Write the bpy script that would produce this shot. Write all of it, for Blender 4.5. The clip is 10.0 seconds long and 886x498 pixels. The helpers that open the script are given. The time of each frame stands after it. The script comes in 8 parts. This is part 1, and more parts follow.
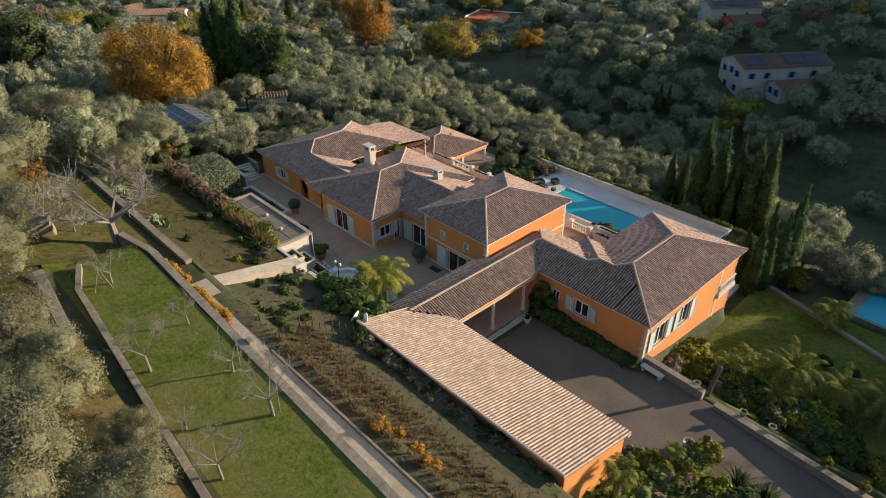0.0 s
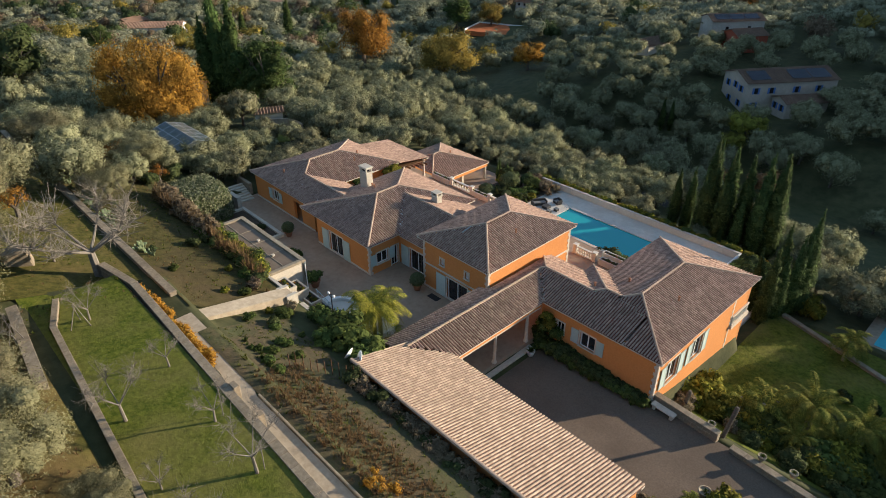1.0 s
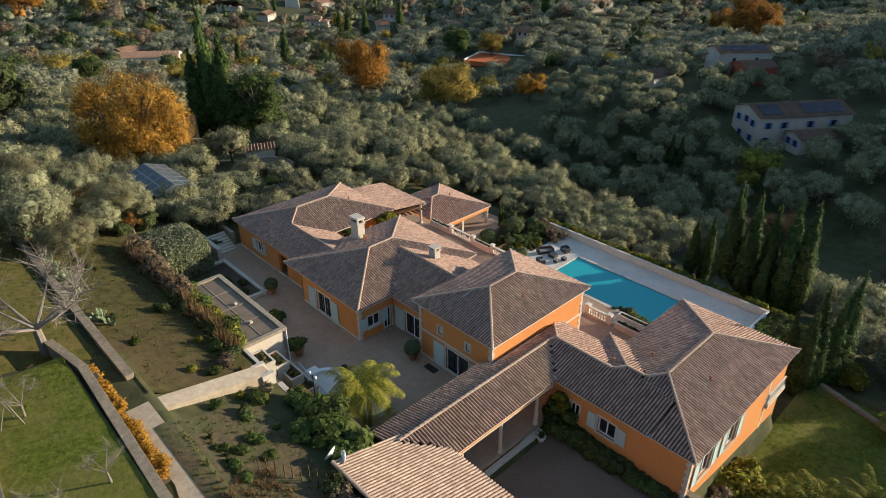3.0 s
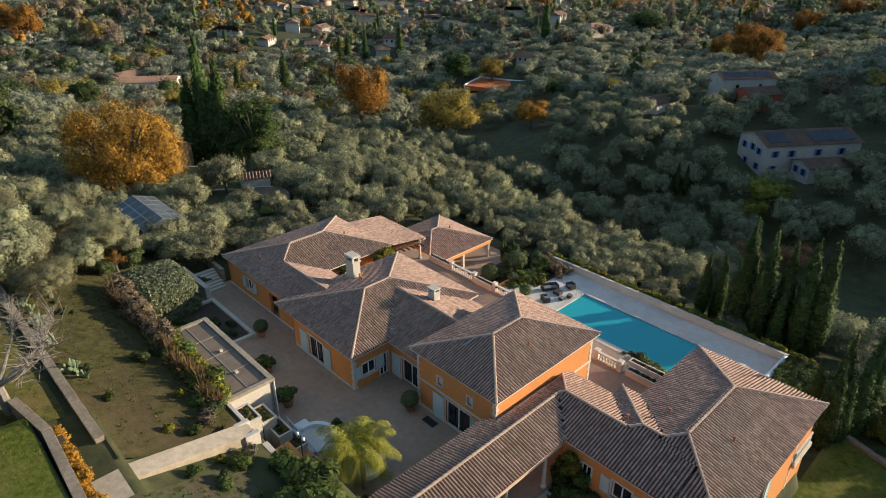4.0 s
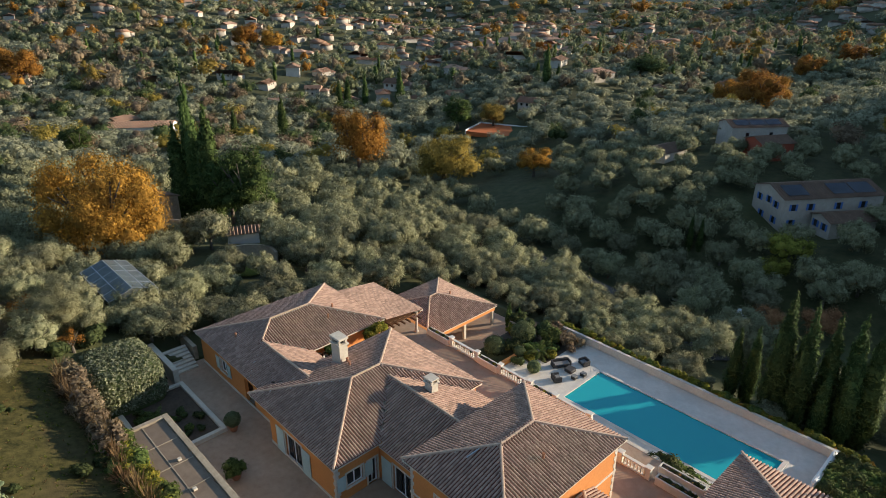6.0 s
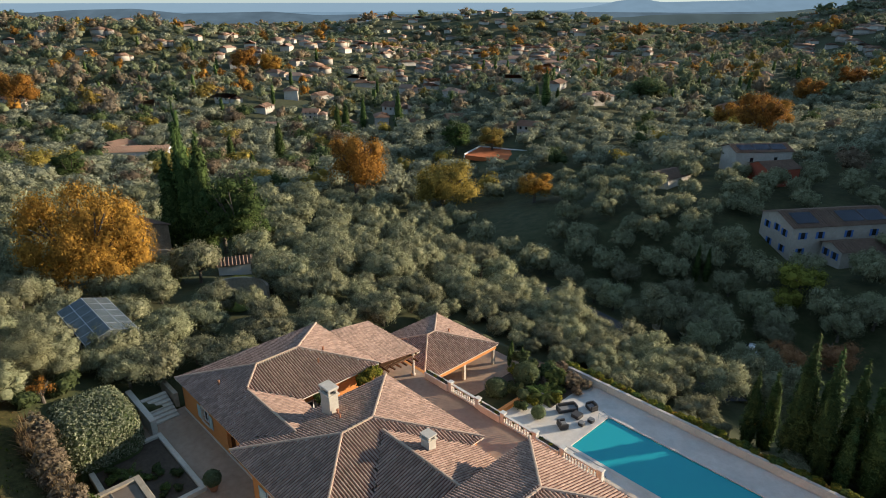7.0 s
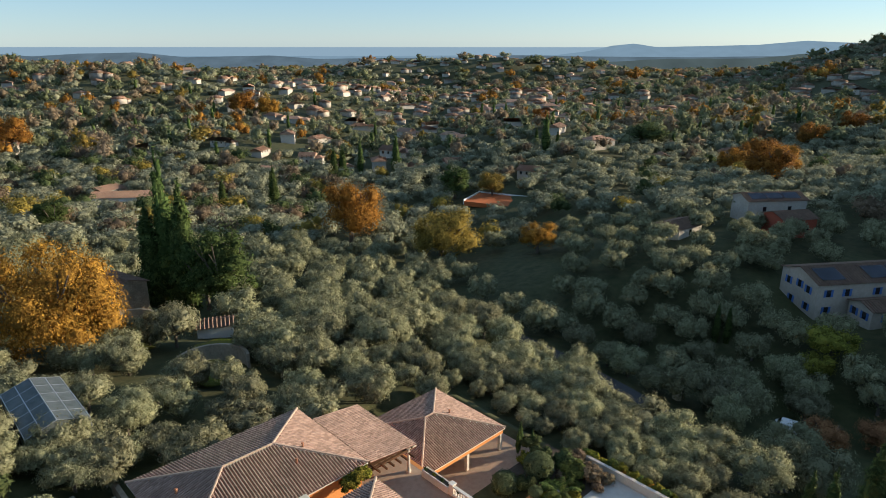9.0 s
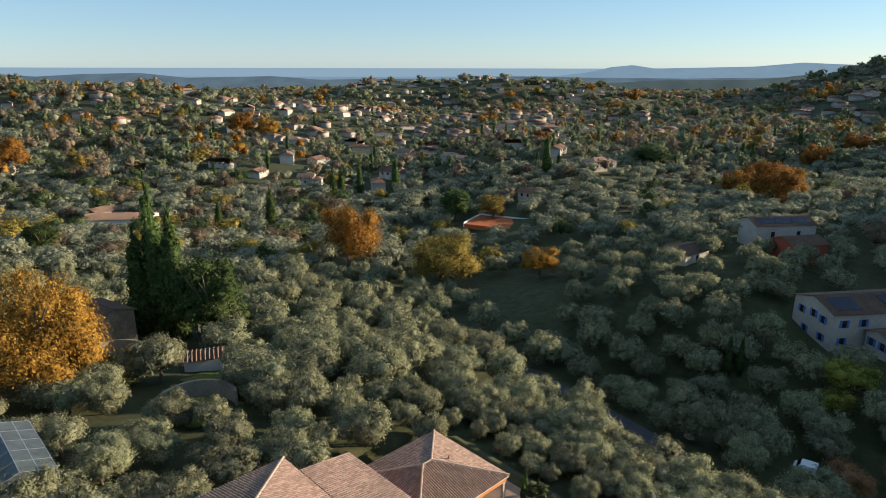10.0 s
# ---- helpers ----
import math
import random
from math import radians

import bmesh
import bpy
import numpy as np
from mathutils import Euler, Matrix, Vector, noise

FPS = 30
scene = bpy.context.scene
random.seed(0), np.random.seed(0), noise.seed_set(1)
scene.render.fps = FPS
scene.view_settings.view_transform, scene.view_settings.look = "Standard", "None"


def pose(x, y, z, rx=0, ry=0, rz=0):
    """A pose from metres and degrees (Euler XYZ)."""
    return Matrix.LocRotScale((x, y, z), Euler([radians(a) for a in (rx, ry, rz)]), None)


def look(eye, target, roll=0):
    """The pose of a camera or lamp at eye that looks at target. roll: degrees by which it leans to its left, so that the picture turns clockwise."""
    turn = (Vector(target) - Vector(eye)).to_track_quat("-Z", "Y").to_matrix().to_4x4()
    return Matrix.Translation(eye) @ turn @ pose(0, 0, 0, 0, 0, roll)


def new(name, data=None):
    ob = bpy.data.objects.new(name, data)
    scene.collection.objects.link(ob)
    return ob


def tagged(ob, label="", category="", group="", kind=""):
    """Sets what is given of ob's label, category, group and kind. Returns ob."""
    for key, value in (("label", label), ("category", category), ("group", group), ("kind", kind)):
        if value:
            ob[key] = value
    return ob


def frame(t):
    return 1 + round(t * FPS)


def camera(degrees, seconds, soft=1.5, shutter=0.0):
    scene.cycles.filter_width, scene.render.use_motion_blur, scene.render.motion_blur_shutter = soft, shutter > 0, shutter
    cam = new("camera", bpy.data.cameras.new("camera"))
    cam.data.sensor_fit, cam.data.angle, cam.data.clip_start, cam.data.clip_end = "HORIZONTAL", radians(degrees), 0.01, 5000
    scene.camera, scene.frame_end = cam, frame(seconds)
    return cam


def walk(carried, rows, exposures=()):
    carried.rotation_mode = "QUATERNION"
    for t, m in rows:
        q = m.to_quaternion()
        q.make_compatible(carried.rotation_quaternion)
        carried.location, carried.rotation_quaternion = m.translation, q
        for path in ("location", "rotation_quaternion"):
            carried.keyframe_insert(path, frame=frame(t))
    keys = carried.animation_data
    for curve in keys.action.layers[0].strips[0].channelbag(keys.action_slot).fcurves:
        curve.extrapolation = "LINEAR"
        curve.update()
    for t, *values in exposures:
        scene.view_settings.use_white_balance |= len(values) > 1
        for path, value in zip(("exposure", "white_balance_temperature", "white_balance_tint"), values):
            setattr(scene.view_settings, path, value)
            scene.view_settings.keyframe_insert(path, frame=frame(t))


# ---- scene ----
cam = camera(69.6, 10.0, soft=0.6)
EXPOSURE, SUN_POWER, SKY_POWER = 0.85, 4.9, 0.080
# strength of the haze-coloured glow given to the far backdrops
HAZE_GLOW = 0.6
PATH = [
    (0, (0.558, -1.31, 34.613), (0.523, 0.386, 33.554), -0.2),
    (0.5, (0.545, 0.224, 34.609), (0.51, 1.927, 33.561), -0.2),
    (1, (0.542, 1.868, 34.6), (0.508, 3.58, 33.567), -0.2),
    (1.5, (0.535, 3.559, 34.569), (0.501, 5.279, 33.549), -0.2),
    (2, (0.535, 5.383, 34.519), (0.501, 7.111, 33.513), -0.2),
    (2.5, (0.561, 7.147, 34.457), (0.527, 8.883, 33.465), -0.2),
    (4, (0.468, 12.797, 34.351), (0.434, 14.578, 33.441), -0.1),
    (4.5, (0.42, 14.646, 34.337), (0.387, 16.441, 33.453), -0.1),
    (5, (0.406, 16.681, 34.302), (0.374, 18.489, 33.449), -0.1),
    (5.5, (0.404, 18.606, 34.267), (0.371, 20.427, 33.441), -0.0),
    (5.7, (0.419, 19.443, 34.271), (0.383, 21.268, 33.455), 0.0),
    (7, (0.458, 24.739, 34.417), (0.424, 26.597, 33.676), -0.1),
    (7.5, (0.418, 26.742, 34.426), (0.385, 28.611, 33.713), -0.1),
    (8, (0.353, 28.877, 34.395), (0.32, 30.757, 33.713), -0.1),
    (8.5, (0.194, 30.991, 34.384), (0.164, 32.881, 33.729), -0.0),
    (9, (0.104, 33.125, 34.421), (0.076, 35.025, 33.797), 0.0),
    (9.5, (0.104, 35.194, 34.442), (0.076, 37.102, 33.845), 0.1),
    (10, (0.101, 37.353, 34.466), (0.073, 39.271, 33.9), 0.1),
]
walk(cam, [(t, look(eye, target, roll)) for t, eye, target, roll in PATH], exposures=[(0.0, EXPOSURE), (10.0, EXPOSURE)])

# ---- light: low winter sun and a clear sky ----
SUN_AZ, SUN_EL = radians(15), radians(12.6)          # from +x towards +y
sun_way = Vector((math.cos(SUN_AZ) * math.cos(SUN_EL), math.sin(SUN_AZ) * math.cos(SUN_EL), math.sin(SUN_EL)))
sun_data = bpy.data.lights.new("sun", "SUN")
sun_data.energy, sun_data.angle, sun_data.color = SUN_POWER, radians(0.6), (1.0, 0.865, 0.67)
sun = new("sun", sun_data)
sun.matrix_world = Matrix.Translation((0, 0, 300)) @ sun_way.to_track_quat("Z", "Y").to_matrix().to_4x4()
world = bpy.data.worlds.new("sky")
scene.world = world
world.use_nodes = True
wn = world.node_tree.nodes
sky = wn.new("ShaderNodeTexSky")
sky.sky_type, sky.sun_disc = "NISHITA", False
sky.sun_elevation, sky.sun_rotation = SUN_EL, math.pi / 2 - SUN_AZ
sky.air_density, sky.dust_density, sky.ozone_density = 0.75, 0.05, 3.0
wn["Background"].inputs["Strength"].default_value = SKY_POWER
haze = wn.new("ShaderNodeMix")
haze.data_type, haze.blend_type = "RGBA", "ADD"
haze.inputs["Factor"].default_value = 1.0
haze.inputs["B"].default_value = (1.12, 1.76, 2.65, 1)           # thin even haze before the clear sky
veil = wn.new("ShaderNodeMix")
veil.data_type, veil.blend_type = "RGBA", "MULTIPLY"
veil.inputs["Factor"].default_value = 1.0
veil.inputs["B"].default_value = (0.66, 0.65, 0.58, 1)
world.node_tree.links.new(sky.outputs["Color"], veil.inputs["A"])
world.node_tree.links.new(veil.outputs["Result"], haze.inputs["A"])
world.node_tree.links.new(haze.outputs["Result"], wn["Background"].inputs["Color"])

# ---- the villa's own axes: u along the front, v to the back ----
HF = Matrix.Translation((3.37, 47.14, 0)) @ Matrix.Rotation(radians(-45.5), 4, "Z")
HI = HF.inverted()


def hw(u, v, z=0.0):
    return HF @ Vector((u, v, z))


def uv_of(x, y):
    c, s = math.cos(radians(-45.5)), math.sin(radians(-45.5))
    dx, dy = x - 3.37, y - 47.14
    return dx * c + dy * s, -dx * s + dy * c


# ---- materials ----
def principled(name):
    m = bpy.data.materials.new(name)
    m.use_nodes = True
    return m, m.node_tree.nodes, m.node_tree.links, m.node_tree.nodes["Principled BSDF"]


def surf(name, c1, c2, scale=4.0, rough=0.8, bump=0.3, dist=0.02, big=0.25, big_amount=0.35, stain=None, island=0.0, per_object=0.0, metal=0.0, spec=0.3, coords="Object"):
    """Mottled surface: fine grain between two colours, a broad stain, relief, and variation by piece."""
    m, n, l, b = principled(name)
    tc = n.new("ShaderNodeTexCoord")
    fine = n.new("ShaderNodeTexNoise")
    fine.inputs["Scale"].default_value, fine.inputs["Detail"].default_value, fine.inputs["Roughness"].default_value = scale, 6.0, 0.65
    l.new(tc.outputs[coords], fine.inputs["Vector"])
    ramp = n.new("ShaderNodeValToRGB")
    ramp.color_ramp.elements[0].position, ramp.color_ramp.elements[1].position = 0.3, 0.7
    ramp.color_ramp.elements[0].color, ramp.color_ramp.elements[1].color = (*c1, 1), (*c2, 1)
    l.new(fine.outputs["Fac"], ramp.inputs["Fac"])
    broad = n.new("ShaderNodeTexNoise")
    broad.inputs["Scale"].default_value, broad.inputs["Detail"].default_value = big, 3.0
    l.new(tc.outputs[coords], broad.inputs["Vector"])
    br = n.new("ShaderNodeMapRange")
    br.inputs["From Min"].default_value, br.inputs["From Max"].default_value = 0.4, 0.68
    br.inputs["To Max"].default_value = big_amount
    l.new(broad.outputs["Fac"], br.inputs["Value"])
    mix = n.new("ShaderNodeMix")
    mix.data_type = "RGBA"
    l.new(br.outputs["Result"], mix.inputs["Factor"])
    l.new(ramp.outputs["Color"], mix.inputs["A"])
    mix.inputs["B"].default_value = (*(stain or [0.6 * a for a in c1]), 1)
    out = mix.outputs["Result"]
    for amount, node, socket in ((island, "ShaderNodeNewGeometry", "Random Per Island"), (per_object, "ShaderNodeObjectInfo", "Random")):
        if amount:
            src = n.new(node)
            mr = n.new("ShaderNodeMapRange")
            mr.inputs["To Min"].default_value, mr.inputs["To Max"].default_value = 1 - amount, 1 + amount
            l.new(src.outputs[socket], mr.inputs["Value"])
            hs = n.new("ShaderNodeHueSaturation")
            l.new(mr.outputs["Result"], hs.inputs["Value"])
            l.new(out, hs.inputs["Color"])
            out = hs.outputs["Color"]
    l.new(out, b.inputs["Base Color"])
    b.inputs["Roughness"].default_value, b.inputs["Metallic"].default_value = rough, metal
    b.inputs["Specular IOR Level"].default_value = spec
    if bump:
        bp = n.new("ShaderNodeBump")
        bp.inputs["Strength"].default_value, bp.inputs["Distance"].default_value = bump, dist
        l.new(fine.outputs["Fac"], bp.inputs["Height"])
        l.new(bp.outputs["Normal"], b.inputs["Normal"])
    return m


def leaf_mat(name, dark, light, third=None, obj_var=0.2, clump=0.6, rough=0.85, glow=0.34, grain=3.0):
    """Leaves: each leaf its own tone, clumps and whole trees drift; some light passes through."""
    m, n, l, b = principled(name)
    geo, info, tc = n.new("ShaderNodeNewGeometry"), n.new("ShaderNodeObjectInfo"), n.new("ShaderNodeTexCoord")
    ns = n.new("ShaderNodeTexNoise")
    ns.inputs["Scale"].default_value, ns.inputs["Detail"].default_value, ns.inputs["Roughness"].default_value = clump, 7.0, 0.68
    l.new(tc.outputs["Object"], ns.inputs["Vector"])
    add = n.new("ShaderNodeMath")
    add.operation = "ADD"
    l.new(geo.outputs["Random Per Island"], add.inputs[0])
    l.new(ns.outputs["Fac"], add.inputs[1])
    ramp = n.new("ShaderNodeValToRGB")
    e = ramp.color_ramp.elements
    e[0].position, e[1].position = 0.25, 0.8
    e[0].color, e[1].color = (*dark, 1), (*light, 1)
    if third:
        x = e.new(0.55)
        x.color = (*third, 1)
    half = n.new("ShaderNodeMath")
    half.operation = "MULTIPLY"
    half.inputs[1].default_value = 0.5
    l.new(add.outputs[0], half.inputs[0])
    l.new(half.outputs[0], ramp.inputs["Fac"])
    hs = n.new("ShaderNodeHueSaturation")
    for lo, hi, socket in ((1 - obj_var, 1 + obj_var, "Value"), (0.5 - 0.05 * obj_var, 0.5 + 0.05 * obj_var, "Hue")):
        mr = n.new("ShaderNodeMapRange")
        mr.inputs["To Min"].default_value, mr.inputs["To Max"].default_value = lo, hi
        l.new(info.outputs["Random"], mr.inputs["Value"])
        l.new(mr.outputs["Result"], hs.inputs[socket])
    l.new(ramp.outputs["Color"], hs.inputs["Color"])
    l.new(hs.outputs["Color"], b.inputs["Base Color"])
    b.inputs["Roughness"].default_value = rough
    b.inputs["Specular IOR Level"].default_value = 0.08
    fine = n.new("ShaderNodeTexNoise")
    fine.inputs["Scale"].default_value, fine.inputs["Detail"].default_value = grain, 3.0
    l.new(tc.outputs["Object"], fine.inputs["Vector"])
    bp = n.new("ShaderNodeBump")
    bp.inputs["Strength"].default_value, bp.inputs["Distance"].default_value = 0.8, 0.6 / grain
    l.new(fine.outputs["Fac"], bp.inputs["Height"])
    l.new(bp.outputs["Normal"], b.inputs["Normal"])
    tr = n.new("ShaderNodeBsdfTranslucent")
    l.new(hs.outputs["Color"], tr.inputs["Color"])
    mx = n.new("ShaderNodeMixShader")
    mx.inputs["Fac"].default_value = glow
    l.new(b.outputs["BSDF"], mx.inputs[1])
    l.new(tr.outputs["BSDF"], mx.inputs[2])
    l.new(mx.outputs["Shader"], n["Material Output"].inputs["Surface"])
    return m


M = {}
M["stucco"] = surf("orange stucco", (0.60, 0.23, 0.065), (0.68, 0.28, 0.085), scale=6, rough=0.9, bump=0.15, big=0.35, big_amount=0.3, stain=(0.50, 0.19, 0.06))
M["tile"] = surf("clay roof tile", (0.285, 0.172, 0.125), (0.455, 0.30, 0.225), scale=3.0, rough=0.9, bump=0.25, big=0.3, big_amount=0.4, stain=(0.22, 0.15, 0.12), island=0.22)
M["tile_cap"] = surf("clay ridge tile", (0.44, 0.30, 0.21), (0.58, 0.42, 0.31), scale=4, rough=0.85, bump=0.25, island=0.15)
# red clay channels, coloured darker than the tiles for the shade between ribs
M["pan"] = surf("clay tile channel with rib shade", (0.115, 0.038, 0.025), (0.185, 0.063, 0.042), scale=3, rough=0.95, bump=0.2, big_amount=0.4)
M["tile_pale"] = surf("pale clay roof tile", (0.39, 0.275, 0.19), (0.56, 0.415, 0.30), scale=3.0, rough=0.9, bump=0.25, big=0.5, big_amount=0.35, stain=(0.33, 0.225, 0.17), island=0.2)
# carport channels, likewise darkened in colour for shade between the ribs
M["pan_pale"] = surf("pale clay channel with rib shade", (0.22, 0.12, 0.085), (0.32, 0.185, 0.135), scale=3, rough=0.95, bump=0.2, big_amount=0.4)
M["trim"] = surf("cream stone trim", (0.55, 0.46, 0.36), (0.68, 0.60, 0.49), scale=5, rough=0.8, bump=0.15)
M["stone"] = surf("pale limestone", (0.50, 0.43, 0.34), (0.64, 0.57, 0.47), scale=5, rough=0.8, bump=0.3, big=0.6)
M["paving"] = surf("stone paving", (0.32, 0.215, 0.143), (0.425, 0.30, 0.208), scale=2.0, rough=0.7, bump=0.1, big=0.2, big_amount=0.4)
M["deck"] = surf("pale pool paving", (0.55, 0.49, 0.42), (0.66, 0.60, 0.53), scale=2.0, rough=0.7, bump=0.1, big=0.3)
M["path"] = surf("pale worn path concrete", (0.38, 0.30, 0.21), (0.54, 0.44, 0.32), scale=2.5, rough=0.9, bump=0.25, big=0.7, big_amount=0.4, stain=(0.26, 0.20, 0.135))
M["cream"] = surf("cream cast stone", (0.60, 0.56, 0.48), (0.72, 0.68, 0.60), scale=5, rough=0.85, bump=0.15, big=0.8, big_amount=0.3)
M["concrete"] = surf("weathered concrete", (0.27, 0.215, 0.15), (0.41, 0.34, 0.25), scale=2.5, rough=0.9, bump=0.25, big=0.5, big_amount=0.5)
M["wallstone"] = surf("rough garden stone", (0.20, 0.155, 0.105), (0.36, 0.285, 0.20), scale=3.5, rough=0.9, bump=0.6, dist=0.06, big=0.8, big_amount=0.5)
M["asphalt"] = surf("brown gravel drive", (0.135, 0.095, 0.068), (0.20, 0.145, 0.105), scale=9, rough=0.92, bump=0.15, big=0.25, big_amount=0.45)
M["road"] = surf("grey asphalt", (0.05, 0.05, 0.052), (0.08, 0.078, 0.076), scale=5, rough=0.9, bump=0.1)
M["shutter"] = surf("pale sage shutter paint", (0.42, 0.50, 0.45), (0.50, 0.58, 0.53), scale=6, rough=0.6, bump=0.05)
M["white"] = surf("white paint", (0.74, 0.72, 0.68), (0.80, 0.78, 0.75), scale=6, rough=0.6, bump=0.05, big_amount=0.15)
M["dark"] = surf("dark interior", (0.02, 0.018, 0.016), (0.035, 0.03, 0.026), scale=2, rough=0.9, bump=0)
M["darkwood"] = surf("dark stained wood", (0.09, 0.045, 0.022), (0.16, 0.08, 0.04), scale=8, rough=0.6, bump=0.2)
M["black"] = surf("black iron", (0.02, 0.02, 0.022), (0.035, 0.035, 0.038), scale=8, rough=0.5, bump=0.1)
M["wicker"] = surf("dark grey wicker", (0.035, 0.033, 0.033), (0.07, 0.066, 0.064), scale=20, rough=0.7, bump=0.4)
M["bark"] = surf("grey bark", (0.09, 0.072, 0.056), (0.17, 0.14, 0.11), scale=6, rough=0.95, bump=0.6, dist=0.05)
M["palebark"] = surf("pale grey bark", (0.16, 0.135, 0.105), (0.28, 0.24, 0.20), scale=6, rough=0.95, bump=0.5, dist=0.03)
M["soil"] = surf("bare soil", (0.06, 0.043, 0.03), (0.11, 0.08, 0.055), scale=3, rough=0.95, bump=0.5, dist=0.05)
M["metal"] = surf("galvanised metal", (0.45, 0.46, 0.47), (0.55, 0.56, 0.57), scale=6, rough=0.4, bump=0.05, metal=0.8)
M["terracotta"] = surf("terracotta pot", (0.34, 0.14, 0.075), (0.45, 0.20, 0.11), scale=6, rough=0.85, bump=0.15)


def glass_mat(name, tint, rough=0.03):
    m, n, l, b = principled(name)
    b.inputs["Base Color"].default_value = (*tint, 1)
    b.inputs["Roughness"].default_value, b.inputs["Transmission Weight"].default_value, b.inputs["IOR"].default_value = rough, 1.0, 1.1
    b.inputs["Specular IOR Level"].default_value = 0.8
    return m


M["glass"] = glass_mat("window glass", (0.85, 0.9, 0.9))
m, n, l, b = principled("dark window glass")
b.inputs["Base Color"].default_value, b.inputs["Roughness"].default_value, b.inputs["Specular IOR Level"].default_value = (0.02, 0.022, 0.025, 1), 0.08, 0.8
M["pane"] = m
m, n, l, b = principled("pool water")
nw = n.new("ShaderNodeTexNoise")
nw.inputs["Scale"].default_value = 2.2
bw = n.new("ShaderNodeBump")
bw.inputs["Strength"].default_value, bw.inputs["Distance"].default_value = 0.08, 0.03
l.new(nw.outputs["Fac"], bw.inputs["Height"])
l.new(bw.outputs["Normal"], b.inputs["Normal"])
b.inputs["Base Color"].default_value, b.inputs["Roughness"].default_value = (0.02, 0.33, 0.37, 1), 0.04
b.inputs["IOR"].default_value = 1.33
M["water"] = m
M["pooltile"] = surf("turquoise pool tile", (0.03, 0.36, 0.45), (0.05, 0.44, 0.53), scale=3, rough=0.4, bump=0.05, big_amount=0.15)

M["olive"] = leaf_mat("olive leaves", (0.15, 0.15, 0.08), (0.41, 0.395, 0.235), (0.28, 0.275, 0.158), obj_var=0.2, clump=0.9)
# paler and bluer than M["olive"]: distance haze put into the leaf colour
M["olive_far"] = leaf_mat("haze-paled distant olive leaves", (0.165, 0.17, 0.105), (0.42, 0.415, 0.275), (0.295, 0.295, 0.188), obj_var=0.0, clump=0.13, grain=1.6)
# warmer than M["olive"]: sunlight on the close trees put into the leaf colour
M["olive_sunny"] = leaf_mat("sun-warmed olive leaves", (0.15, 0.14, 0.075), (0.325, 0.295, 0.165), (0.235, 0.217, 0.12), obj_var=0.15, clump=0.4)
M["autumn"] = leaf_mat("orange autumn leaves", (0.15, 0.075, 0.02), (0.52, 0.262, 0.05), (0.34, 0.162, 0.034), obj_var=0.22, clump=0.35)
M["rust"] = leaf_mat("winter brown leaves and twigs", (0.12, 0.09, 0.055), (0.34, 0.255, 0.165), (0.225, 0.168, 0.105), obj_var=0.2, clump=0.3)
M["yellowgreen"] = leaf_mat("yellow green leaves", (0.15, 0.12, 0.032), (0.42, 0.30, 0.07), (0.28, 0.205, 0.048), obj_var=0.2, clump=0.35)
M["evergreen"] = leaf_mat("dark evergreen leaves", (0.042, 0.055, 0.022), (0.14, 0.165, 0.062), (0.08, 0.10, 0.038), obj_var=0.25)
M["cypress"] = leaf_mat("cypress foliage", (0.03, 0.05, 0.014), (0.13, 0.175, 0.05), (0.07, 0.10, 0.03), obj_var=0.2, glow=0.2)
M["shrub"] = leaf_mat("green shrub leaves", (0.045, 0.065, 0.018), (0.17, 0.20, 0.055), (0.095, 0.125, 0.034), obj_var=0.3)
M["limeshrub"] = leaf_mat("lime shrub leaves", (0.07, 0.08, 0.014), (0.38, 0.325, 0.05), (0.21, 0.195, 0.03), obj_var=0.2)
M["limetree"] = leaf_mat("yellow-green tree leaves", (0.10, 0.115, 0.02), (0.46, 0.44, 0.085), (0.27, 0.27, 0.05), obj_var=0.1)
M["palm"] = leaf_mat("palm fronds", (0.07, 0.085, 0.018), (0.33, 0.30, 0.06), (0.18, 0.185, 0.036), obj_var=0.2)
# brighter copy of M["palm"] for the terrace palm: its golden sunlight is painted in
M["palm_sunlit"] = leaf_mat("sunlit golden palm fronds", (0.12, 0.13, 0.022), (0.52, 0.44, 0.07), (0.31, 0.29, 0.045), obj_var=0.1)
M["drygrass"] = leaf_mat("dry stems", (0.13, 0.082, 0.04), (0.32, 0.21, 0.105), (0.21, 0.135, 0.065), obj_var=0.15)
M["grassblade"] = leaf_mat("grass blades", (0.06, 0.075, 0.012), (0.19, 0.20, 0.04), (0.12, 0.135, 0.024), obj_var=0.1)
M["orangebush"] = leaf_mat("orange ground shrub", (0.30, 0.15, 0.025), (0.72, 0.42, 0.075), (0.52, 0.27, 0.04), obj_var=0.1)


# ---- building helpers ----
def mesh_of(name, verts, faces, material, smooth=False, normals=None):
    """A mesh from numpy arrays: verts n x 3, faces n x 4 (or n x 3)."""
    verts, faces = np.asarray(verts, dtype=np.float32).reshape(-1, 3), np.asarray(faces, dtype=np.int32)
    me = bpy.data.meshes.new(name)
    k = faces.shape[1]
    me.vertices.add(len(verts))
    me.vertices.foreach_set("co", verts.ravel())
    me.loops.add(faces.size)
    me.loops.foreach_set("vertex_index", faces.ravel())
    me.polygons.add(len(faces))
    me.polygons.foreach_set("loop_start", np.arange(0, faces.size, k, dtype=np.int32))
    if smooth:
        me.polygons.foreach_set("use_smooth", np.ones(len(faces), dtype=bool))
    me.update(calc_edges=True)
    if normals is not None:
        me.polygons.foreach_set("use_smooth", np.ones(len(faces), dtype=bool))
        me.normals_split_custom_set_from_vertices(np.asarray(normals, dtype=np.float32).tolist())
    if material:
        me.materials.append(material)
    return me


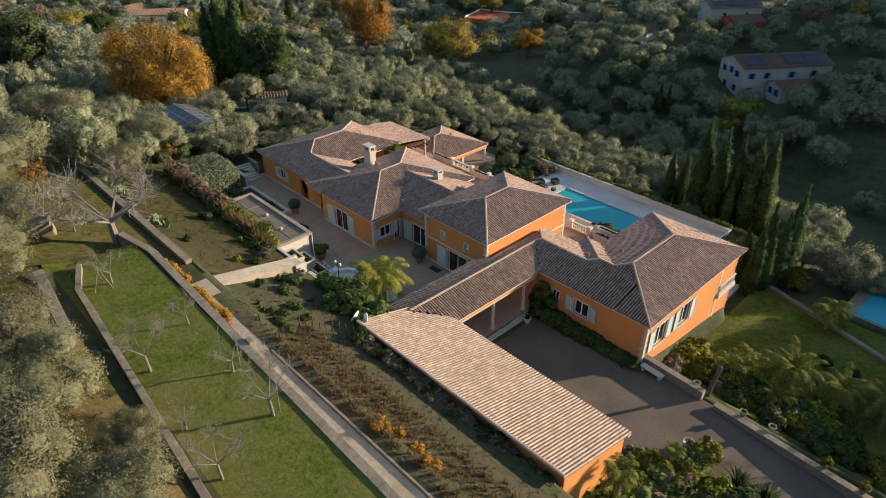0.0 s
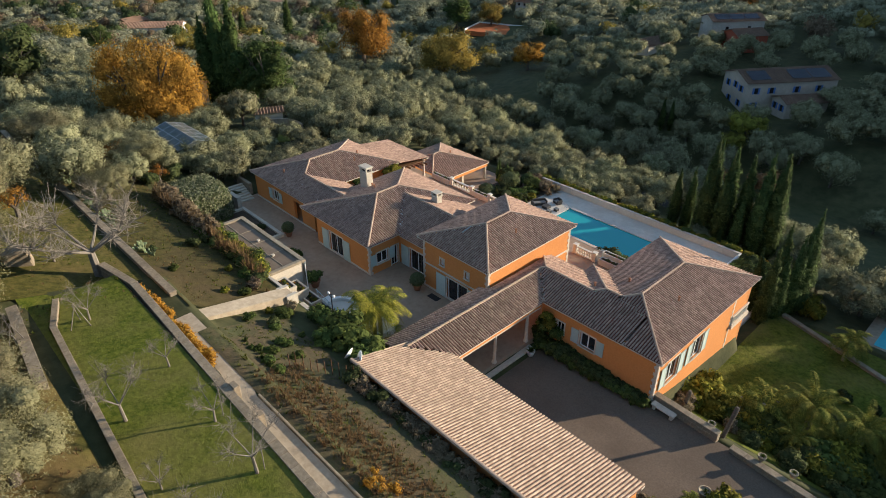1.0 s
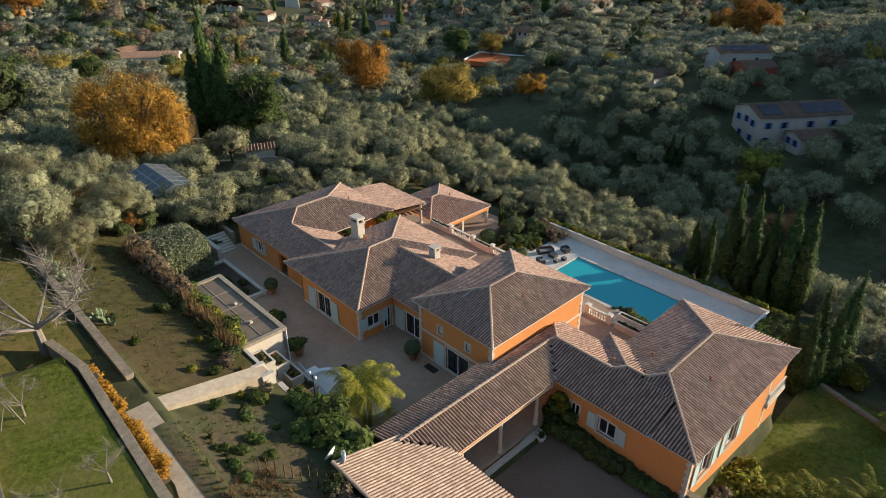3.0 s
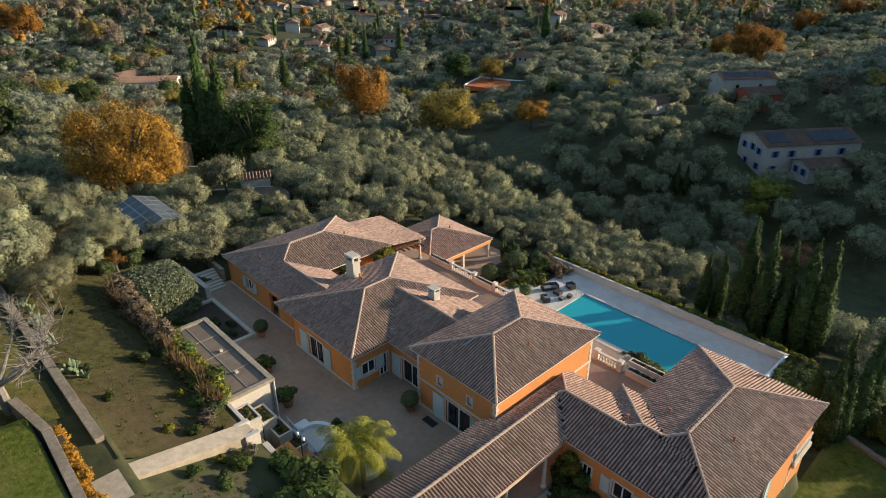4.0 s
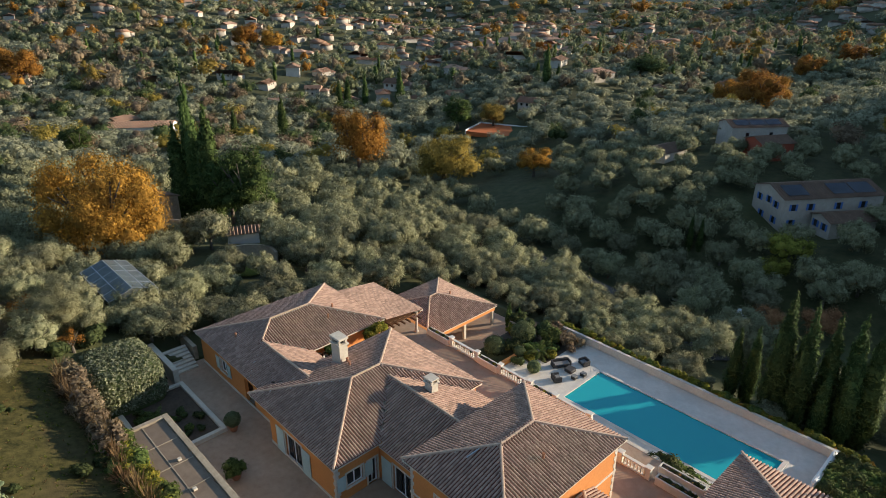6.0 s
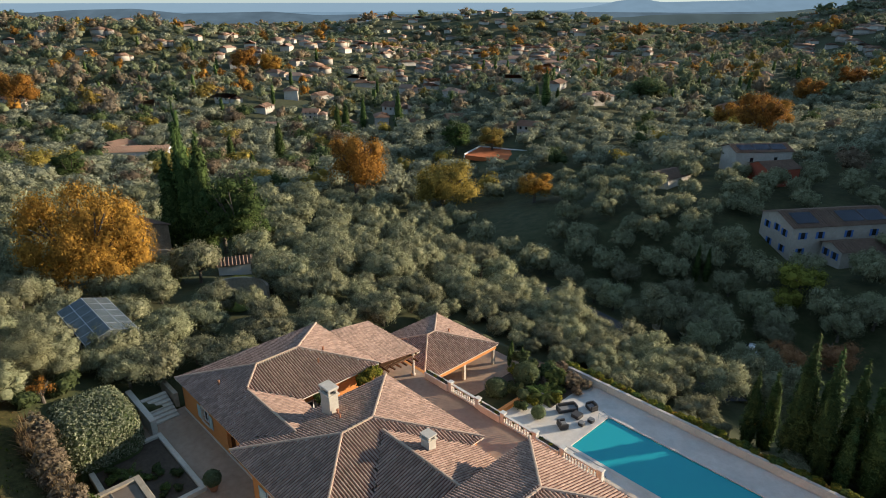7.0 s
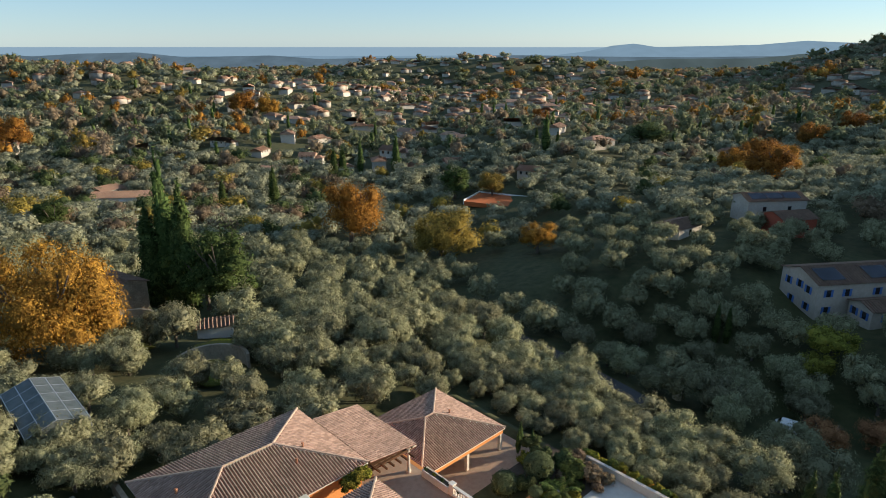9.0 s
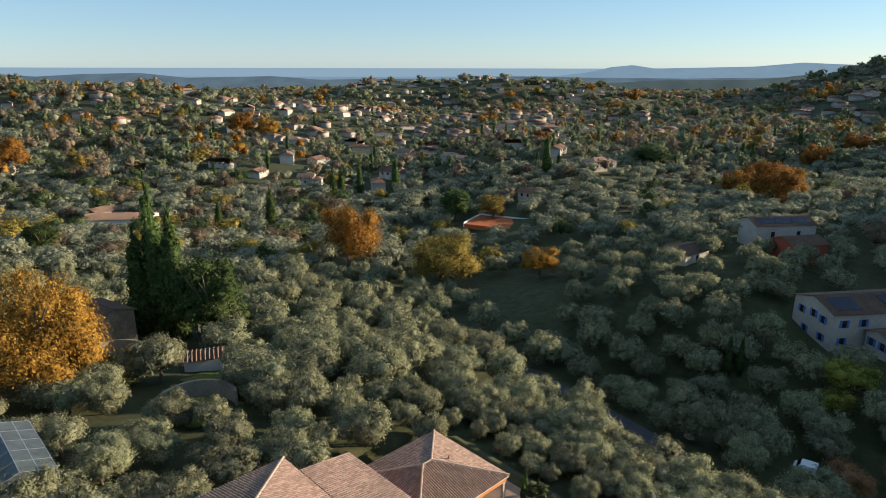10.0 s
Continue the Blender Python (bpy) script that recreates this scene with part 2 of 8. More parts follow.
def from_bm(name, bm, material, smooth=False):
    me = bpy.data.meshes.new(name)
    bmesh.ops.recalc_face_normals(bm, faces=bm.faces)
    bm.to_mesh(me)
    bm.free()
    if smooth:
        me.polygons.foreach_set("use_smooth", np.ones(len(me.polygons), dtype=bool))
    if material:
        me.materials.append(material)
    return me


def box(bm, x0, x1, y0, y1, z0, z1, bevel=0.0, turn=None):
    """A box added to a bmesh, with an optional bevel and turn."""
    r = bmesh.ops.create_cube(bm, size=1.0)
    vs = r["verts"]
    bmesh.ops.scale(bm, vec=(abs(x1 - x0), abs(y1 - y0), abs(z1 - z0)), verts=vs)
    bmesh.ops.translate(bm, vec=((x0 + x1) / 2, (y0 + y1) / 2, (z0 + z1) / 2), verts=vs)
    if bevel:
        es = list({e for v in vs for e in v.link_edges})
        r = bmesh.ops.bevel(bm, geom=es, offset=bevel, segments=1, affect="EDGES")
        vs = list({v for f in r["faces"] for v in f.verts} | {v for v in vs if v.is_valid})
    if turn:
        bmesh.ops.transform(bm, matrix=turn, verts=vs)
    return vs


def tube(bm, p0, p1, r0, r1, n=8, caps=True):
    """A tapered round bar between two points."""
    p0, p1 = Vector(p0), Vector(p1)
    d = p1 - p0
    m = Matrix.Translation((p0 + p1) / 2) @ d.to_track_quat("Z", "Y").to_matrix().to_4x4()
    return bmesh.ops.create_cone(bm, cap_ends=caps, segments=n, radius1=r0, radius2=r1, depth=d.length, matrix=m)["verts"]


def lathe(bm, profile, n=12, at=(0, 0, 0)):
    """A turned shape from (radius, height) pairs."""
    rings = []
    for r, z in profile:
        rings.append([bm.verts.new((at[0] + r * math.cos(2 * math.pi * i / n), at[1] + r * math.sin(2 * math.pi * i / n), at[2] + z)) for i in range(n)])
    for a, b2 in zip(rings, rings[1:]):
        for i in range(n):
            bm.faces.new((a[i], a[(i + 1) % n], b2[(i + 1) % n], b2[i]))
    bm.faces.new(rings[-1])
    bm.faces.new(list(reversed(rings[0])))


def thing(name, label, category, m=None, group="", kind=""):
    ob = new(name)
    ob.empty_display_size = 0.3
    if m is not None:
        ob.matrix_basis = m
    return tagged(ob, label, category, group, kind)


def part(name, bm, material, parent, label="", smooth=False):
    ob = new(name, from_bm(name, bm, material, smooth) if isinstance(bm, bmesh.types.BMesh) else bm)
    ob.parent = parent
    if label:
        ob["label"] = label
    return ob


def setting(name, bm, material, label, m=HF, category=""):
    ob = new(name, from_bm(name, bm, material) if isinstance(bm, bmesh.types.BMesh) else bm)
    ob.matrix_basis = m
    return tagged(ob, label, category, "", "structure")


# ---- the ground ----
TER, DECK, COURT, PAVF = -0.6, -4.75, -1.4, -5.6
LAWN, PATHZ = 8.0, 6.2


def smooth01(a, b, x):
    t = np.clip((x - a) / (b - a), 0, 1)
    return t * t * (3 - 2 * t)


def hill(x, y, cx, cy, sx, sy, h):
    return h * np.exp(-(((x - cx) / sx) ** 2 + ((y - cy) / sy) ** 2))


SHADE_RIDGE = 39.5


def height(u, v):
    """The ground's height in the villa's axes (arrays)."""
    u, v = np.asarray(u, dtype=float), np.asarray(v, dtype=float)
    c, s = math.cos(radians(-45.5)), math.sin(radians(-45.5))
    x, y = 3.37 + u * c - v * s, 47.14 + u * s + v * c
    near = np.interp(v, [-120, -60, -31, -21, -13, 0, 18, 34, 50, 62, 75, 95, 132, 200, 400], [18, 12, 8.6, 5.9, 3.6, -1, -3.2, -5.6, -10, -12.5, -14.5, -8, -6.5, -5, -5])
    mid = np.interp(v, [-120, -60, -20, 12, 24, 65, 90, 120, 144, 250, 400], [6, 0, -4, -8.5, -11, -16, -19, -19.5, -17.2, -15, -13])
    far = np.interp(v, [-300, -100, 0, 100, 250, 400, 700], [4, -12, -21, -23, -21, -17, -14])
    a = smooth01(-42, -110, u)
    b = smooth01(-110, -300, u)
    z = near * (1 - a) + mid * a * (1 - b) + far * a * b
    # hills of the wide valley, and an unseen ridge added to keep the sun from the dell
    z = z + hill(x, y, -330, 600, 190, 150, 34) + hill(x, y, 30, 1010, 260, 110, 40) - 22 * smooth01(450, 1200, y) + hill(x, y, 760, 900, 220, 260, 125)
    z = z - hill(x, y, 64, 131, 16, 11, 3.0) + SHADE_RIDGE * np.exp(-((x - 215) / 50) ** 2 - ((y - 162) / 80) ** 4) + hill(x, y, 420, 620, 160, 120, 22) + hill(x, y, -700, 900, 300, 220, 45)
    # the level ground of the estate
    inside = (u > -38.2) & (u < 26)
    z = np.where(inside & (v > -10.7) & (v < 18.4), np.minimum(z, TER - 0.35), z)
    z = np.where((u > -36) & (u < -14) & (v > -12.9) & (v <= -10.7), TER - 0.35, z)
    z = np.where((u > -14.6) & (u < -6.4) & (v > -12.7) & (v <= -10.7), TER - 0.35, z)
    z = np.where((u > 4) & (u < 60) & (v > -15.2) & (v < 3.2), COURT - 0.03 - 0.04 * np.clip(u - 22, 0, 40), z)
    z = np.where((u > -40) & (u < 18) & (v >= 18.4) & (v < 34.4), DECK - 0.4, z)
    slope = DECK + (COURT - DECK) * np.clip((8.5 - v) / 5.0, 0, 1)
    z = np.where((u > 15.2) & (u < 60) & (v >= 3.2) & (v < 27), slope, z)
    z = np.where((u > -42) & (u < -26) & (v > 18.4) & (v < 33), PAVF - 0.3, z)
    z = np.where((u > -17) & (u < 60) & (v > -30.6) & (v < -24.0), LAWN, z)
    z = np.where((u > -17) & (u < 60) & (v > -32.4) & (v <= -30.6), np.minimum(z, LAWN + 0.1), z)
    z = np.where((u > -17) & (u < 60) & (v >= -24.0) & (v < -20.6), PATHZ - 0.02, z)
    return z


def lines(lo, hi, step, far, extra):
    """Grid lines: even and close near the villa, ever wider far out."""
    near = list(np.arange(lo, hi + 0.01, step))
    d, out, back = step, hi, lo
    while out < far:
        d *= 1.09
        out += d
        back -= d
        near += [out, back]
    return np.array(sorted(set(near) | set(extra)))


gu = lines(-75, 46, 1.25, 4600, [-38.21, -38.19, -14.62, -14.58, -6.42, -6.38, 3.99, 15.55, 15.6])
gv = lines(-45, 48, 1.25, 4600, [-30.62, -30.6, -24.02, -23.98, -20.62, -20.58, -15.22, -15.18, -12.92, -12.88, -12.72, -12.68, -10.72, -10.68, 18.38, 18.42, 34.38, 34.42, 3.18, 3.22, 26.98, 27.02])
UU, VV = np.meshgrid(gu, gv, indexing="ij")
ZZ = height(UU, VV)
rough_far = np.clip((np.hypot(UU, VV) - 90) / 200, 0, 1)
for sc, amp in ((0.013, 5.0), (0.05, 1.1)):
    ZZ = ZZ + rough_far * amp * (np.sin(UU * sc * 1.3 + 1.7) * np.sin(VV * sc + 0.6) + 0.6 * np.sin((UU + VV) * sc * 2.1))
out_far = smooth01(1500, 2300, np.hypot(UU, VV))
ZZ = ZZ * (1 - out_far) + (-95) * out_far
nu, nv = len(gu), len(gv)
idx = np.arange(nu * nv).reshape(nu, nv)
gfaces = np.stack([idx[:-1, :-1], idx[1:, :-1], idx[1:, 1:], idx[:-1, 1:]], -1).reshape(-1, 4)


def ground_z(x, y):
    """Height of the sheet under a world point."""
    u, v = uv_of(x, y)
    i = int(np.clip(np.searchsorted(gu, u) - 1, 0, nu - 2))
    j = int(np.clip(np.searchsorted(gv, v) - 1, 0, nv - 2))
    a, b2 = (u - gu[i]) / (gu[i + 1] - gu[i]), (v - gv[j]) / (gv[j + 1] - gv[j])
    a, b2 = min(max(a, 0), 1), min(max(b2, 0), 1)
    return float((ZZ[i, j] * (1 - a) + ZZ[i + 1, j] * a) * (1 - b2) + (ZZ[i, j + 1] * (1 - a) + ZZ[i + 1, j + 1] * a) * b2)


M["ground"] = surf("rough hillside grass and earth", (0.028, 0.036, 0.011), (0.085, 0.078, 0.032), scale=0.5, rough=0.95, bump=0.6, dist=0.2, big=0.05, big_amount=0.5, stain=(0.05, 0.06, 0.017))
def turf(name, dark, light, dry, dry_amount, scale=2.6):
    """Grass: tufts and blades at two scales, a worn dry patchwork, soft relief."""
    m, n, l, b = principled(name)
    tc = n.new("ShaderNodeTexCoord")
    maps = []
    for sc, detail, ro in ((scale, 9.0, 0.78), (0.33, 5.0, 0.62), (0.09, 3.0, 0.5)):
        ns = n.new("ShaderNodeTexNoise")
        ns.inputs["Scale"].default_value, ns.inputs["Detail"].default_value, ns.inputs["Roughness"].default_value = sc, detail, ro
        l.new(tc.outputs["Object"], ns.inputs["Vector"])
        maps.append(ns)
    ramp = n.new("ShaderNodeValToRGB")
    ramp.color_ramp.elements[0].position, ramp.color_ramp.elements[1].position = 0.34, 0.66
    ramp.color_ramp.elements[0].color, ramp.color_ramp.elements[1].color = (*dark, 1), (*light, 1)
    l.new(maps[0].outputs["Fac"], ramp.inputs["Fac"])
    add = n.new("ShaderNodeMath")
    add.operation = "ADD"
    l.new(maps[1].outputs["Fac"], add.inputs[0])
    l.new(maps[2].outputs["Fac"], add.inputs[1])
    mr = n.new("ShaderNodeMapRange")
    mr.inputs["From Min"].default_value, mr.inputs["From Max"].default_value, mr.inputs["To Max"].default_value = 0.9, 1.25, dry_amount
    l.new(add.outputs[0], mr.inputs["Value"])
    mix = n.new("ShaderNodeMix")
    mix.data_type = "RGBA"
    l.new(mr.outputs["Result"], mix.inputs["Factor"])
    l.new(ramp.outputs["Color"], mix.inputs["A"])
    mix.inputs["B"].default_value = (*dry, 1)
    l.new(mix.outputs["Result"], b.inputs["Base Color"])
    b.inputs["Roughness"].default_value, b.inputs["Specular IOR Level"].default_value = 0.95, 0.1
    bp = n.new("ShaderNodeBump")
    bp.inputs["Strength"].default_value, bp.inputs["Distance"].default_value = 0.7, 0.12
    l.new(maps[0].outputs["Fac"], bp.inputs["Height"])
    l.new(bp.outputs["Normal"], b.inputs["Normal"])
    return m


M["lawn"] = turf("mown lawn", (0.035, 0.06, 0.006), (0.155, 0.165, 0.026), (0.20, 0.165, 0.055), 0.65)
M["rough"] = turf("rough terrace grass", (0.032, 0.036, 0.008), (0.135, 0.115, 0.032), (0.17, 0.115, 0.05), 0.85, 1.8)
# dark soil and weeds, darkened further for the hedge's shadow on this terrace
M["earth"] = turf("terrace earth and weeds with hedge shade", (0.022, 0.024, 0.008), (0.105, 0.088, 0.03), (0.095, 0.066, 0.036), 0.9, 1.4)
setting("ground", mesh_of("ground", np.stack([UU, VV, ZZ], -1).reshape(-1, 3), gfaces, M["ground"], True), None, "sloping hillside ground of rough grass and earth", category="ground")


def sheet(name, u0, u1, v0, v1, material, label, step=0.8, lift=0.03, zf=None, thick=0.0):
    """A patch of surface laid over the ground, following it."""
    a = np.linspace(u0, u1, max(2, int((u1 - u0) / step)))
    b2 = np.linspace(v0, v1, max(2, int((v1 - v0) / step)))
    A, B = np.meshgrid(a, b2, indexing="ij")
    Z = (zf(A, B) if zf else height(A, B)) + lift
    ix = np.arange(A.size).reshape(A.shape)
    f = np.stack([ix[:-1, :-1], ix[1:, :-1], ix[1:, 1:], ix[:-1, 1:]], -1).reshape(-1, 4)
    return setting(name, mesh_of(name, np.stack([A, B, Z], -1).reshape(-1, 3), f, material, True), None, label)


def solid(name, u0, u1, v0, v1, z0, z1, material, label, bevel=0.02):
    bm = bmesh.new()
    box(bm, u0, u1, v0, v1, z0, z1, bevel)
    return setting(name, bm, material, label)


# ---- the villa: hipped roofs as tile-covered planes; the highest roof shows at each place ----
# name: (u0, u1, v0, v1, eave height, slopes on the -u, +u, -v, +v sides; 0 where the end is buried)
ROOFS = {
    "W1L": (-37.8, -27.2, -1.75, 13.0, 2.68, 0.29, 0.29, 0.29, 0.29),
    "W1F": (-34.0, -20.0, -1.75, 4.7, 2.68, 0, 0, 0.29, 0.29),
    "EXT": (-35.6, -27.1, 12.0, 18.0, 1.95, 0, 0, 0, 0.13),
    "W2": (-24.95, -12.95, -2.85, 12.0, 2.95, 0.277, 0.277, 0.277, 0.277),
    "CON": (-19.0, -8.4, 1.0, 10.8, 2.9, 0, 0, 0.276, 0.276),
    "B": (-9.05, 0.15, 0.0, 12.5, 4.82, 0.29, 0.29, 0.29, 0.29),
    "GAL": (-0.9, 4.4, -10.9, 6.0, 3.0, 0.32, 0.286, 0, 0),
    "RW": (-0.9, 12.0, 2.35, 8.8, 3.0, 0.32, 0, 0.286, 0.286),
    "RB": (5.45, 15.45, 2.4, 19.2, 3.0, 0.29, 0.29, 0.29, 0.29),
    "RC": (3.9, 11.0, 2.35, 10.2, 3.0, 0.29, 0, 0.286, 0.29),
    "CP": (1.0, 20.3, -15.0, -7.9, 3.15, 0, 0, 0, 0.26),
    "PAV": (-38.7, -28.3, 19.5, 31.0, -3.0, 0.29, 0.29, 0.29, 0.29),
}


def side_heights(r, u, v):
    u0, u1, v0, v1, ze, sw, se, ss, sn = r
    far = 1e3
    return [ze + sw * (u - u0) if sw else far, ze + se * (u1 - u) if se else far, ze + ss * (v - v0) if ss else far, ze + sn * (v1 - v) if sn else far]


def roof_z(r, u, v):
    return min(side_heights(r, u, v))


def inside_roof(r, u, v, e=1e-6):
    return r[0] - e <= u <= r[1] + e and r[2] - e <= v <= r[3] + e


def top_roof(name, u, v):
    """Whether this roof is the highest here."""
    z = roof_z(ROOFS[name], u, v)
    order = list(ROOFS)
    for other, r in ROOFS.items():
        if other != name and inside_roof(r, u, v):
            zo = roof_z(r, u, v)
            if zo > z + 1e-4 or (abs(zo - z) <= 1e-4 and order.index(other) < order.index(name)):
                return False
    return True


PITCH, ROW = 0.235, 0.40
ARC = [(-1.0, 0.0), (-0.62, 0.92), (0.0, 1.0), (0.62, 0.92), (1.0, 0.0)]


def tile_slope(name, side):
    """All tiles of one roof plane: half-round covers in lapped rows over shallow channels."""
    r = ROOFS[name]
    u0, u1, v0, v1 = r[:4]
    along = (v0, v1) if side < 2 else (u0, u1)
    run = (u1 - u0) if side < 2 else (v1 - v0)
    cv, cf, pv, pf = [], [], [], []
    ncol, nrow = int((along[1] - along[0]) / PITCH), int(run / ROW) + 1
    wide = (along[1] - along[0]) / ncol

    def place(a, b2):
        u, v = ((u0 + b2, a), (u1 - b2, a), (a, v0 + b2), (a, v1 - b2))[side]
        return u, v

    def plane(a, b2):
        return r[4] + r[5 + side] * b2

    for i in range(ncol):
        a = along[0] + (i + 0.5) * wide
        for j in range(nrow):
            b0, b1 = j * ROW - 0.02, (j + 1) * ROW + 0.03
            u, v = place(a, (b0 + b1) / 2)
            if not inside_roof(r, u, v) or side_heights(r, u, v)[side] > roof_z(r, u, v) + 0.02 or not top_roof(name, u, v):
                continue
            wob = random.uniform(-0.006, 0.006)
            k = len(cv)
            for b2, rad, lift in ((b0, 0.077, 0.024), (b1, 0.071, 0.010)):
                for ax, az in ARC:
                    uu, vv = place(a + ax * rad + wob, b2)
                    cv.append((uu, vv, plane(a, b2) + lift + az * rad * (0.7 if name == "CP" else 1.05)))
            cf += [(k + q, k + q + 1, k + q + 6, k + q + 5) for q in range(4)]
            k = len(pv)
            for b2 in (j * ROW, (j + 1) * ROW):
                for ax in (-0.5, 0.5):
                    uu, vv = place(a + ax * wide, b2)
                    pv.append((uu, vv, plane(a, b2)))
            pf.append((k, k + 1, k + 3, k + 2))
    return cv, cf, pv, pf


def cap_line(bm, p, q, rad=0.115, gap=0.42):
    """A run of half-round ridge tiles from p to q."""
    p, q = Vector(p), Vector(q)
    d = q - p
    n2 = max(1, int(d.length / gap))
    t = d.normalized()
    sidew = t.cross(Vector((0, 0, 1))).normalized()
    up = sidew.cross(t)
    for i in range(n2):
        a, b2 = p + d * (i / n2), p + d * ((i + 1.12) / n2)
        ring = []
        for c0, rr, lift in ((a, rad, 0.10), (b2, rad * 0.82, 0.075)):
            ring.append([bm.verts.new(c0 + sidew * (ax * rr) + up * (az * rr + lift - 0.03)) for ax, az in ARC])
        for k in range(4):
            bm.faces.new((ring[0][k], ring[0][k + 1], ring[1][k + 1], ring[1][k]))


def roof_caps(name):
    """Hip and ridge lines of a block, kept where that block is on top."""
    r = ROOFS[name]
    u0, u1, v0, v1, ze, sw, se, ss, sn = r
    out = []
    segs = []
    N = 60
    # ridge and hips are where the two lowest planes are level with each other
    if sw and se:
        uc = (sw * u0 + se * u1) / (sw + se)
        zr = ze + sw * (uc - u0)
        va = v0 + (zr - ze) / ss if ss else v0
        vb = v1 - (zr - ze) / sn if sn else v1
        segs.append(((uc, va, zr), (uc, vb, zr)))
        if ss:
            segs += [((u0, v0, ze), (uc, va, zr)), ((u1, v0, ze), (uc, va, zr))]
        if sn:
            segs += [((u0, v1, ze), (uc, vb, zr)), ((u1, v1, ze), (uc, vb, zr))]
    elif ss and sn:
        vc = (ss * v0 + sn * v1) / (ss + sn)
        zr = ze + ss * (vc - v0)
        ua = u0 + (zr - ze) / sw if sw else u0
        segs.append(((ua, vc, zr), (u1, vc, zr)))
        if sw:
            segs += [((u0, v0, ze), (ua, vc, zr)), ((u0, v1, ze), (ua, vc, zr))]
    elif sw and sn:
        h = min(u1 - u0, v1 - v0) * 0.6
        segs.append(((u0, v1, ze), (u0 + h, v1 - h, ze + h * sw)))
    for p, q in segs:
        p, q = Vector(p), Vector(q)
        keep = []
        for i in range(N):
            c0 = p.lerp(q, (i + 0.5) / N)
            keep.append(inside_roof(r, c0.x, c0.y) and top_roof(name, c0.x, c0.y) and not any(o != name and inside_roof(r2, c0.x, c0.y) and roof_z(r2, c0.x, c0.y) > c0.z - 0.03 for o, r2 in ROOFS.items()))
        i = 0
        while i < N:
            if keep[i]:
                j = i
                while j < N and keep[j]:
                    j += 1
                a, b2 = p.lerp(q, i / N), p.lerp(q, j / N)
                n2 = max(1, int((b2 - a).length / 0.42))
                for k in range(n2):
                    bm = bmesh.new()
                    cap_line(bm, a.lerp(b2, k / n2), a.lerp(b2, (k + 1) / n2), gap=9.0)
                    out.append(bm)
                i = j
            else:
                i += 1
    return out


villa = thing("villa", "large orange stucco villa with hipped clay tile roofs and sage shutters", "house", HF)
carport = thing("carport", "long carport with a sloping pale clay tile roof beside the drive", "carport", HF)
pavilion = thing("pavilion", "open orange pool pavilion with a hipped clay tile roof", "pavilion", HF)
OWNER = {"CP": carport, "PAV": pavilion}
for rn, r in ROOFS.items():
    owner = OWNER.get(rn, villa)
    for side in range(4):
        if not r[5 + side]:
            continue
        cv, cf, pv, pf = tile_slope(rn, side)
        if not cf:
            continue
        bmp = bmesh.new()
        bmp.from_mesh(mesh_of("roof_slope", pv, pf, None))
        bmesh.ops.remove_doubles(bmp, verts=bmp.verts, dist=0.002)
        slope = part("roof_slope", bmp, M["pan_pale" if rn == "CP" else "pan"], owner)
        tiles = part("roof_tiles", mesh_of("roof_tiles", cv, cf, M["tile_pale" if rn == "CP" else "tile"], False), None, slope, "rows of weathered clay barrel tiles")
        tiles["kind"] = "stuff"
    for caps in roof_caps(rn):
        part("ridge_tile", caps, M["tile_cap"], owner)


def eaves_board(name, owner, inset=0.0):
    """Soffit, fascia and gutter line round the open eaves of a block."""
    r = ROOFS[name]
    u0, u1, v0, v1, ze, sw, se, ss, sn = r
    runs = [(sw, (u0, v0), (u0, v1), 0), (se, (u1, v0), (u1, v1), 1), (ss, (u0, v0), (u1, v0), 2), (sn, (u0, v1), (u1, v1), 3)]
    for s, a, b2, side in runs:
        if not s:
            continue
        L = 40
        keep = [top_roof(name, a[0] + (b2[0] - a[0]) * (i + 0.5) / L, a[1] + (b2[1] - a[1]) * (i + 0.5) / L) for i in range(L)]
        i = 0
        while i < L:
            if not keep[i]:
                i += 1
                continue
            j = i
            while j < L and keep[j]:
                j += 1
            p = [a[k] + (b2[k] - a[k]) * i / L for k in (0, 1)]
            q = [a[k] + (b2[k] - a[k]) * j / L for k in (0, 1)]
            w = 0.42
            bm = bmesh.new()
            if side == 0:
                box(bm, p[0] + 0.03, p[0] + w, p[1], q[1], ze - 0.16, ze - 0.03, 0.02)
            elif side == 1:
                box(bm, p[0] - w, p[0] - 0.03, p[1], q[1], ze - 0.16, ze - 0.03, 0.02)
            elif side == 2:
                box(bm, p[0], q[0], p[1] + 0.03, p[1] + w, ze - 0.16, ze - 0.03, 0.02)
            else:
                box(bm, p[0], q[0], p[1] - w, p[1] - 0.03, ze - 0.16, ze - 0.03, 0.02)
            part("eaves_board", bm, M["trim"], owner, "cream moulded eaves")
            i = j


for rn in ROOFS:
    eaves_board(rn, OWNER.get(rn, villa))


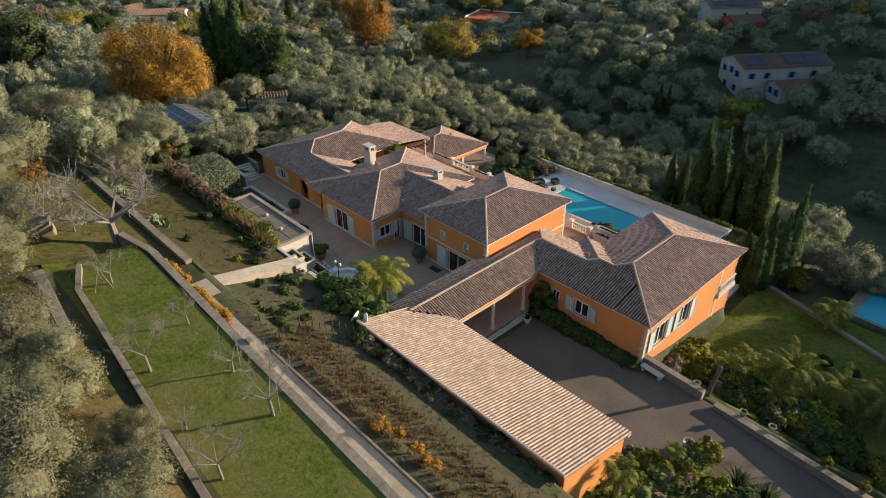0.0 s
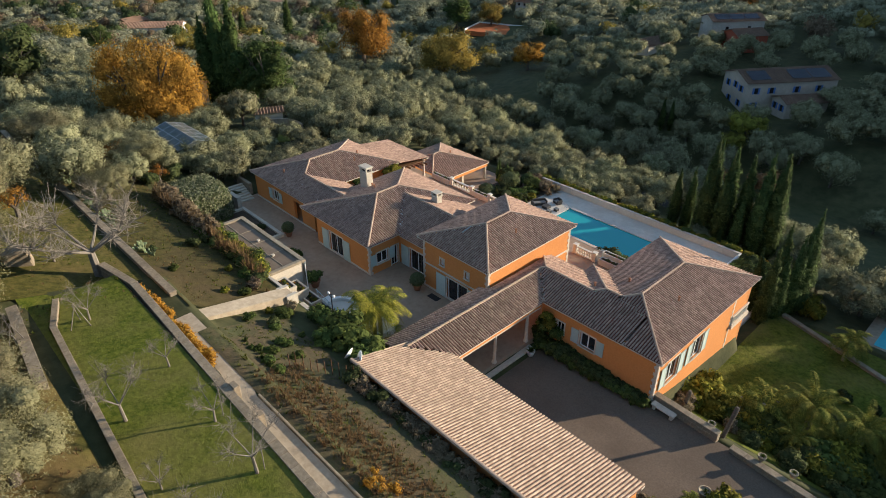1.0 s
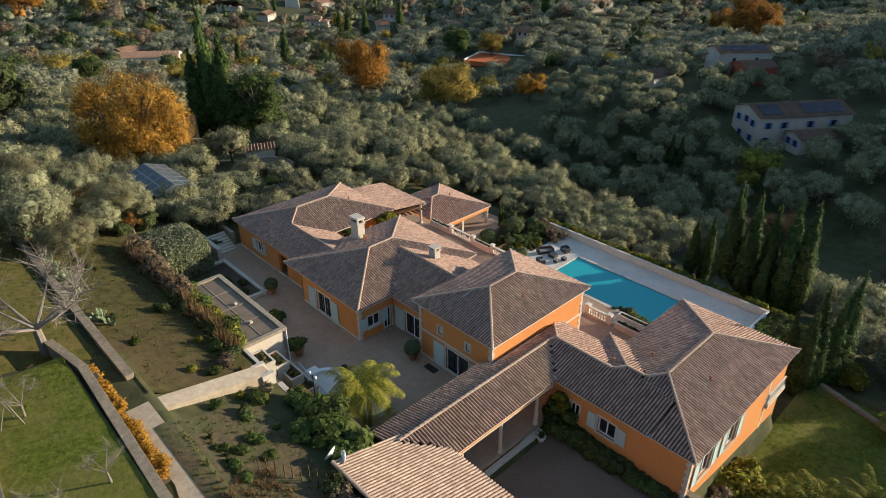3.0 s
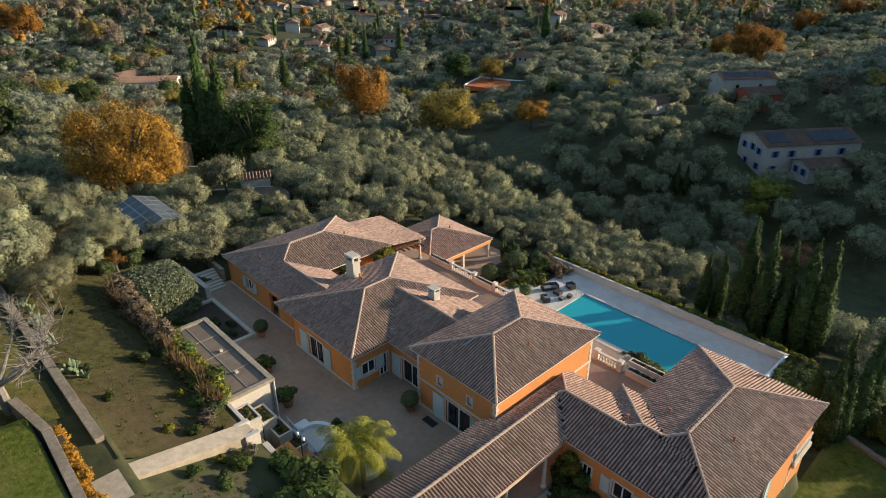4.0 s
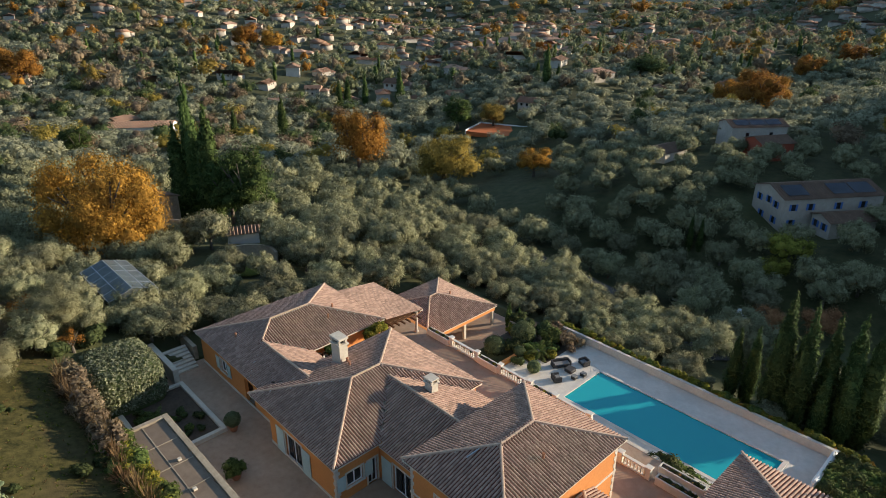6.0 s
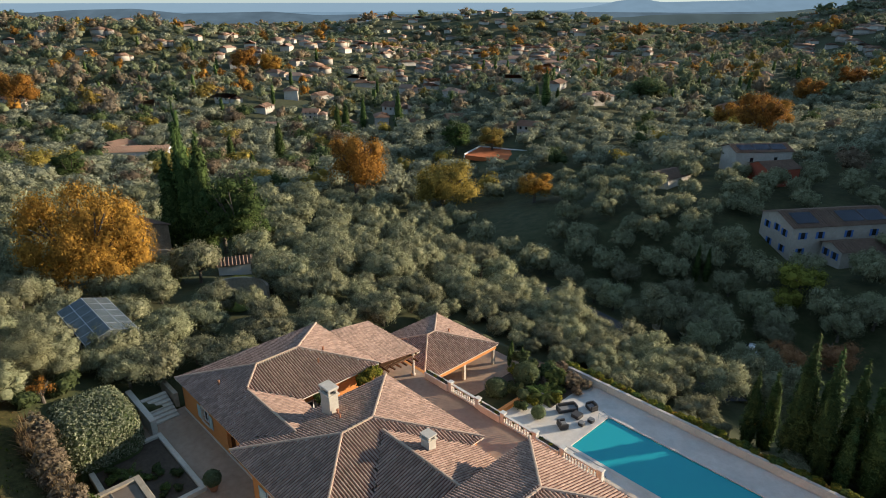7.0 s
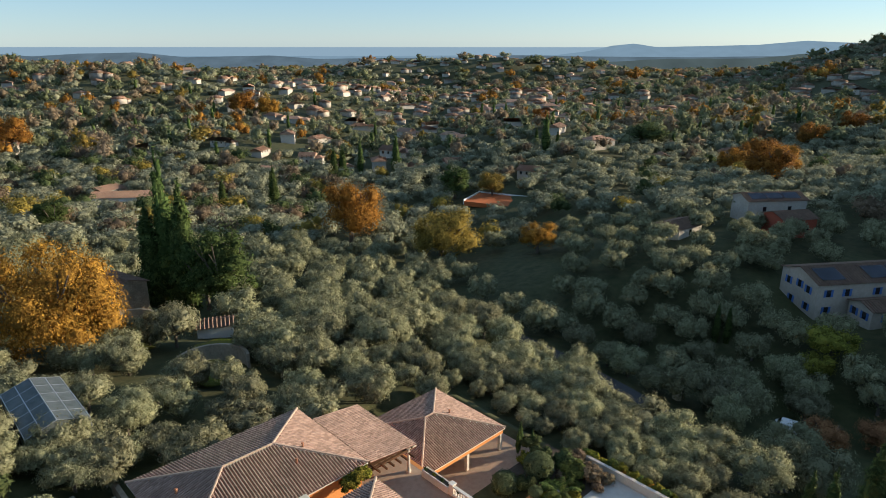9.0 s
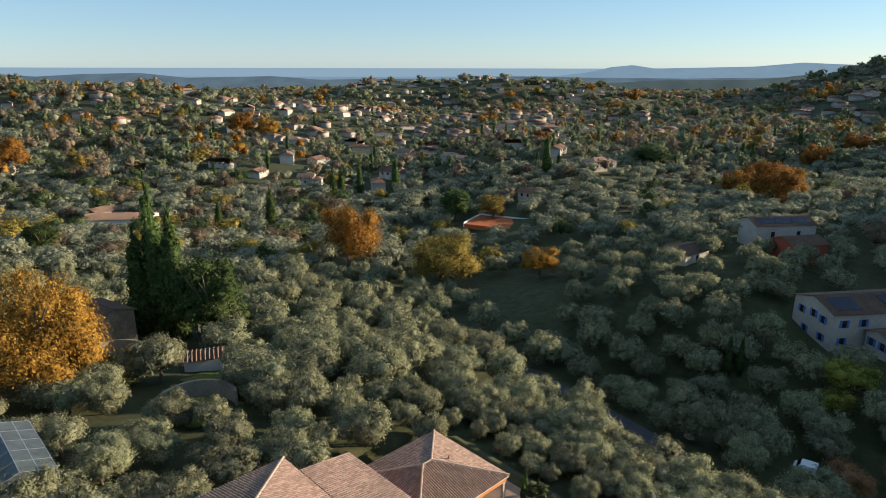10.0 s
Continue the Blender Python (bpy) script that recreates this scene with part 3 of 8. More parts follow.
def wall(owner, p, q, z0, z1, holes=(), thick=0.3, material=None, name="wall"):
    """A wall from p to q, seen from outside on the right of p to q, with openings (from, to, sill, head) along it."""
    p, q = Vector((*p, 0)), Vector((*q, 0))
    L = (q - p).length
    xs = sorted({0.0, L, *[c for h in holes for c in h[:2]]})
    zs = sorted({z0, z1, *[c for h in holes for c in h[2:4]]})
    bm = bmesh.new()
    for xa, xb in zip(xs, xs[1:]):
        run = None
        for za, zb in zip(zs, zs[1:]):
            mx, mz = (xa + xb) / 2, (za + zb) / 2
            if any(h[0] < mx < h[1] and h[2] < mz < h[3] for h in holes):
                continue
            box(bm, xa, xb, 0, thick, za, zb)
    bmesh.ops.remove_doubles(bm, verts=bm.verts, dist=0.001)
    d = (q - p).normalized()
    m = Matrix.Translation(p) @ Matrix(((d.x, -d.y, 0, 0), (d.y, d.x, 0, 0), (0, 0, 1, 0), (0, 0, 0, 1)))
    bmesh.ops.transform(bm, matrix=m, verts=bm.verts)
    part(name, bm, material or M["stucco"], owner)
    return m


def louvred(bm, x0, x1, z0, z1, y0=-0.09, y1=-0.045, w=0.07):
    """A shutter leaf: one closed frame and one folded sheet of louvres."""
    rings = []
    for y in (y0, y1):
        for e in (0.0, w):
            rings.append([bm.verts.new(p) for p in ((x0 + e, y, z0 + e), (x1 - e, y, z0 + e), (x1 - e, y, z1 - e), (x0 + e, y, z1 - e))])
    for a, b2 in ((0, 1), (1, 3), (3, 2), (2, 0)):
        for k in range(4):
            bm.faces.new((rings[a][k], rings[a][(k + 1) % 4], rings[b2][(k + 1) % 4], rings[b2][k]))
    n2 = max(2, int((z1 - z0 - 2 * w) / 0.085))
    prev = None
    for i in range(2 * n2 + 1):
        z = z0 + w + (z1 - z0 - 2 * w) * (i // 2 + (0.15 if i % 2 else 0.0)) / n2
        y = y0 + 0.008 if i % 2 else y1 - 0.012
        pair = (bm.verts.new((x0 + w * 0.9, y, z)), bm.verts.new((x1 - w * 0.9, y, z)))
        if prev:
            bm.faces.new((prev[0], prev[1], pair[1], pair[0]))
        prev = pair


def opening(owner, m, hole, kind="window", shutters=True, leaves=2, open_door=False):
    """A window or glazed door set in an opening, with stone frame, sash, panes and louvred shutters thrown open."""
    a, b2, s, h = hole
    fr = 0.09
    w = part(kind, _framed(a, b2, s, h), M["white"], owner, "white framed %s" % kind)
    w.matrix_basis = m
    bm = bmesh.new()
    n2 = leaves
    for i in range(n2):
        xa, xb = a + fr + (b2 - a - 2 * fr) * i / n2, a + fr + (b2 - a - 2 * fr) * (i + 1) / n2
        box(bm, xa + 0.05, xb - 0.05, 0.16, 0.175, s + 0.08, h - fr - 0.04)
    part("pane", bm, M["pane"], w, "dark reflecting glass")
    bm = bmesh.new()
    box(bm, a - 0.14, a, -0.035, 0.1, s, h + 0.14)
    box(bm, b2, b2 + 0.14, -0.035, 0.1, s, h + 0.14)
    box(bm, a, b2, -0.035, 0.1, h, h + 0.14)
    part("surround", bm, M["trim"], w, "cream stone surround")
    if kind == "window":
        bm = bmesh.new()
        box(bm, a - 0.16, b2 + 0.16, -0.12, 0.12, s - 0.09, s, 0.015)
        part("sill", bm, M["trim"], w, "cream stone sill")
    if shutters:
        sw = (b2 - a) / 2 * 0.98
        for side in (-1, 1):
            x0 = a - 0.15 - sw if side < 0 else b2 + 0.15
            bm = bmesh.new()
            z0, z1 = s + 0.02, h + 0.02
            louvred(bm, x0, x0 + sw, z0, z1)
            part("shutter", bm, M["shutter"], w, "open sage green louvred shutter")
    return w


def _framed(a, b2, s, h, fr=0.09):
    bm = bmesh.new()
    for x0, x1, z0, z1 in ((a, a + fr, s, h), (b2 - fr, b2, s, h), (a + fr, b2 - fr, h - fr, h), (a + fr, b2 - fr, s, s + 0.08)):
        box(bm, x0, x1, 0.12, 0.2, z0, z1)
    box(bm, (a + b2) / 2 - 0.05, (a + b2) / 2 + 0.05, 0.125, 0.195, s + 0.08, h - fr)
    return bm


# walls: outside on the right hand of the way p to q
def walled(owner, p, q, z0, z1, items):
    m = wall(owner, p, q, z0, z1, [it[0] for it in items])
    for hole, kind, sh in items:
        if kind:
            opening(owner, m, hole, kind, sh, 3 if hole[1] - hole[0] > 2.2 else 2)
    return m


T = TER
BASE = T - 0.3
# left wing: front (faces -v) runs from -u to +u
walled(villa, (-37.4, -1.4), (-24.6, -1.4), BASE, 2.55, [((4.0, 5.3, T + 1.0, T + 2.3), "window", True), ((8.6, 10.2, T, T + 2.45), "", False)])
walled(villa, (-27.6, 4.3), (-27.6, 12.6), BASE, 2.6, [((1.0, 2.6, T, T + 2.3), "door", False)])
walled(villa, (-37.4, 12.6), (-37.4, -1.4), BASE - 3, 2.55, [])
walled(villa, (-27.6, 12.6), (-37.4, 12.6), BASE, 2.55, [])
# middle block
walled(villa, (-22.5, -2.45), (-13.35, -2.45), BASE, 2.85, [((2.3, 4.6, T, T + 2.35), "door", True)])
walled(villa, (-13.35, -2.45), (-13.35, 1.4), BASE, 2.85, [((0.9, 2.3, T + 0.95, T + 2.2), "window", True), ((2.75, 3.6, T, T + 2.2), "door", False)])
walled(villa, (-24.5, 11.6), (-24.5, 4.0), BASE, 2.85, [])
walled(villa, (-13.35, 11.6), (-24.5, 11.6), BASE, 2.85, [])
walled(villa, (-13.35, 1.4), (-8.6, 1.4), BASE, 2.8, [((1.6, 3.9, T, T + 2.3), "door", True)])
walled(villa, (-8.6, 10.4), (-13.35, 10.4), BASE, 2.8, [])
# two-storey block
walled(villa, (-8.6, 0.4), (-0.25, 0.4), BASE, 4.72, [((2.4, 2.85, 2.75, 3.45), "window", False), ((5.6, 6.05, 2.75, 3.45), "window", False), ((3.3, 5.9, T, T + 2.35), "door", True)])
walled(villa, (-0.25, 0.4), (-0.25, 12.1), BASE, 4.72, [])
walled(villa, (-0.25, 12.1), (-8.6, 12.1), BASE - 3, 4.72, [])
walled(villa, (-8.6, 12.1), (-8.6, 0.4), BASE, 4.72, [])
# right wing and end block
walled(villa, (4.0, 2.8), (15.05, 2.8), COURT - 0.2, 2.9, [((1.6, 2.4, T + 1.1, T + 2.2), "window", False), ((4.05, 5.5, T + 0.95, T + 2.35), "window", True)])
walled(villa, (15.05, 2.8), (15.05, 18.8), DECK - 0.3, 2.9, [((1.6, 3.3, T + 0.2, T + 2.3), "window", True), ((5.6, 7.2, T + 0.2, T + 2.3), "window", True)])
walled(villa, (15.05, 18.8), (5.85, 18.8), DECK - 0.3, 2.9, [])
walled(villa, (5.85, 18.8), (5.85, 9.0), DECK - 0.3, 2.9, [])


# ---- terraces, pool, drive ----
M["render"] = surf("pale wall render", (0.56, 0.49, 0.40), (0.66, 0.59, 0.50), scale=4, rough=0.9, bump=0.1, big=0.4, big_amount=0.4, stain=(0.42, 0.36, 0.29))
M["veg"] = surf("weedy garden soil", (0.05, 0.042, 0.022), (0.12, 0.085, 0.045), scale=3.0, rough=0.95, bump=0.8, dist=0.08, big=0.6, big_amount=0.6, stain=(0.05, 0.07, 0.02))
solid("terrace", -38.0, 4.0, -10.6, 18.2, T - 0.35, T, M["paving"], "wide stone paved terrace round the villa")
POOL = (-13.1, 5.6, 24.2, 30.6)
bm = bmesh.new()
for a, b2, c, d in ((-21, POOL[0], 18.6, 34.0), (POOL[1], 14, 18.6, 34.0), (POOL[0], POOL[1], 18.6, POOL[2]), (POOL[0], POOL[1], POOL[3], 34.0)):
    box(bm, a, b2, c, d, DECK - 0.38, DECK)
setting("pool_deck", bm, M["deck"], "pale paved pool deck")
pool_wall = thing("pool_wall", "smooth pale rendered wall along the pool deck", "wall", HF, kind="structure")
bm = bmesh.new()
box(bm, -20.5, 8.6, 34.06, 34.34, DECK - 2.0, DECK + 0.78)
part("wall_panel", bm, M["render"], pool_wall)
for i in range(13):
    a = -20.5 + 2.425 * i
    bm = bmesh.new()
    box(bm, a - 0.16, a + 0.16, 34.0, 34.4, DECK - 1.5, DECK + 0.88, 0.015)
    part("pier", bm, M["render"], pool_wall)
    if i < 12:
        bm = bmesh.new()
        box(bm, a + 0.17, a + 2.255, 34.02, 34.38, DECK + 0.775, DECK + 0.85, 0.015)
        part("coping_stone", bm, M["stone"], pool_wall)
swimming_pool = thing("swimming_pool", "long turquoise swimming pool in the pale deck", "swimming pool", HF, kind="structure")
bm = bmesh.new()
box(bm, POOL[0], POOL[1], POOL[2], POOL[3], DECK - 1.9, DECK - 1.6)
for a, b2, c, d in ((POOL[0] - 0.2, POOL[0], POOL[2], POOL[3]), (POOL[1], POOL[1] + 0.2, POOL[2], POOL[3]), (POOL[0], POOL[1], POOL[2] - 0.2, POOL[2]), (POOL[0], POOL[1], POOL[3], POOL[3] + 0.2)):
    box(bm, a, b2, c, d, DECK - 1.8, DECK - 0.39)
part("basin", bm, M["pooltile"], swimming_pool)
bm = bmesh.new()
vs = [bm.verts.new(p) for p in ((POOL[0], POOL[2], DECK - 0.12), (POOL[1], POOL[2], DECK - 0.12), (POOL[1], POOL[3], DECK - 0.12), (POOL[0], POOL[3], DECK - 0.12))]
bm.faces.new(vs)
part("water", bm, M["water"], swimming_pool, "clear blue water").visible_shadow = False
bm = bmesh.new()
for a, b2, c, d in ((POOL[0] - 0.35, POOL[1] + 0.35, POOL[2] - 0.35, POOL[2] + 0.04), (POOL[0] - 0.35, POOL[1] + 0.35, POOL[3] - 0.04, POOL[3] + 0.35), (POOL[0] - 0.35, POOL[0] + 0.04, POOL[2] + 0.04, POOL[3] - 0.04), (POOL[1] - 0.04, POOL[1] + 0.35, POOL[2] + 0.04, POOL[3] - 0.04)):
    box(bm, a, b2, c, d, DECK - 0.02, DECK + 0.035, 0.012)
part("coping", bm, M["deck"], swimming_pool, "rounded pale stone coping")
bm = bmesh.new()
for v in (29.5, 30.1):
    tube(bm, (POOL[0] - 0.5, v, DECK), (POOL[0] - 0.5, v, DECK + 0.75), 0.025, 0.025, 6)
    tube(bm, (POOL[0] - 0.5, v, DECK + 0.75), (POOL[0] + 0.25, v, DECK + 0.55), 0.025, 0.025, 6)
    tube(bm, (POOL[0] + 0.25, v, DECK + 0.55), (POOL[0] + 0.3, v, DECK - 0.6), 0.025, 0.025, 6)
part("ladder", bm, M["metal"], swimming_pool, "polished steel ladder")
solid("terrace_wall", -26, 6, 18.2, 18.6, DECK - 0.5, T + 0.02, M["stone"], "pale retaining wall below the upper terrace")
solid("terrace_wall", -38, -26, 18.2, 18.6, PAVF - 0.5, T - 0.02, M["stucco"], "orange retaining wall behind the pavilion")
sheet("drive", 4.2, 60, -15.0, 3.0, M["asphalt"], "brown gravel forecourt and drive", lift=0.04)
sheet("lawn", -17, 58, -30.5, -24.1, M["lawn"], "long mown lawn with patchy grass", lift=0.03)
sheet("lawn", 15.3, 40, 4.6, 26.8, M["lawn"], "lower lawn in the shade of the villa", lift=0.03)
sheet("rough_grass", -64, -17, -34, -22, M["rough"], "rough brown terrace grass", lift=0.06, step=1.2)
sheet("rough_grass", -15.5, 40, -42, -31.2, M["rough"], "rough brown grass under the olives", lift=0.06, step=1.2)
# this terrace carries the hedge's shadow in its ground colour
sheet("rough_grass", -60, -11, -20.9, -13.3, M["earth"], "rough garden ground with bare patches and hedge shade", lift=0.06, step=0.8)


def patch(name, u0, v0, ru, rv, material, label, lift=0.12, seed=2.0):
    """A patch of ground cover with an uneven rim, following the ground."""
    bm = bmesh.new()
    rim = []
    for i in range(40):
        a = 2 * math.pi * i / 40
        k = 1 + 0.3 * noise.noise((math.cos(a) * 1.5, math.sin(a) * 1.5, seed))
        rim.append((ru * k * math.copysign(abs(math.cos(a)) ** 0.75, math.cos(a)), rv * k * math.copysign(abs(math.sin(a)) ** 0.75, math.sin(a))))
    rows = [[bm.verts.new((u0 + u * f, v0 + v * f, float(height(u0 + u * f, v0 + v * f)) + lift)) for u, v in rim] for f in (1.0, 0.8, 0.6, 0.4, 0.2, 0.05)]
    for p, q in zip(rows, rows[1:]):
        for i in range(40):
            bm.faces.new((p[i], p[(i + 1) % 40], q[(i + 1) % 40], q[i]))
    bm.faces.new(rows[-1])
    return setting(name, bm, material, label, HF)


for i, (x, y, r) in enumerate(((-45.0, 111.5, 4.5), (-31.5, 113.5, 4.0), (-28.8, 101.5, 4.5), (-49.0, 119.0, 4.0))):
    patch("garden_lawn", *uv_of(x, y), r, r * 0.8, M["lawn"], "small green lawn in the lower garden", 0.2, 5.0 + i)
sheet("vegetable_bed", -7.6, 30, -21.9, -15.4, M["veg"], "weedy vegetable garden soil", lift=0.07, step=0.8)
bm = bmesh.new()
edge = [[bm.verts.new((u, v, PATHZ + z)) for v in (a, b2) for z in (-0.2, 0.03)] for u, a, b2 in ((-10.2, -22.75, -21.2), (-2.5, -22.75, -21.2), (1.0, -23.5, -22.06), (46, -23.5, -22.06))]
for p, q in zip(edge, edge[1:]):
    bm.faces.new((p[1], p[3], q[3], q[1]))
    bm.faces.new((p[2], q[2], q[3], p[3]))
    bm.faces.new((p[0], p[1], q[1], q[0]))
setting("garden_path", bm, M["path"], "weathered concrete garden path")
solid("wall_pier", 0.9, 1.6, -23.6, -23.2, PATHZ - 0.2, LAWN + 0.25, M["wallstone"], "squared stone pier at the end of the lawn wall", 0.04)
for i in range(4):
    solid("garden_step", 2.2 + 0.45 * i, 2.65 + 0.45 * i, -23.95, -23.05, PATHZ - 0.2, PATHZ + 0.36 * (i + 1), M["wallstone"], "rough stone step up to the lawn", 0.03)
for v in (-21.94,):
    solid("path_kerb", 1.0, 46, v - 0.07, v + 0.07, PATHZ - 0.3, PATHZ + 0.16, M["concrete"], "worn concrete path kerb")


def stone_wall(name, p, q, z0, z1, thick, label, block=0.55, course=0.32, material="wallstone"):
    """A wall of separate rough stones with recessed joints and a cap."""
    p, q = Vector((*p, 0)), Vector((*q, 0))
    d = (q - p)
    L = d.length
    d.normalize()
    m = HF @ Matrix.Translation(p) @ Matrix(((d.x, -d.y, 0, 0), (d.y, d.x, 0, 0), (0, 0, 1, 0), (0, 0, 0, 1)))
    bm = bmesh.new()
    box(bm, 0.02, L - 0.02, -thick / 2 + 0.05, thick / 2 - 0.05, z0, z1 - 0.05)
    ob = setting(name, bm, M["concrete"], label, m, "wall")
    n2 = max(1, int(L / block))
    rows = max(1, int((min(z1 - 0.1, z0 + 2.0) - z0) / course)) if thick > 0.3 else 0
    proto = []
    for k in range(4):
        bm = bmesh.new()
        box(bm, 0.02, block - 0.02, -thick / 2 - 0.03 * random.random(), thick / 2 + 0.03 * random.random(), 0.015, course - 0.015, 0.03)
        proto.append(from_bm("stone", bm, M[material]))
    count = 0
    for j in range(rows):
        for i in range(n2):
            if count >= 260:
                break
            s = new("stone", random.choice(proto))
            s.parent = ob
            x = (i + (0.5 if j % 2 else 0.0)) * L / n2
            if x + L / n2 > L + 0.02:
                x = L - L / n2
            s.matrix_basis = Matrix.Translation((x, 0, z1 - 0.1 - (j + 1) * course)) @ Matrix.Diagonal((L / n2 / block, 1, 1, 1))
            count += 1
    bm = bmesh.new()
    k = 0.0
    caps = max(1, int(L / 1.1))
    for i in range(caps):
        bm = bmesh.new()
        box(bm, i * L / caps + 0.006, (i + 1) * L / caps - 0.006, -thick / 2 - 0.05, thick / 2 + 0.05, z1 - 0.1, z1 + random.uniform(-0.008, 0.008), 0.015)
        part("coping_stone", bm, M[material], ob)
    return ob


WALLS_LATER = [
    ("garden_wall", (-18.5, -24.3), (-14.0, -23.5), PATHZ - 1.0, LAWN + 0.12, 0.45, "low stone retaining wall beside the lawn"),
    ("garden_wall", (-14.0, -23.5), (1.0, -23.85), PATHZ - 0.3, LAWN + 0.12, 0.45, "low stone retaining wall beside the lawn"),
    ("garden_wall", (1.0, -23.85), (20.0, -24.2), PATHZ - 0.3, LAWN + 0.12, 0.45, "low stone retaining wall beside the lawn"),
    ("garden_wall", (-62.0, -21.7), (-13.2, -21.2), 3.6, 6.55, 0.5, "long weathered garden wall"),
    ("lawn_edging", (-15.3, -28.4), (-12.0, -29.5), LAWN - 0.4, LAWN + 0.4, 0.31, "pale stone lawn edging"),
    ("lawn_edging", (-12.0, -29.5), (14.0, -31.0), LAWN - 0.4, LAWN + 0.42, 0.31, "pale stone lawn edging"),
    ("garden_wall", (-15.5, -31.0), (-5.8, -31.75), LAWN - 0.6, LAWN + 0.95, 0.6, "old stone terrace wall"),
    ("drive_wall", (15.0, 3.35), (20.4, 3.0), COURT - 1.0, COURT + 0.85, 0.45, "low rough stone wall along the drive"),
    ("drive_wall", (21.4, 2.85), (36.0, 1.9), COURT - 1.6, COURT + 0.45, 0.45, "low rough stone wall along the drive"),
    ("lawn_wall", (16.3, 26.9), (30.0, 22.4), DECK - 1.2, DECK + 0.35, 0.4, "pale low wall at the lawn edge"),
]
FLOWER_BOXES = ((-12.6, -12.2, 3.3), (-12.9, -10.9, 2.3), (-11.7, -10.4, 1.5), (-10.6, -9.9, 0.7))
# flat-topped ramp from the path to the terrace, and its steps with flower boxes
ramp = thing("garden_ramp", "pale concrete ramp between path and terrace", "ramp", HF, kind="structure")
bm = bmesh.new()
vs = [bm.verts.new(p) for p in ((-10.4, -21.0, 6.15), (-9.0, -21.0, 6.15), (-9.2, -13.2, 4.5), (-10.6, -13.2, 4.5), (-10.4, -21.0, 2.5), (-9.0, -21.0, 2.5), (-9.2, -13.2, 0.0), (-10.6, -13.2, 0.0))]
for f in ((0, 1, 2, 3), (4, 7, 6, 5), (0, 4, 5, 1), (1, 5, 6, 2), (2, 6, 7, 3), (3, 7, 4, 0)):
    bm.faces.new([vs[i] for i in f])
part("slab", bm, M["path"], ramp)
for u0, u1 in ((-10.75, -10.4), (-9.35, -9.0)):
    bm = bmesh.new()
    box(bm, u0, u1, -14.0, -13.0, 0.0, 4.64, 0.02)
    part("pier", bm, M["stone"], ramp, "pale stone pier")
for i, (u, v, z) in enumerate(FLOWER_BOXES):
    pl = thing("flower_box", "stepped pale stone flower box with dark soil and flowers", "planter", HF @ Matrix.Translation((u, v, T)), "stepped flower boxes")
    bm = bmesh.new()
    box(bm, -0.95, 0.95, -0.55, 0.55, 0, z - T - 0.1, 0.02)
    for a, b2, c, d in ((-1, 1, -0.6, -0.45), (-1, 1, 0.45, 0.6), (-1, -0.85, -0.45, 0.45), (0.85, 1, -0.45, 0.45)):
        box(bm, a, b2, c, d, z - T - 0.2, z - T + 0.08, 0.01)
    part("box", bm, M["stone"], pl)
    bm = bmesh.new()
    box(bm, -0.84, 0.84, -0.44, 0.44, z - T - 0.09, z - T + 0.0)
    part("soil", bm, M["soil"], pl)
solid("retaining_wall", -14.5, -10.8, -13.0, -12.72, T - 0.3, 3.75, M["render"], "pale rendered retaining wall above the garden stair")
solid("retaining_wall", -8.9, -6.4, -13.0, -12.72, T - 0.3, 3.55, M["stucco"], "orange rendered retaining wall above the garden stair")
solid("wall_coping", -8.9, -6.35, -13.06, -12.66, 3.55, 3.64, M["trim"], "cream stone coping of the orange wall", 0.015)
solid("stair_wall", -9.8, -7.4, -12.4, -10.7, T, 1.7, M["stucco"], "orange wall of the garden stair", 0.02)
solid("garden_wall", -7.4, 1.2, -11.1, -10.7, T - 0.2, 1.6, M["stone"], "pale retaining wall behind the terrace")
railing = thing("railing", "pale blue wrought iron stair railing", "railing", HF)
M["bluepaint"] = surf("pale blue paint", (0.40, 0.52, 0.58), (0.50, 0.62, 0.68), scale=8, rough=0.5, bump=0.05)
bm = bmesh.new()
tube(bm, (-11.9, -9.6, 1.9), (-7.6, -9.4, 0.7), 0.035, 0.035, 6)
tube(bm, (-11.9, -9.6, 1.1), (-7.6, -9.4, -0.1), 0.03, 0.03, 6)
part("rail", bm, M["bluepaint"], railing)
for i in range(17):
    f = i / 16
    p = Vector((-11.9, -9.6, 1.1)).lerp(Vector((-7.6, -9.4, -0.1)), f)
    bm = bmesh.new()
    tube(bm, p, p + Vector((0.12 * (-1) ** i, 0, 0.8)), 0.014, 0.014, 5)
    part("bar", bm, M["bluepaint"], railing)
solid("stair_side", -12.2, -7.5, -9.9, -9.2, T, T + 0.5, M["stucco"], "orange stair side wall", 0.02)


def curved_basin(label, u, v, r, a0, a1, h=0.55):
    fb = thing("fountain_basin", label, "fountain", HF @ Matrix.Translation((u, v, T)))
    bm = bmesh.new()
    n2 = 26
    ring = []
    for i in range(n2 + 1):
        a = radians(a0 + (a1 - a0) * i / n2)
        c, s = math.cos(a), math.sin(a)
        ring.append([bm.verts.new((c * q, s * q, z)) for q, z in ((r, 0), (r, h), (r - 0.35, h), (r - 0.35, 0))])
    for p, q in zip(ring, ring[1:]):
        for k in range(3):
            bm.faces.new((p[k], q[k], q[k + 1], p[k + 1]))
    for e in (ring[0], ring[-1]):
        bm.faces.new(e)
    part("rim", bm, M["white"], fb)
    bm = bmesh.new()
    bmesh.ops.create_circle(bm, cap_ends=True, radius=r - 0.36, segments=24, matrix=Matrix.Translation((0, 0, 0.25)))
    part("water", bm, M["deck"], fb, "shallow pale water")


curved_basin("white curved fountain basin by the stairs", -10.6, -8.2, 1.7, -10, 190)
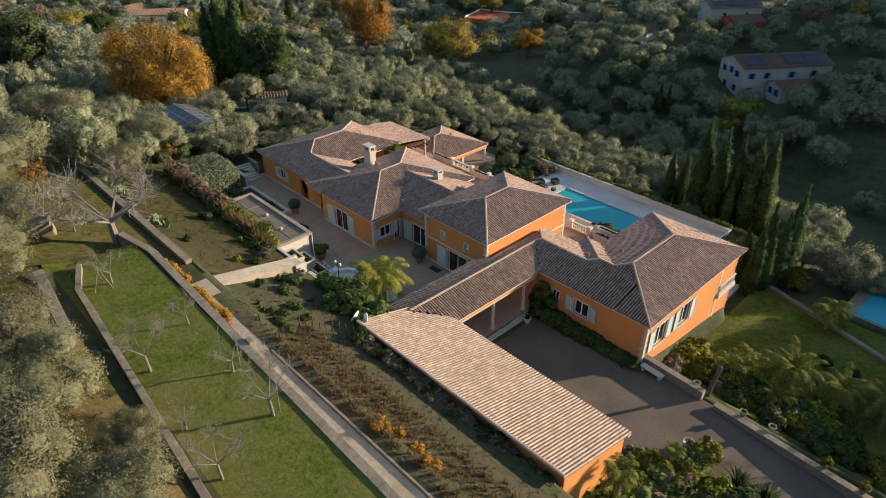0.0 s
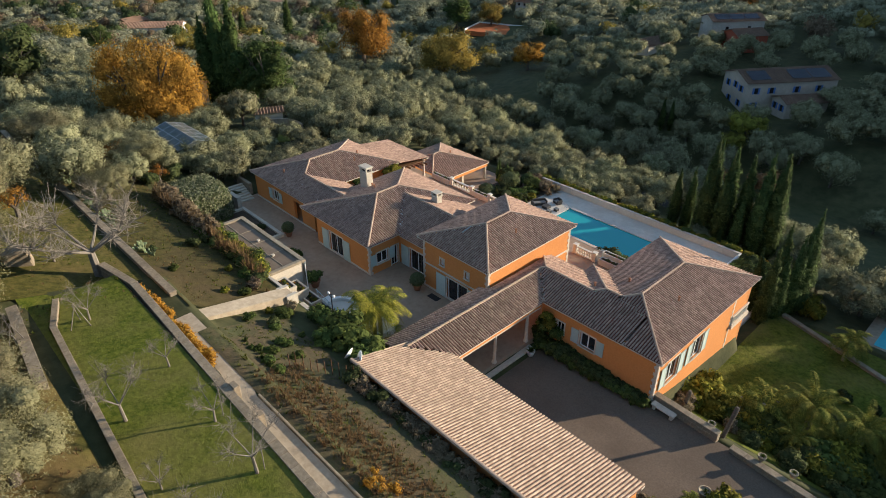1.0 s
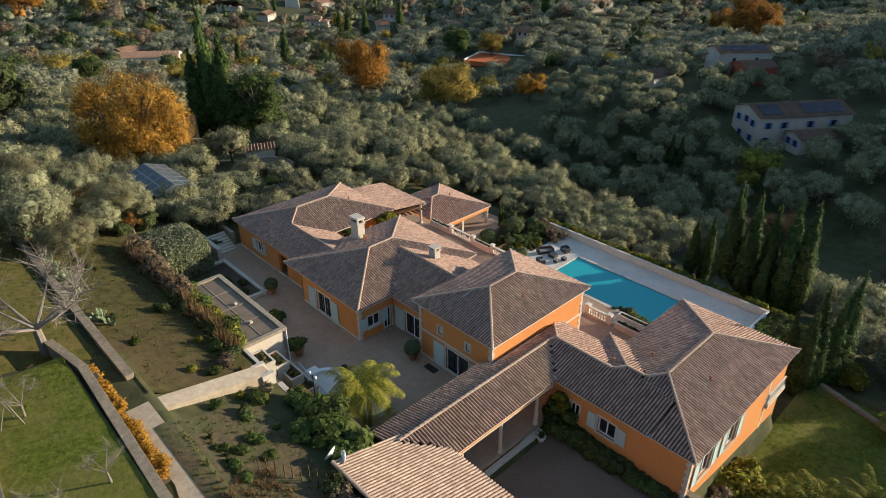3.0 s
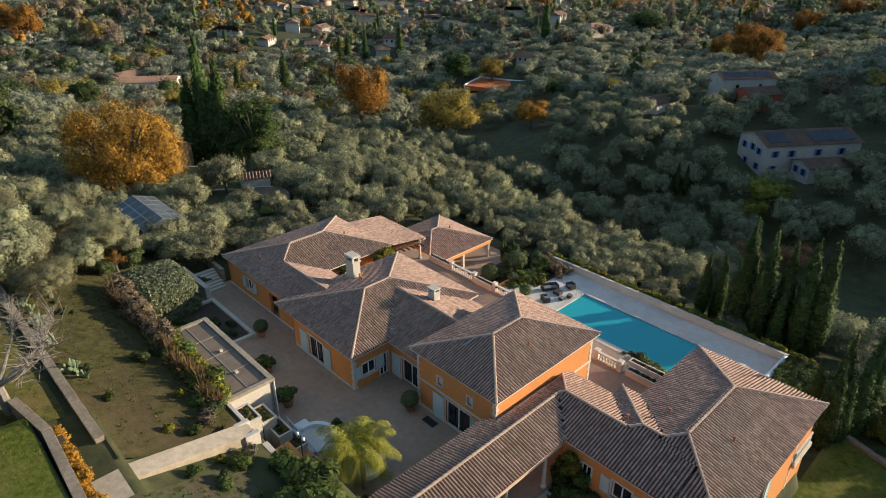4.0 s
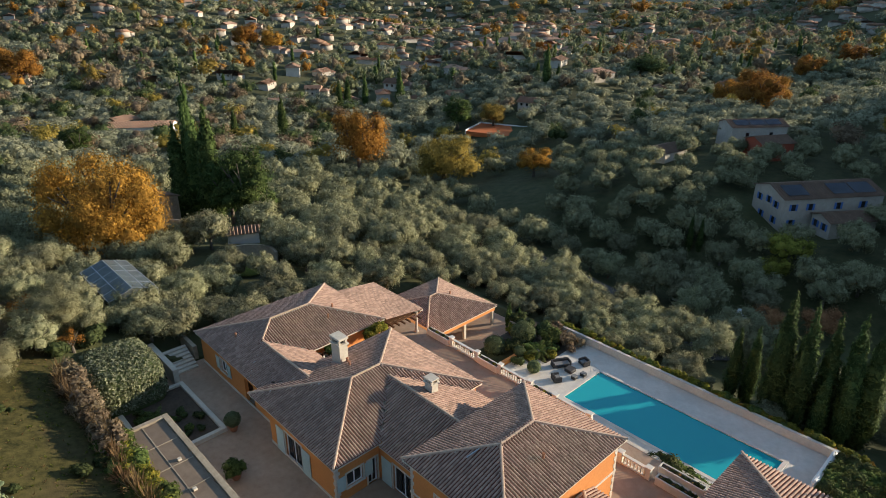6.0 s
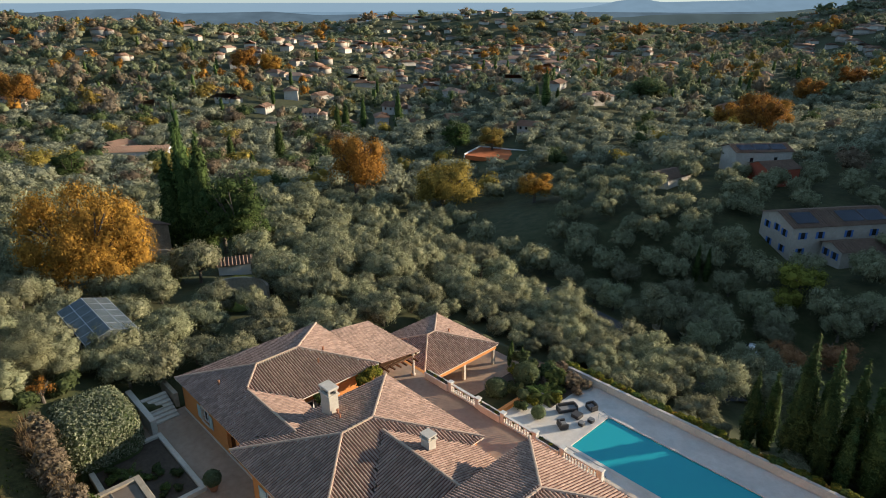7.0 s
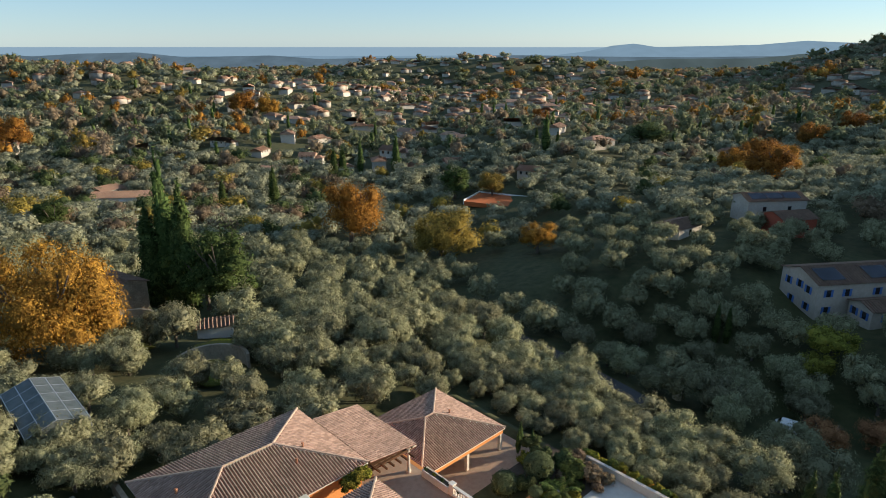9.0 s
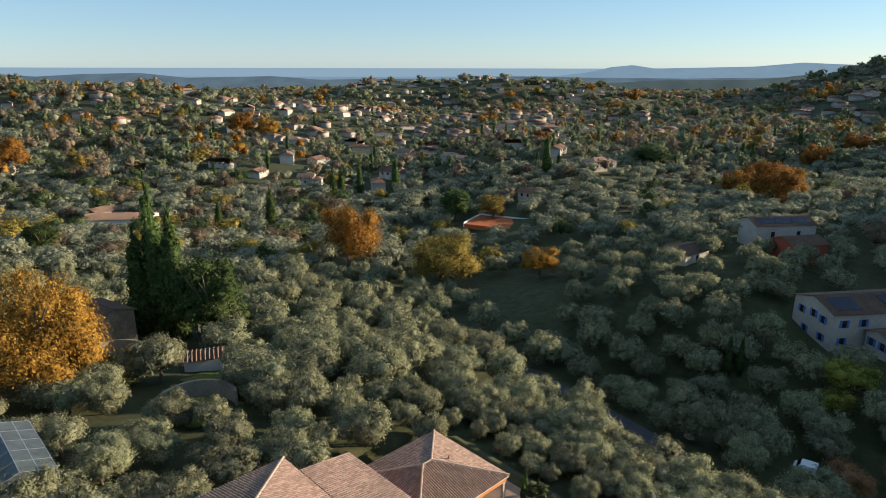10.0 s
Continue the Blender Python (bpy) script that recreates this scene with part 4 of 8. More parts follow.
curved_basin("round white stone basin under the palm", -5.9, -7.0, 1.25, 0, 360, 0.45)
solid("fountain_step", -12.9, -12.0, -8.7, -7.6, T, T + 0.5, M["white"], "white stone block beside the fountain", 0.06)

# pool house with glazed flat roof
pool_house = thing("pool_house", "low stone garden room with a flat glazed roof", "garden room", HF)
PH = (-26.0, -14.6, -12.7, -9.0, 3.5)
for nm, p, q in (("wall", (PH[0], PH[3]), (PH[0], PH[2])), ("wall", (PH[0], PH[2]), (PH[1], PH[2])), ("wall", (PH[1], PH[2]), (PH[1], PH[3])), ("wall", (PH[1], PH[3]), (PH[0], PH[3]))):
    hl = [(1.2, 5.0, T, T + 2.6), (6.2, 10.2, T, T + 2.6)] if p[1] == PH[3] and q[1] == PH[3] else []
    m = wall(pool_house, p, q, T - 0.2, PH[4] - 0.12, hl, 0.3, M["stone"])
    for h in hl:
        opening(pool_house, m, h, "door", False, 3)
bm = bmesh.new()
for a, b2, c, d in ((PH[0] - 0.15, PH[1] + 0.15, PH[2] - 0.1, PH[2] + 0.28), (PH[0] - 0.15, PH[1] + 0.15, PH[3] - 0.28, PH[3] + 0.15), (PH[0] - 0.15, PH[0] + 0.25, PH[2] + 0.28, PH[3] - 0.28), (PH[1] - 0.25, PH[1] + 0.15, PH[2] + 0.28, PH[3] - 0.28)):
    box(bm, a, b2, c, d, PH[4] - 0.14, PH[4] + 0.12, 0.02)
part("parapet", bm, M["concrete"], pool_house, "pale stone roof edge")
M["roofglass"] = surf("dusty roof glass", (0.16, 0.115, 0.08), (0.25, 0.185, 0.13), scale=1.2, rough=0.6, bump=0.02, big=0.3, spec=0.25)
for i in range(4):
    for j in range(2):
        a = PH[0] + 0.3 + (PH[1] - PH[0] - 0.6) * i / 4
        c = PH[2] + 0.3 + (PH[3] - PH[2] - 0.6) * j / 2
        bm = bmesh.new()
        box(bm, a + 0.03, a + (PH[1] - PH[0] - 0.6) / 4 - 0.03, c + 0.03, c + (PH[3] - PH[2] - 0.6) / 2 - 0.03, PH[4] - 0.06, PH[4] - 0.02)
        part("glass_panel", bm, M["roofglass"], pool_house)
bm = bmesh.new()
for i in range(1, 4):
    a = PH[0] + 0.3 + (PH[1] - PH[0] - 0.6) * i / 4
    box(bm, a - 0.035, a + 0.035, PH[2] + 0.28, PH[3] - 0.28, PH[4] - 0.08, PH[4] + 0.01)
box(bm, PH[0] + 0.25, PH[1] - 0.25, (PH[2] + PH[3]) / 2 - 0.035, (PH[2] + PH[3]) / 2 + 0.035, PH[4] - 0.08, PH[4] + 0.012)
part("glazing_bar", bm, M["concrete"], pool_house)
for u, v in ((-23.5, -11.8), (-20.6, -10.2), (-17.2, -10.6)):
    bm = bmesh.new()
    box(bm, u - 0.13, u + 0.13, v - 0.13, v + 0.13, PH[4] - 0.02, PH[4] + 0.16, 0.02)
    part("roof_vent", bm, M["stone"], pool_house, "small white roof vent")
bm = bmesh.new()
tube(bm, (PH[1] + 0.1, PH[3] + 0.06, T), (PH[1] + 0.1, PH[3] + 0.06, PH[4] - 0.1), 0.05, 0.05, 8)
part("downpipe", bm, M["white"], pool_house)
# sunken planting bed with a pale kerb
bed = thing("planting_bed", "dark planting bed with a pale stone kerb", "planting bed", HF, kind="structure")
for a, b2, c, d in ((-35.2, -26.2, -4.9, -4.5), (-26.6, -26.2, -9.0, -4.9), (-35.2, -34.8, -10.4, -4.9), (-34.8, -26.2, -10.6, -10.2)):
    bm = bmesh.new()
    box(bm, a, b2, c, d, T - 0.1, T + 0.38, 0.025)
    part("kerb", bm, M["stone"], bed)
bm = bmesh.new()
box(bm, -34.8, -26.6, -10.2, -4.9, T - 0.1, T + 0.15)
part("soil", bm, M["soil"], bed)
for i in range(7):
    solid("garden_step", -39.8 + 0.42 * i, -39.38 + 0.42 * i, -4.4, -2.2, T - 0.3, T + 0.17 * (7 - i), M["stone"], "pale stone garden step", 0.015)
solid("retaining_wall", -41.5, -35.4, -5.1, -4.6, T - 0.3, 1.0, M["stone"], "low pale wall beside the steps")
solid("retaining_wall", -41.5, -38.2, -2.0, -1.6, T - 0.3, 0.9, M["concrete"], "low wall beside the steps")

# ---- gallery, carport, pavilion, pergola ----
def column(owner, u, v, z0, z1, r=0.16, square=False, mat="trim"):
    bm = bmesh.new()
    if square:
        box(bm, u - r, u + r, v - r, v + r, z0, z1, 0.02)
    else:
        lathe(bm, [(r * 1.5, 0), (r * 1.5, 0.12), (r * 1.1, 0.2), (r, 0.3), (r * 0.92, (z1 - z0) * 0.7), (r * 0.85, z1 - z0 - 0.3), (r * 1.15, z1 - z0 - 0.2), (r * 1.4, z1 - z0 - 0.1), (r * 1.4, z1 - z0)], 12, (u, v, z0))
    part("column", bm, M[mat], owner, "cream stone column")


solid("gallery_floor", -0.8, 4.1, -8.0, 2.3, COURT - 0.2, T + 0.004, M["paving"], "raised paved gallery floor")
solid("gallery_step", 4.1, 4.6, -7.6, 1.2, COURT - 0.2, COURT + 0.36, M["stone"], "long stone step to the gallery", 0.02)
for v in (-7.0, -3.1, 0.9):
    column(villa, 3.95, v, T, 2.45, 0.15)
for v in (-7.0, -3.6, -0.4):
    column(villa, -0.45, v, T, 2.45, 0.15)
for u in (3.95, -0.45):
    bm = bmesh.new()
    box(bm, u - 0.2, u + 0.2, -7.9, 2.4 if u > 0 else 0.4, 2.4, 2.86)
    part("beam", bm, M["stucco"], villa, "orange rendered gallery beam")
    bm = bmesh.new()
    box(bm, u - 0.23, u + 0.23, -7.9, 2.4 if u > 0 else 0.4, 2.28, 2.4, 0.01)
    part("beam_trim", bm, M["trim"], villa, "cream trim below the beam")
bm = bmesh.new()
box(bm, -0.3, 3.9, -7.9, 6.0, 2.86, 2.9)
part("gallery_ceiling", bm, M["white"], villa)
m = wall(carport, (1.3, -14.75), (19.9, -14.75), COURT - 0.3, 4.75, [], 0.3)
bm = bmesh.new()
vs = [bm.verts.new((u, v, z)) for u in (19.75, 20.05) for v, z in ((-14.75, COURT - 0.2), (-8.3, COURT - 0.2), (-8.3, 3.05), (-14.75, 4.8))]
for f in ((0, 1, 2, 3), (7, 6, 5, 4), (0, 4, 5, 1), (1, 5, 6, 2), (2, 6, 7, 3), (3, 7, 4, 0)):
    bm.faces.new([vs[i] for i in f])
part("end_wall", bm, M["stucco"], carport, "orange rendered end wall")
for u in (5.2, 8.9, 12.6, 16.3):
    column(carport, u, -8.3, COURT, 2.75, 0.17, True)
bm = bmesh.new()
box(bm, 1.2, 19.8, -8.5, -8.1, 2.75, 3.02)
part("beam", bm, M["stucco"], carport, "orange rendered carport beam")
bm = bmesh.new()
vs = [bm.verts.new(p) for p in ((1.1, -14.9, 4.9), (20.2, -14.9, 4.9), (20.2, -8.0, 3.06), (1.1, -8.0, 3.06))]
bm.faces.new(vs)
bmesh.ops.solidify(bm, geom=bm.faces[:], thickness=0.06)
part("roof_boarding", bm, M["darkwood"], carport)
for i in range(26):
    a = 1.1 + 19.0 * i / 26
    bm = bmesh.new()
    cap_line(bm, (a, -15.02, 4.98), (a + 19.0 / 26, -15.02, 4.98), 0.14, 9.0)
    part("verge_tile", bm, M["tile_cap"], carport)
for u, v in ((-28.7, 30.6), (-28.7, 25.8), (-28.7, 21.0), (-33.4, 30.6), (-38.3, 30.6)):
    column(pavilion, u, v, PAVF, -3.6, 0.17, True)
bm = bmesh.new()
box(bm, -28.95, -28.5, 19.6, 30.85, -3.65, -3.12)
box(bm, -38.5, -28.95, 30.4, 30.85, -3.65, -3.12)
part("beam", bm, M["stucco"], pavilion, "orange rendered beam")
solid("pavilion_floor", -39.0, -21.0, 18.6, 33.5, PAVF - 0.3, PAVF, M["paving"], "paved floor of the pavilion terrace")
m = wall(pavilion, (-38.3, 30.6), (-38.3, 19.6), PAVF, -3.1, [], 0.3)
bm = bmesh.new()
box(bm, -38.6, -28.4, 19.6, 30.9, -3.14, -3.08)
part("ceiling_boarding", bm, M["white"], pavilion)
solid("pavilion_side_wall", -21.2, -20.8, 18.6, 27.5, PAVF - 0.2, DECK + 0.45, M["stucco"], "low orange wall between pavilion and pool deck", 0.02)
# pergola carried by the lower roof
for u, v in ((-27.4, 17.3), (-31.2, 17.6), (-35.2, 17.6)):
    column(villa, u, v, T, 1.86, 0.15)
for i in range(7):
    bm = bmesh.new()
    box(bm, -28.4, -26.6, 12.9 + 0.72 * i, 13.02 + 0.72 * i, 1.72 - 0.08 * i, 1.9 - 0.08 * i)
    part("rafter", bm, M["darkwood"], villa, "dark timber rafter end")
bm = bmesh.new()
box(bm, -27.55, -27.3, 12.6, 17.9, 1.55, 1.72)
part("beam", bm, M["darkwood"], villa, "dark timber pergola beam")
# roof undersides close the blocks
for rn, r in ROOFS.items():
    if rn in ("CP", "PAV", "GAL", "RC"):
        continue
    bm = bmesh.new()
    box(bm, r[0] + 0.45, r[1] - 0.45, r[2] + 0.45, r[3] - 0.45, r[4] - 0.2, r[4] - 0.17)
    part("ceiling", bm, M["darkwood" if rn == "EXT" else "white"], villa)

# ---- corner stones, string course, base trim ----
def quoins(u, v, z0, z1, du, dv):
    k, z = 0, z0
    while z < z1 - 0.2:
        w = 0.34 if k % 2 else 0.22
        bm = bmesh.new()
        box(bm, min(u, u + du * w), max(u, u + du * w), v - dv * 0.025, v + dv * 0.2, z + 0.008, z + 0.30, 0.01)
        box(bm, u - du * 0.025, u + du * 0.2, min(v, v + dv * (0.56 - w)), max(v, v + dv * (0.56 - w)), z + 0.008, z + 0.30, 0.01)
        part("quoin", bm, M["trim"], villa)
        z += 0.31
        k += 1


quoins(-8.6, 0.4, T, 4.7, 1, 1)
quoins(-0.25, 0.4, 2.9, 4.7, -1, 1)
quoins(-0.25, 12.1, T, 4.7, -1, -1)
quoins(15.05, 2.8, COURT, 2.8, -1, 1)
quoins(15.05, 15.8, DECK, 2.8, -1, -1)
quoins(-13.35, -2.45, T, 2.8, -1, 1)
bm = bmesh.new()
box(bm, -8.64, -0.2, 0.34, 0.44, 2.02, 2.2, 0.015)
part("string_course", bm, M["trim"], villa, "cream string course")
bm = bmesh.new()
box(bm, -0.29, -0.19, 0.44, 12.14, 2.02, 2.2, 0.015)
part("string_course", bm, M["trim"], villa, "cream string course")
for a, b2, c, d in ((-37.4, -24.6, -1.46, -1.4), (-22.5, -13.35, -2.51, -2.45), (-8.6, -0.25, 0.34, 0.4)):
    bm = bmesh.new()
    box(bm, a, b2, c, d, T, T + 0.22, 0.01)
    part("plinth", bm, M["trim"], villa, "cream plinth")

# ---- loggia and balcony at the end of the right wing ----
for z0, z1 in ((DECK, T - 0.35), (T, 2.75)):
    column(villa, 14.85, 18.6, z0, z1, 0.2, True)
bm = bmesh.new()
box(bm, 12.6, 15.3, 15.6, 19.0, T - 0.35, T)
part("balcony_slab", bm, M["trim"], villa, "cream balcony slab")
bm = bmesh.new()
box(bm, 15.05, 15.2, 15.7, 18.95, T + 0.82, T + 0.98, 0.02)
box(bm, 15.0, 15.25, 15.7, 18.95, T, T + 0.12, 0.02)
part("balcony_rail", bm, M["trim"], villa, "cream stone handrail")

BAL = None


def baluster_me():
    bm = bmesh.new()
    lathe(bm, [(0.07, 0), (0.07, 0.06), (0.04, 0.1), (0.085, 0.26), (0.05, 0.46), (0.045, 0.54), (0.07, 0.58), (0.07, 0.62)], 8)
    return from_bm("baluster", bm, M["cream"], True)


BAL = baluster_me()
for i in range(12):
    b0 = new("baluster", BAL)
    b0.parent = villa
    b0.matrix_basis = Matrix.Translation((15.12, 15.85 + i * 0.27, T + 0.14)) @ Matrix.Diagonal((1, 1, 1.1, 1))


def balustrade(p, q, z, label, posts=None):
    """Stone balustrade: plinth, rail, end posts with caps, turned balusters."""
    p, q = Vector((*p, z)), Vector((*q, z))
    d = q - p
    L = d.length
    ang = math.atan2(d.y, d.x)
    ob = thing("balustrade", label, "balustrade", HF @ Matrix.Translation(p) @ Matrix.Rotation(ang, 4, "Z"), "balustrades of the upper terrace")
    for z0, z1, w in ((0.0, 0.16, 0.14), (0.78, 0.92, 0.15)):
        bm = bmesh.new()
        box(bm, 0.0, L, -w, w, z0, z1, 0.02)
        part("rail", bm, M["cream"], ob)
    for x in (0.0, L):
        bm = bmesh.new()
        box(bm, x - 0.2, x + 0.2, -0.2, 0.2, 0, 1.02, 0.015)
        box(bm, x - 0.26, x + 0.26, -0.26, 0.26, 1.02, 1.12, 0.02)
        part("post", bm, M["cream"], ob)
    n2 = int((L - 0.4) / 0.27)
    for i in range(n2):
        b0 = new("baluster", BAL)
        b0.parent = ob
        b0.matrix_basis = Matrix.Translation((0.33 + (L - 0.66) * i / max(1, n2 - 1), 0, 0.16))
    return ob


def planter_run(p, q, z, label):
    p, q = Vector((*p, z)), Vector((*q, z))
    d = q - p
    L = d.length
    ob = thing("stone_planter", label, "planter", HF @ Matrix.Translation(p) @ Matrix.Rotation(math.atan2(d.y, d.x), 4, "Z"), "stone planters of the terraces")
    bm = bmesh.new()
    box(bm, 0.22, L - 0.22, -0.3, 0.3, 0, 0.5, 0.015)
    for a, b2, c, e in ((0.22, L - 0.22, -0.33, -0.22), (0.22, L - 0.22, 0.22, 0.33), (0.22, 0.34, -0.22, 0.22), (L - 0.34, L - 0.22, -0.22, 0.22)):
        box(bm, a, b2, c, e, 0.46, 0.72, 0.015)
    part("box", bm, M["cream"], ob)
    bm = bmesh.new()
    box(bm, 0.34, L - 0.34, -0.22, 0.22, 0.5, 0.64)
    part("soil", bm, M["soil"], ob)
    return ob


for u0, u1 in ((-22.8, -19.2), (-16.2, -12.6), (-9.8, -6.2)):
    balustrade((u0, 18.0), (u1, 18.0), T, "cream stone balustrade along the upper terrace")
for u0, u1 in ((-26.4, -22.8), (-19.2, -16.2), (-12.6, -9.8)):
    planter_run((u0, 18.0), (u1, 18.0), T, "long stone planter with flowers on the terrace edge")
balustrade((-1.9, 15.9), (0.5, 15.9), T, "short cream stone balustrade above the pool")
solid("terrace_corner", -2.0, 5.8, 12.4, 17.3, DECK - 0.4, T - 0.02, M["cream"], "paved terrace corner above the pool", 0.02).data.materials[0] = M["paving"]
planter_run((0.9, 16.0), (4.3, 16.0), T, "stone planter with dark soil above the pool")
planter_run((0.6, 16.95), (4.6, 16.95), T + 0.25, "stone planter with dark soil above the pool")
solid("planter_pier", 4.5, 5.0, 16.7, 17.2, T, T + 1.2, M["cream"], "pale stone pier at the planter's end", 0.03)
solid("deck_end_wall", 8.3, 8.75, 28.6, 34.0, DECK - 0.5, DECK + 1.1, M["white"], "white rounded wall at the end of the deck", 0.15)

# ---- chimneys, vents ----
def chimney(u, v, z0, z1, w, d, label):
    ob = thing("chimney", label, "chimney", HF @ Matrix.Translation((u, v, z0)))
    h = z1 - z0
    bm = bmesh.new()
    box(bm, -w, w, -d, d, 0, h * 0.72, 0.02)
    part("shaft", bm, M["stone"], ob)
    bm = bmesh.new()
    box(bm, -w - 0.1, w + 0.1, -d - 0.1, d + 0.1, h * 0.72, h * 0.78, 0.02)
    part("collar", bm, M["stone"], ob)
    for a, b2 in ((-1, -1), (-1, 1), (1, -1), (1, 1)):
        bm = bmesh.new()
        box(bm, a * w * 0.8 - 0.09, a * w * 0.8 + 0.09, b2 * d * 0.8 - 0.09, b2 * d * 0.8 + 0.09, h * 0.78, h * 0.92)
        part("pier", bm, M["stone"], ob)
    bm = bmesh.new()
    box(bm, -w * 0.55, w * 0.55, -d * 0.55, d * 0.55, h * 0.78, h * 0.9)
    part("flue", bm, M["dark"], ob)
    bm = bmesh.new()
    box(bm, -w - 0.08, w + 0.08, -d - 0.08, d + 0.08, h * 0.92, h, 0.03)
    part("cap", bm, M["stone"], ob, "pale stone cap")


chimney(-23.1, 4.9, 3.3, 6.0, 0.62, 0.42, "tall pale stone chimney with a slab cap")
chimney(-14.2, 7.4, 3.5, 5.1, 0.42, 0.36, "pale stone chimney with an open cap")
for u, v, rn in ((-33.2, 0.3, "W1L"), (-30.0, 8.3, "W1L"), (-31.2, 9.6, "W1L"), (-21.3, 4.6, "W2"), (-22.2, 5.0, "W2"), (-2.2, 6.2, "B"), (12.6, 9.6, "RB"), (8.3, 9.0, "RB"), (6.6, 6.4, "RC"), (-33.0, 27.6, "PAV")):
    bm = bmesh.new()
    z = roof_z(ROOFS[rn], u, v)
    tube(bm, (u, v, z), (u, v, z + 0.38), 0.1, 0.08, 8)
    tube(bm, (u, v, z + 0.38), (u, v, z + 0.46), 0.13, 0.1, 8)
    part("roof_vent", bm, M["terracotta"], OWNER.get(rn, villa), "small clay roof vent")
bm = bmesh.new()
tube(bm, (-5.6, 2.6, roof_z(ROOFS["B"], -5.6, 2.6)), (-5.2, 3.4, roof_z(ROOFS["B"], -5.2, 3.4) + 0.3), 0.06, 0.05, 6)
part("roof_pipe", bm, M["metal"], villa, "slanting metal roof pipe")


# ---- foliage ----
def rng_dirs(rs, n):
    d = rs.normal(size=(n, 3))
    return d / np.linalg.norm(d, axis=1, keepdims=True)


def leaf_blades(pos, nrm, size, aspect, rs):
    """One small pointed leaf blade at each place, about across its normal."""
    n2 = len(pos)
    t = np.cross(nrm, rs.normal(size=(n2, 3)))
    t /= np.linalg.norm(t, axis=1, keepdims=True) + 1e-9
    s = np.cross(nrm, t)
    a = (size * rs.uniform(0.6, 1.35, n2))[:, None]
    v = np.stack([pos - t * a * aspect - s * a * 0.75, pos + t * a * aspect, pos - t * a * aspect * 0.5 + s * a], 1).reshape(-1, 3)
    return v, np.arange(n2 * 3).reshape(-1, 3)


def unit(a):
    return a / (np.linalg.norm(a, axis=1, keepdims=True) + 1e-9)


def core_mesh(lobes, k, rs):
    """Lumpy inner masses that close a crown."""
    vs, fs, ns, off = [], [], [], 0
    nu2, nv2 = 6, 4
    for x, y, z, rx, ry, rz in lobes:
        th, ph = np.meshgrid(np.linspace(0, 2 * np.pi, nu2, endpoint=False), np.linspace(0.05, np.pi - 0.05, nv2), indexing="ij")
        j = 1 + rs.uniform(-0.12, 0.12, th.shape)
        d = np.stack([np.sin(ph) * np.cos(th), np.sin(ph) * np.sin(th), np.cos(ph)], -1)
        p = np.array([x, y, z]) + k * j[..., None] * d * np.array([rx, ry, rz])
        vs.append(p.reshape(-1, 3))
        ns.append(d.reshape(-1, 3))
        ix = np.arange(nu2 * nv2).reshape(nu2, nv2) + off
        p0, p1, p2, p3 = ix[:, :-1], ix[:, 1:], np.roll(ix, -1, 0)[:, 1:], np.roll(ix, -1, 0)[:, :-1]
        fs += [np.stack([p0, p1, p2], -1).reshape(-1, 3), np.stack([p0, p2, p3], -1).reshape(-1, 3)]
        off += nu2 * nv2
    return np.concatenate(vs), np.concatenate(fs), np.concatenate(ns)


def crown_arrays(lobes, n2, size, aspect, seed, core=0.72, shell=(0.72, 1.08), tilt=0.55, up=0.25, core_lobes=12, fill=0.22):
    """Leaves spread over uneven lobes, larger sprays within; their shading normals follow the billows and the whole crown."""
    rs = np.random.RandomState(seed)
    lobes = np.array(lobes)
    area = (lobes[:, 3] * lobes[:, 4] + lobes[:, 3] * lobes[:, 5] + lobes[:, 4] * lobes[:, 5])
    pick = rs.choice(len(lobes), n2, p=area / area.sum())
    d = rng_dirs(rs, n2)
    d[:, 2] = np.where(rs.uniform(size=n2) < 0.5, np.abs(d[:, 2]), d[:, 2])
    d = unit(d)
    inner = np.arange(n2) < n2 * fill
    rad = np.where(inner, rs.uniform(shell[0] * 0.72, shell[0] * 1.12, n2), rs.uniform(shell[0], shell[1], n2))[:, None]
    L = lobes[pick]
    pos = L[:, :3] + d * L[:, 3:] * rad
    lo, hi = (lobes[:, :3] - lobes[:, 3:]).min(0), (lobes[:, :3] + lobes[:, 3:]).max(0)
    mid, half = (lo + hi) / 2 - np.array([0, 0, 0.15 * (hi - lo)[2]]), (hi - lo) / 2

    def form(p):
        return unit((p - mid) / half)

    nrm = unit(d + rs.normal(size=(n2, 3)) * tilt * 0.6 + np.array([0, 0, up]))
    v, f = leaf_blades(pos, nrm, np.where(inner, size * 2.0, size), aspect, rs)
    soft = np.repeat(unit(0.55 * d + 0.75 * form(pos) + 0.55 * nrm + rs.normal(size=(n2, 3)) * 0.4 + np.array([0, 0, 0.1])), 3, axis=0)
    if core:
        cv, cf, cn = core_mesh(lobes[:core_lobes], core, rs)
        f = np.concatenate([f, cf + len(v)])
        v = np.concatenate([v, cv])
        soft = np.concatenate([soft, unit(0.6 * cn + 0.8 * form(cv))])
    return v, f, soft


def crown(name, lobes, n2, size, aspect, material, seed, **more):
    """A crown of many small leaves spread over uneven lobes."""
    v, f, soft = crown_arrays(lobes, n2, size, aspect, seed, **more)
    return mesh_of(name, v, f, material, normals=soft)


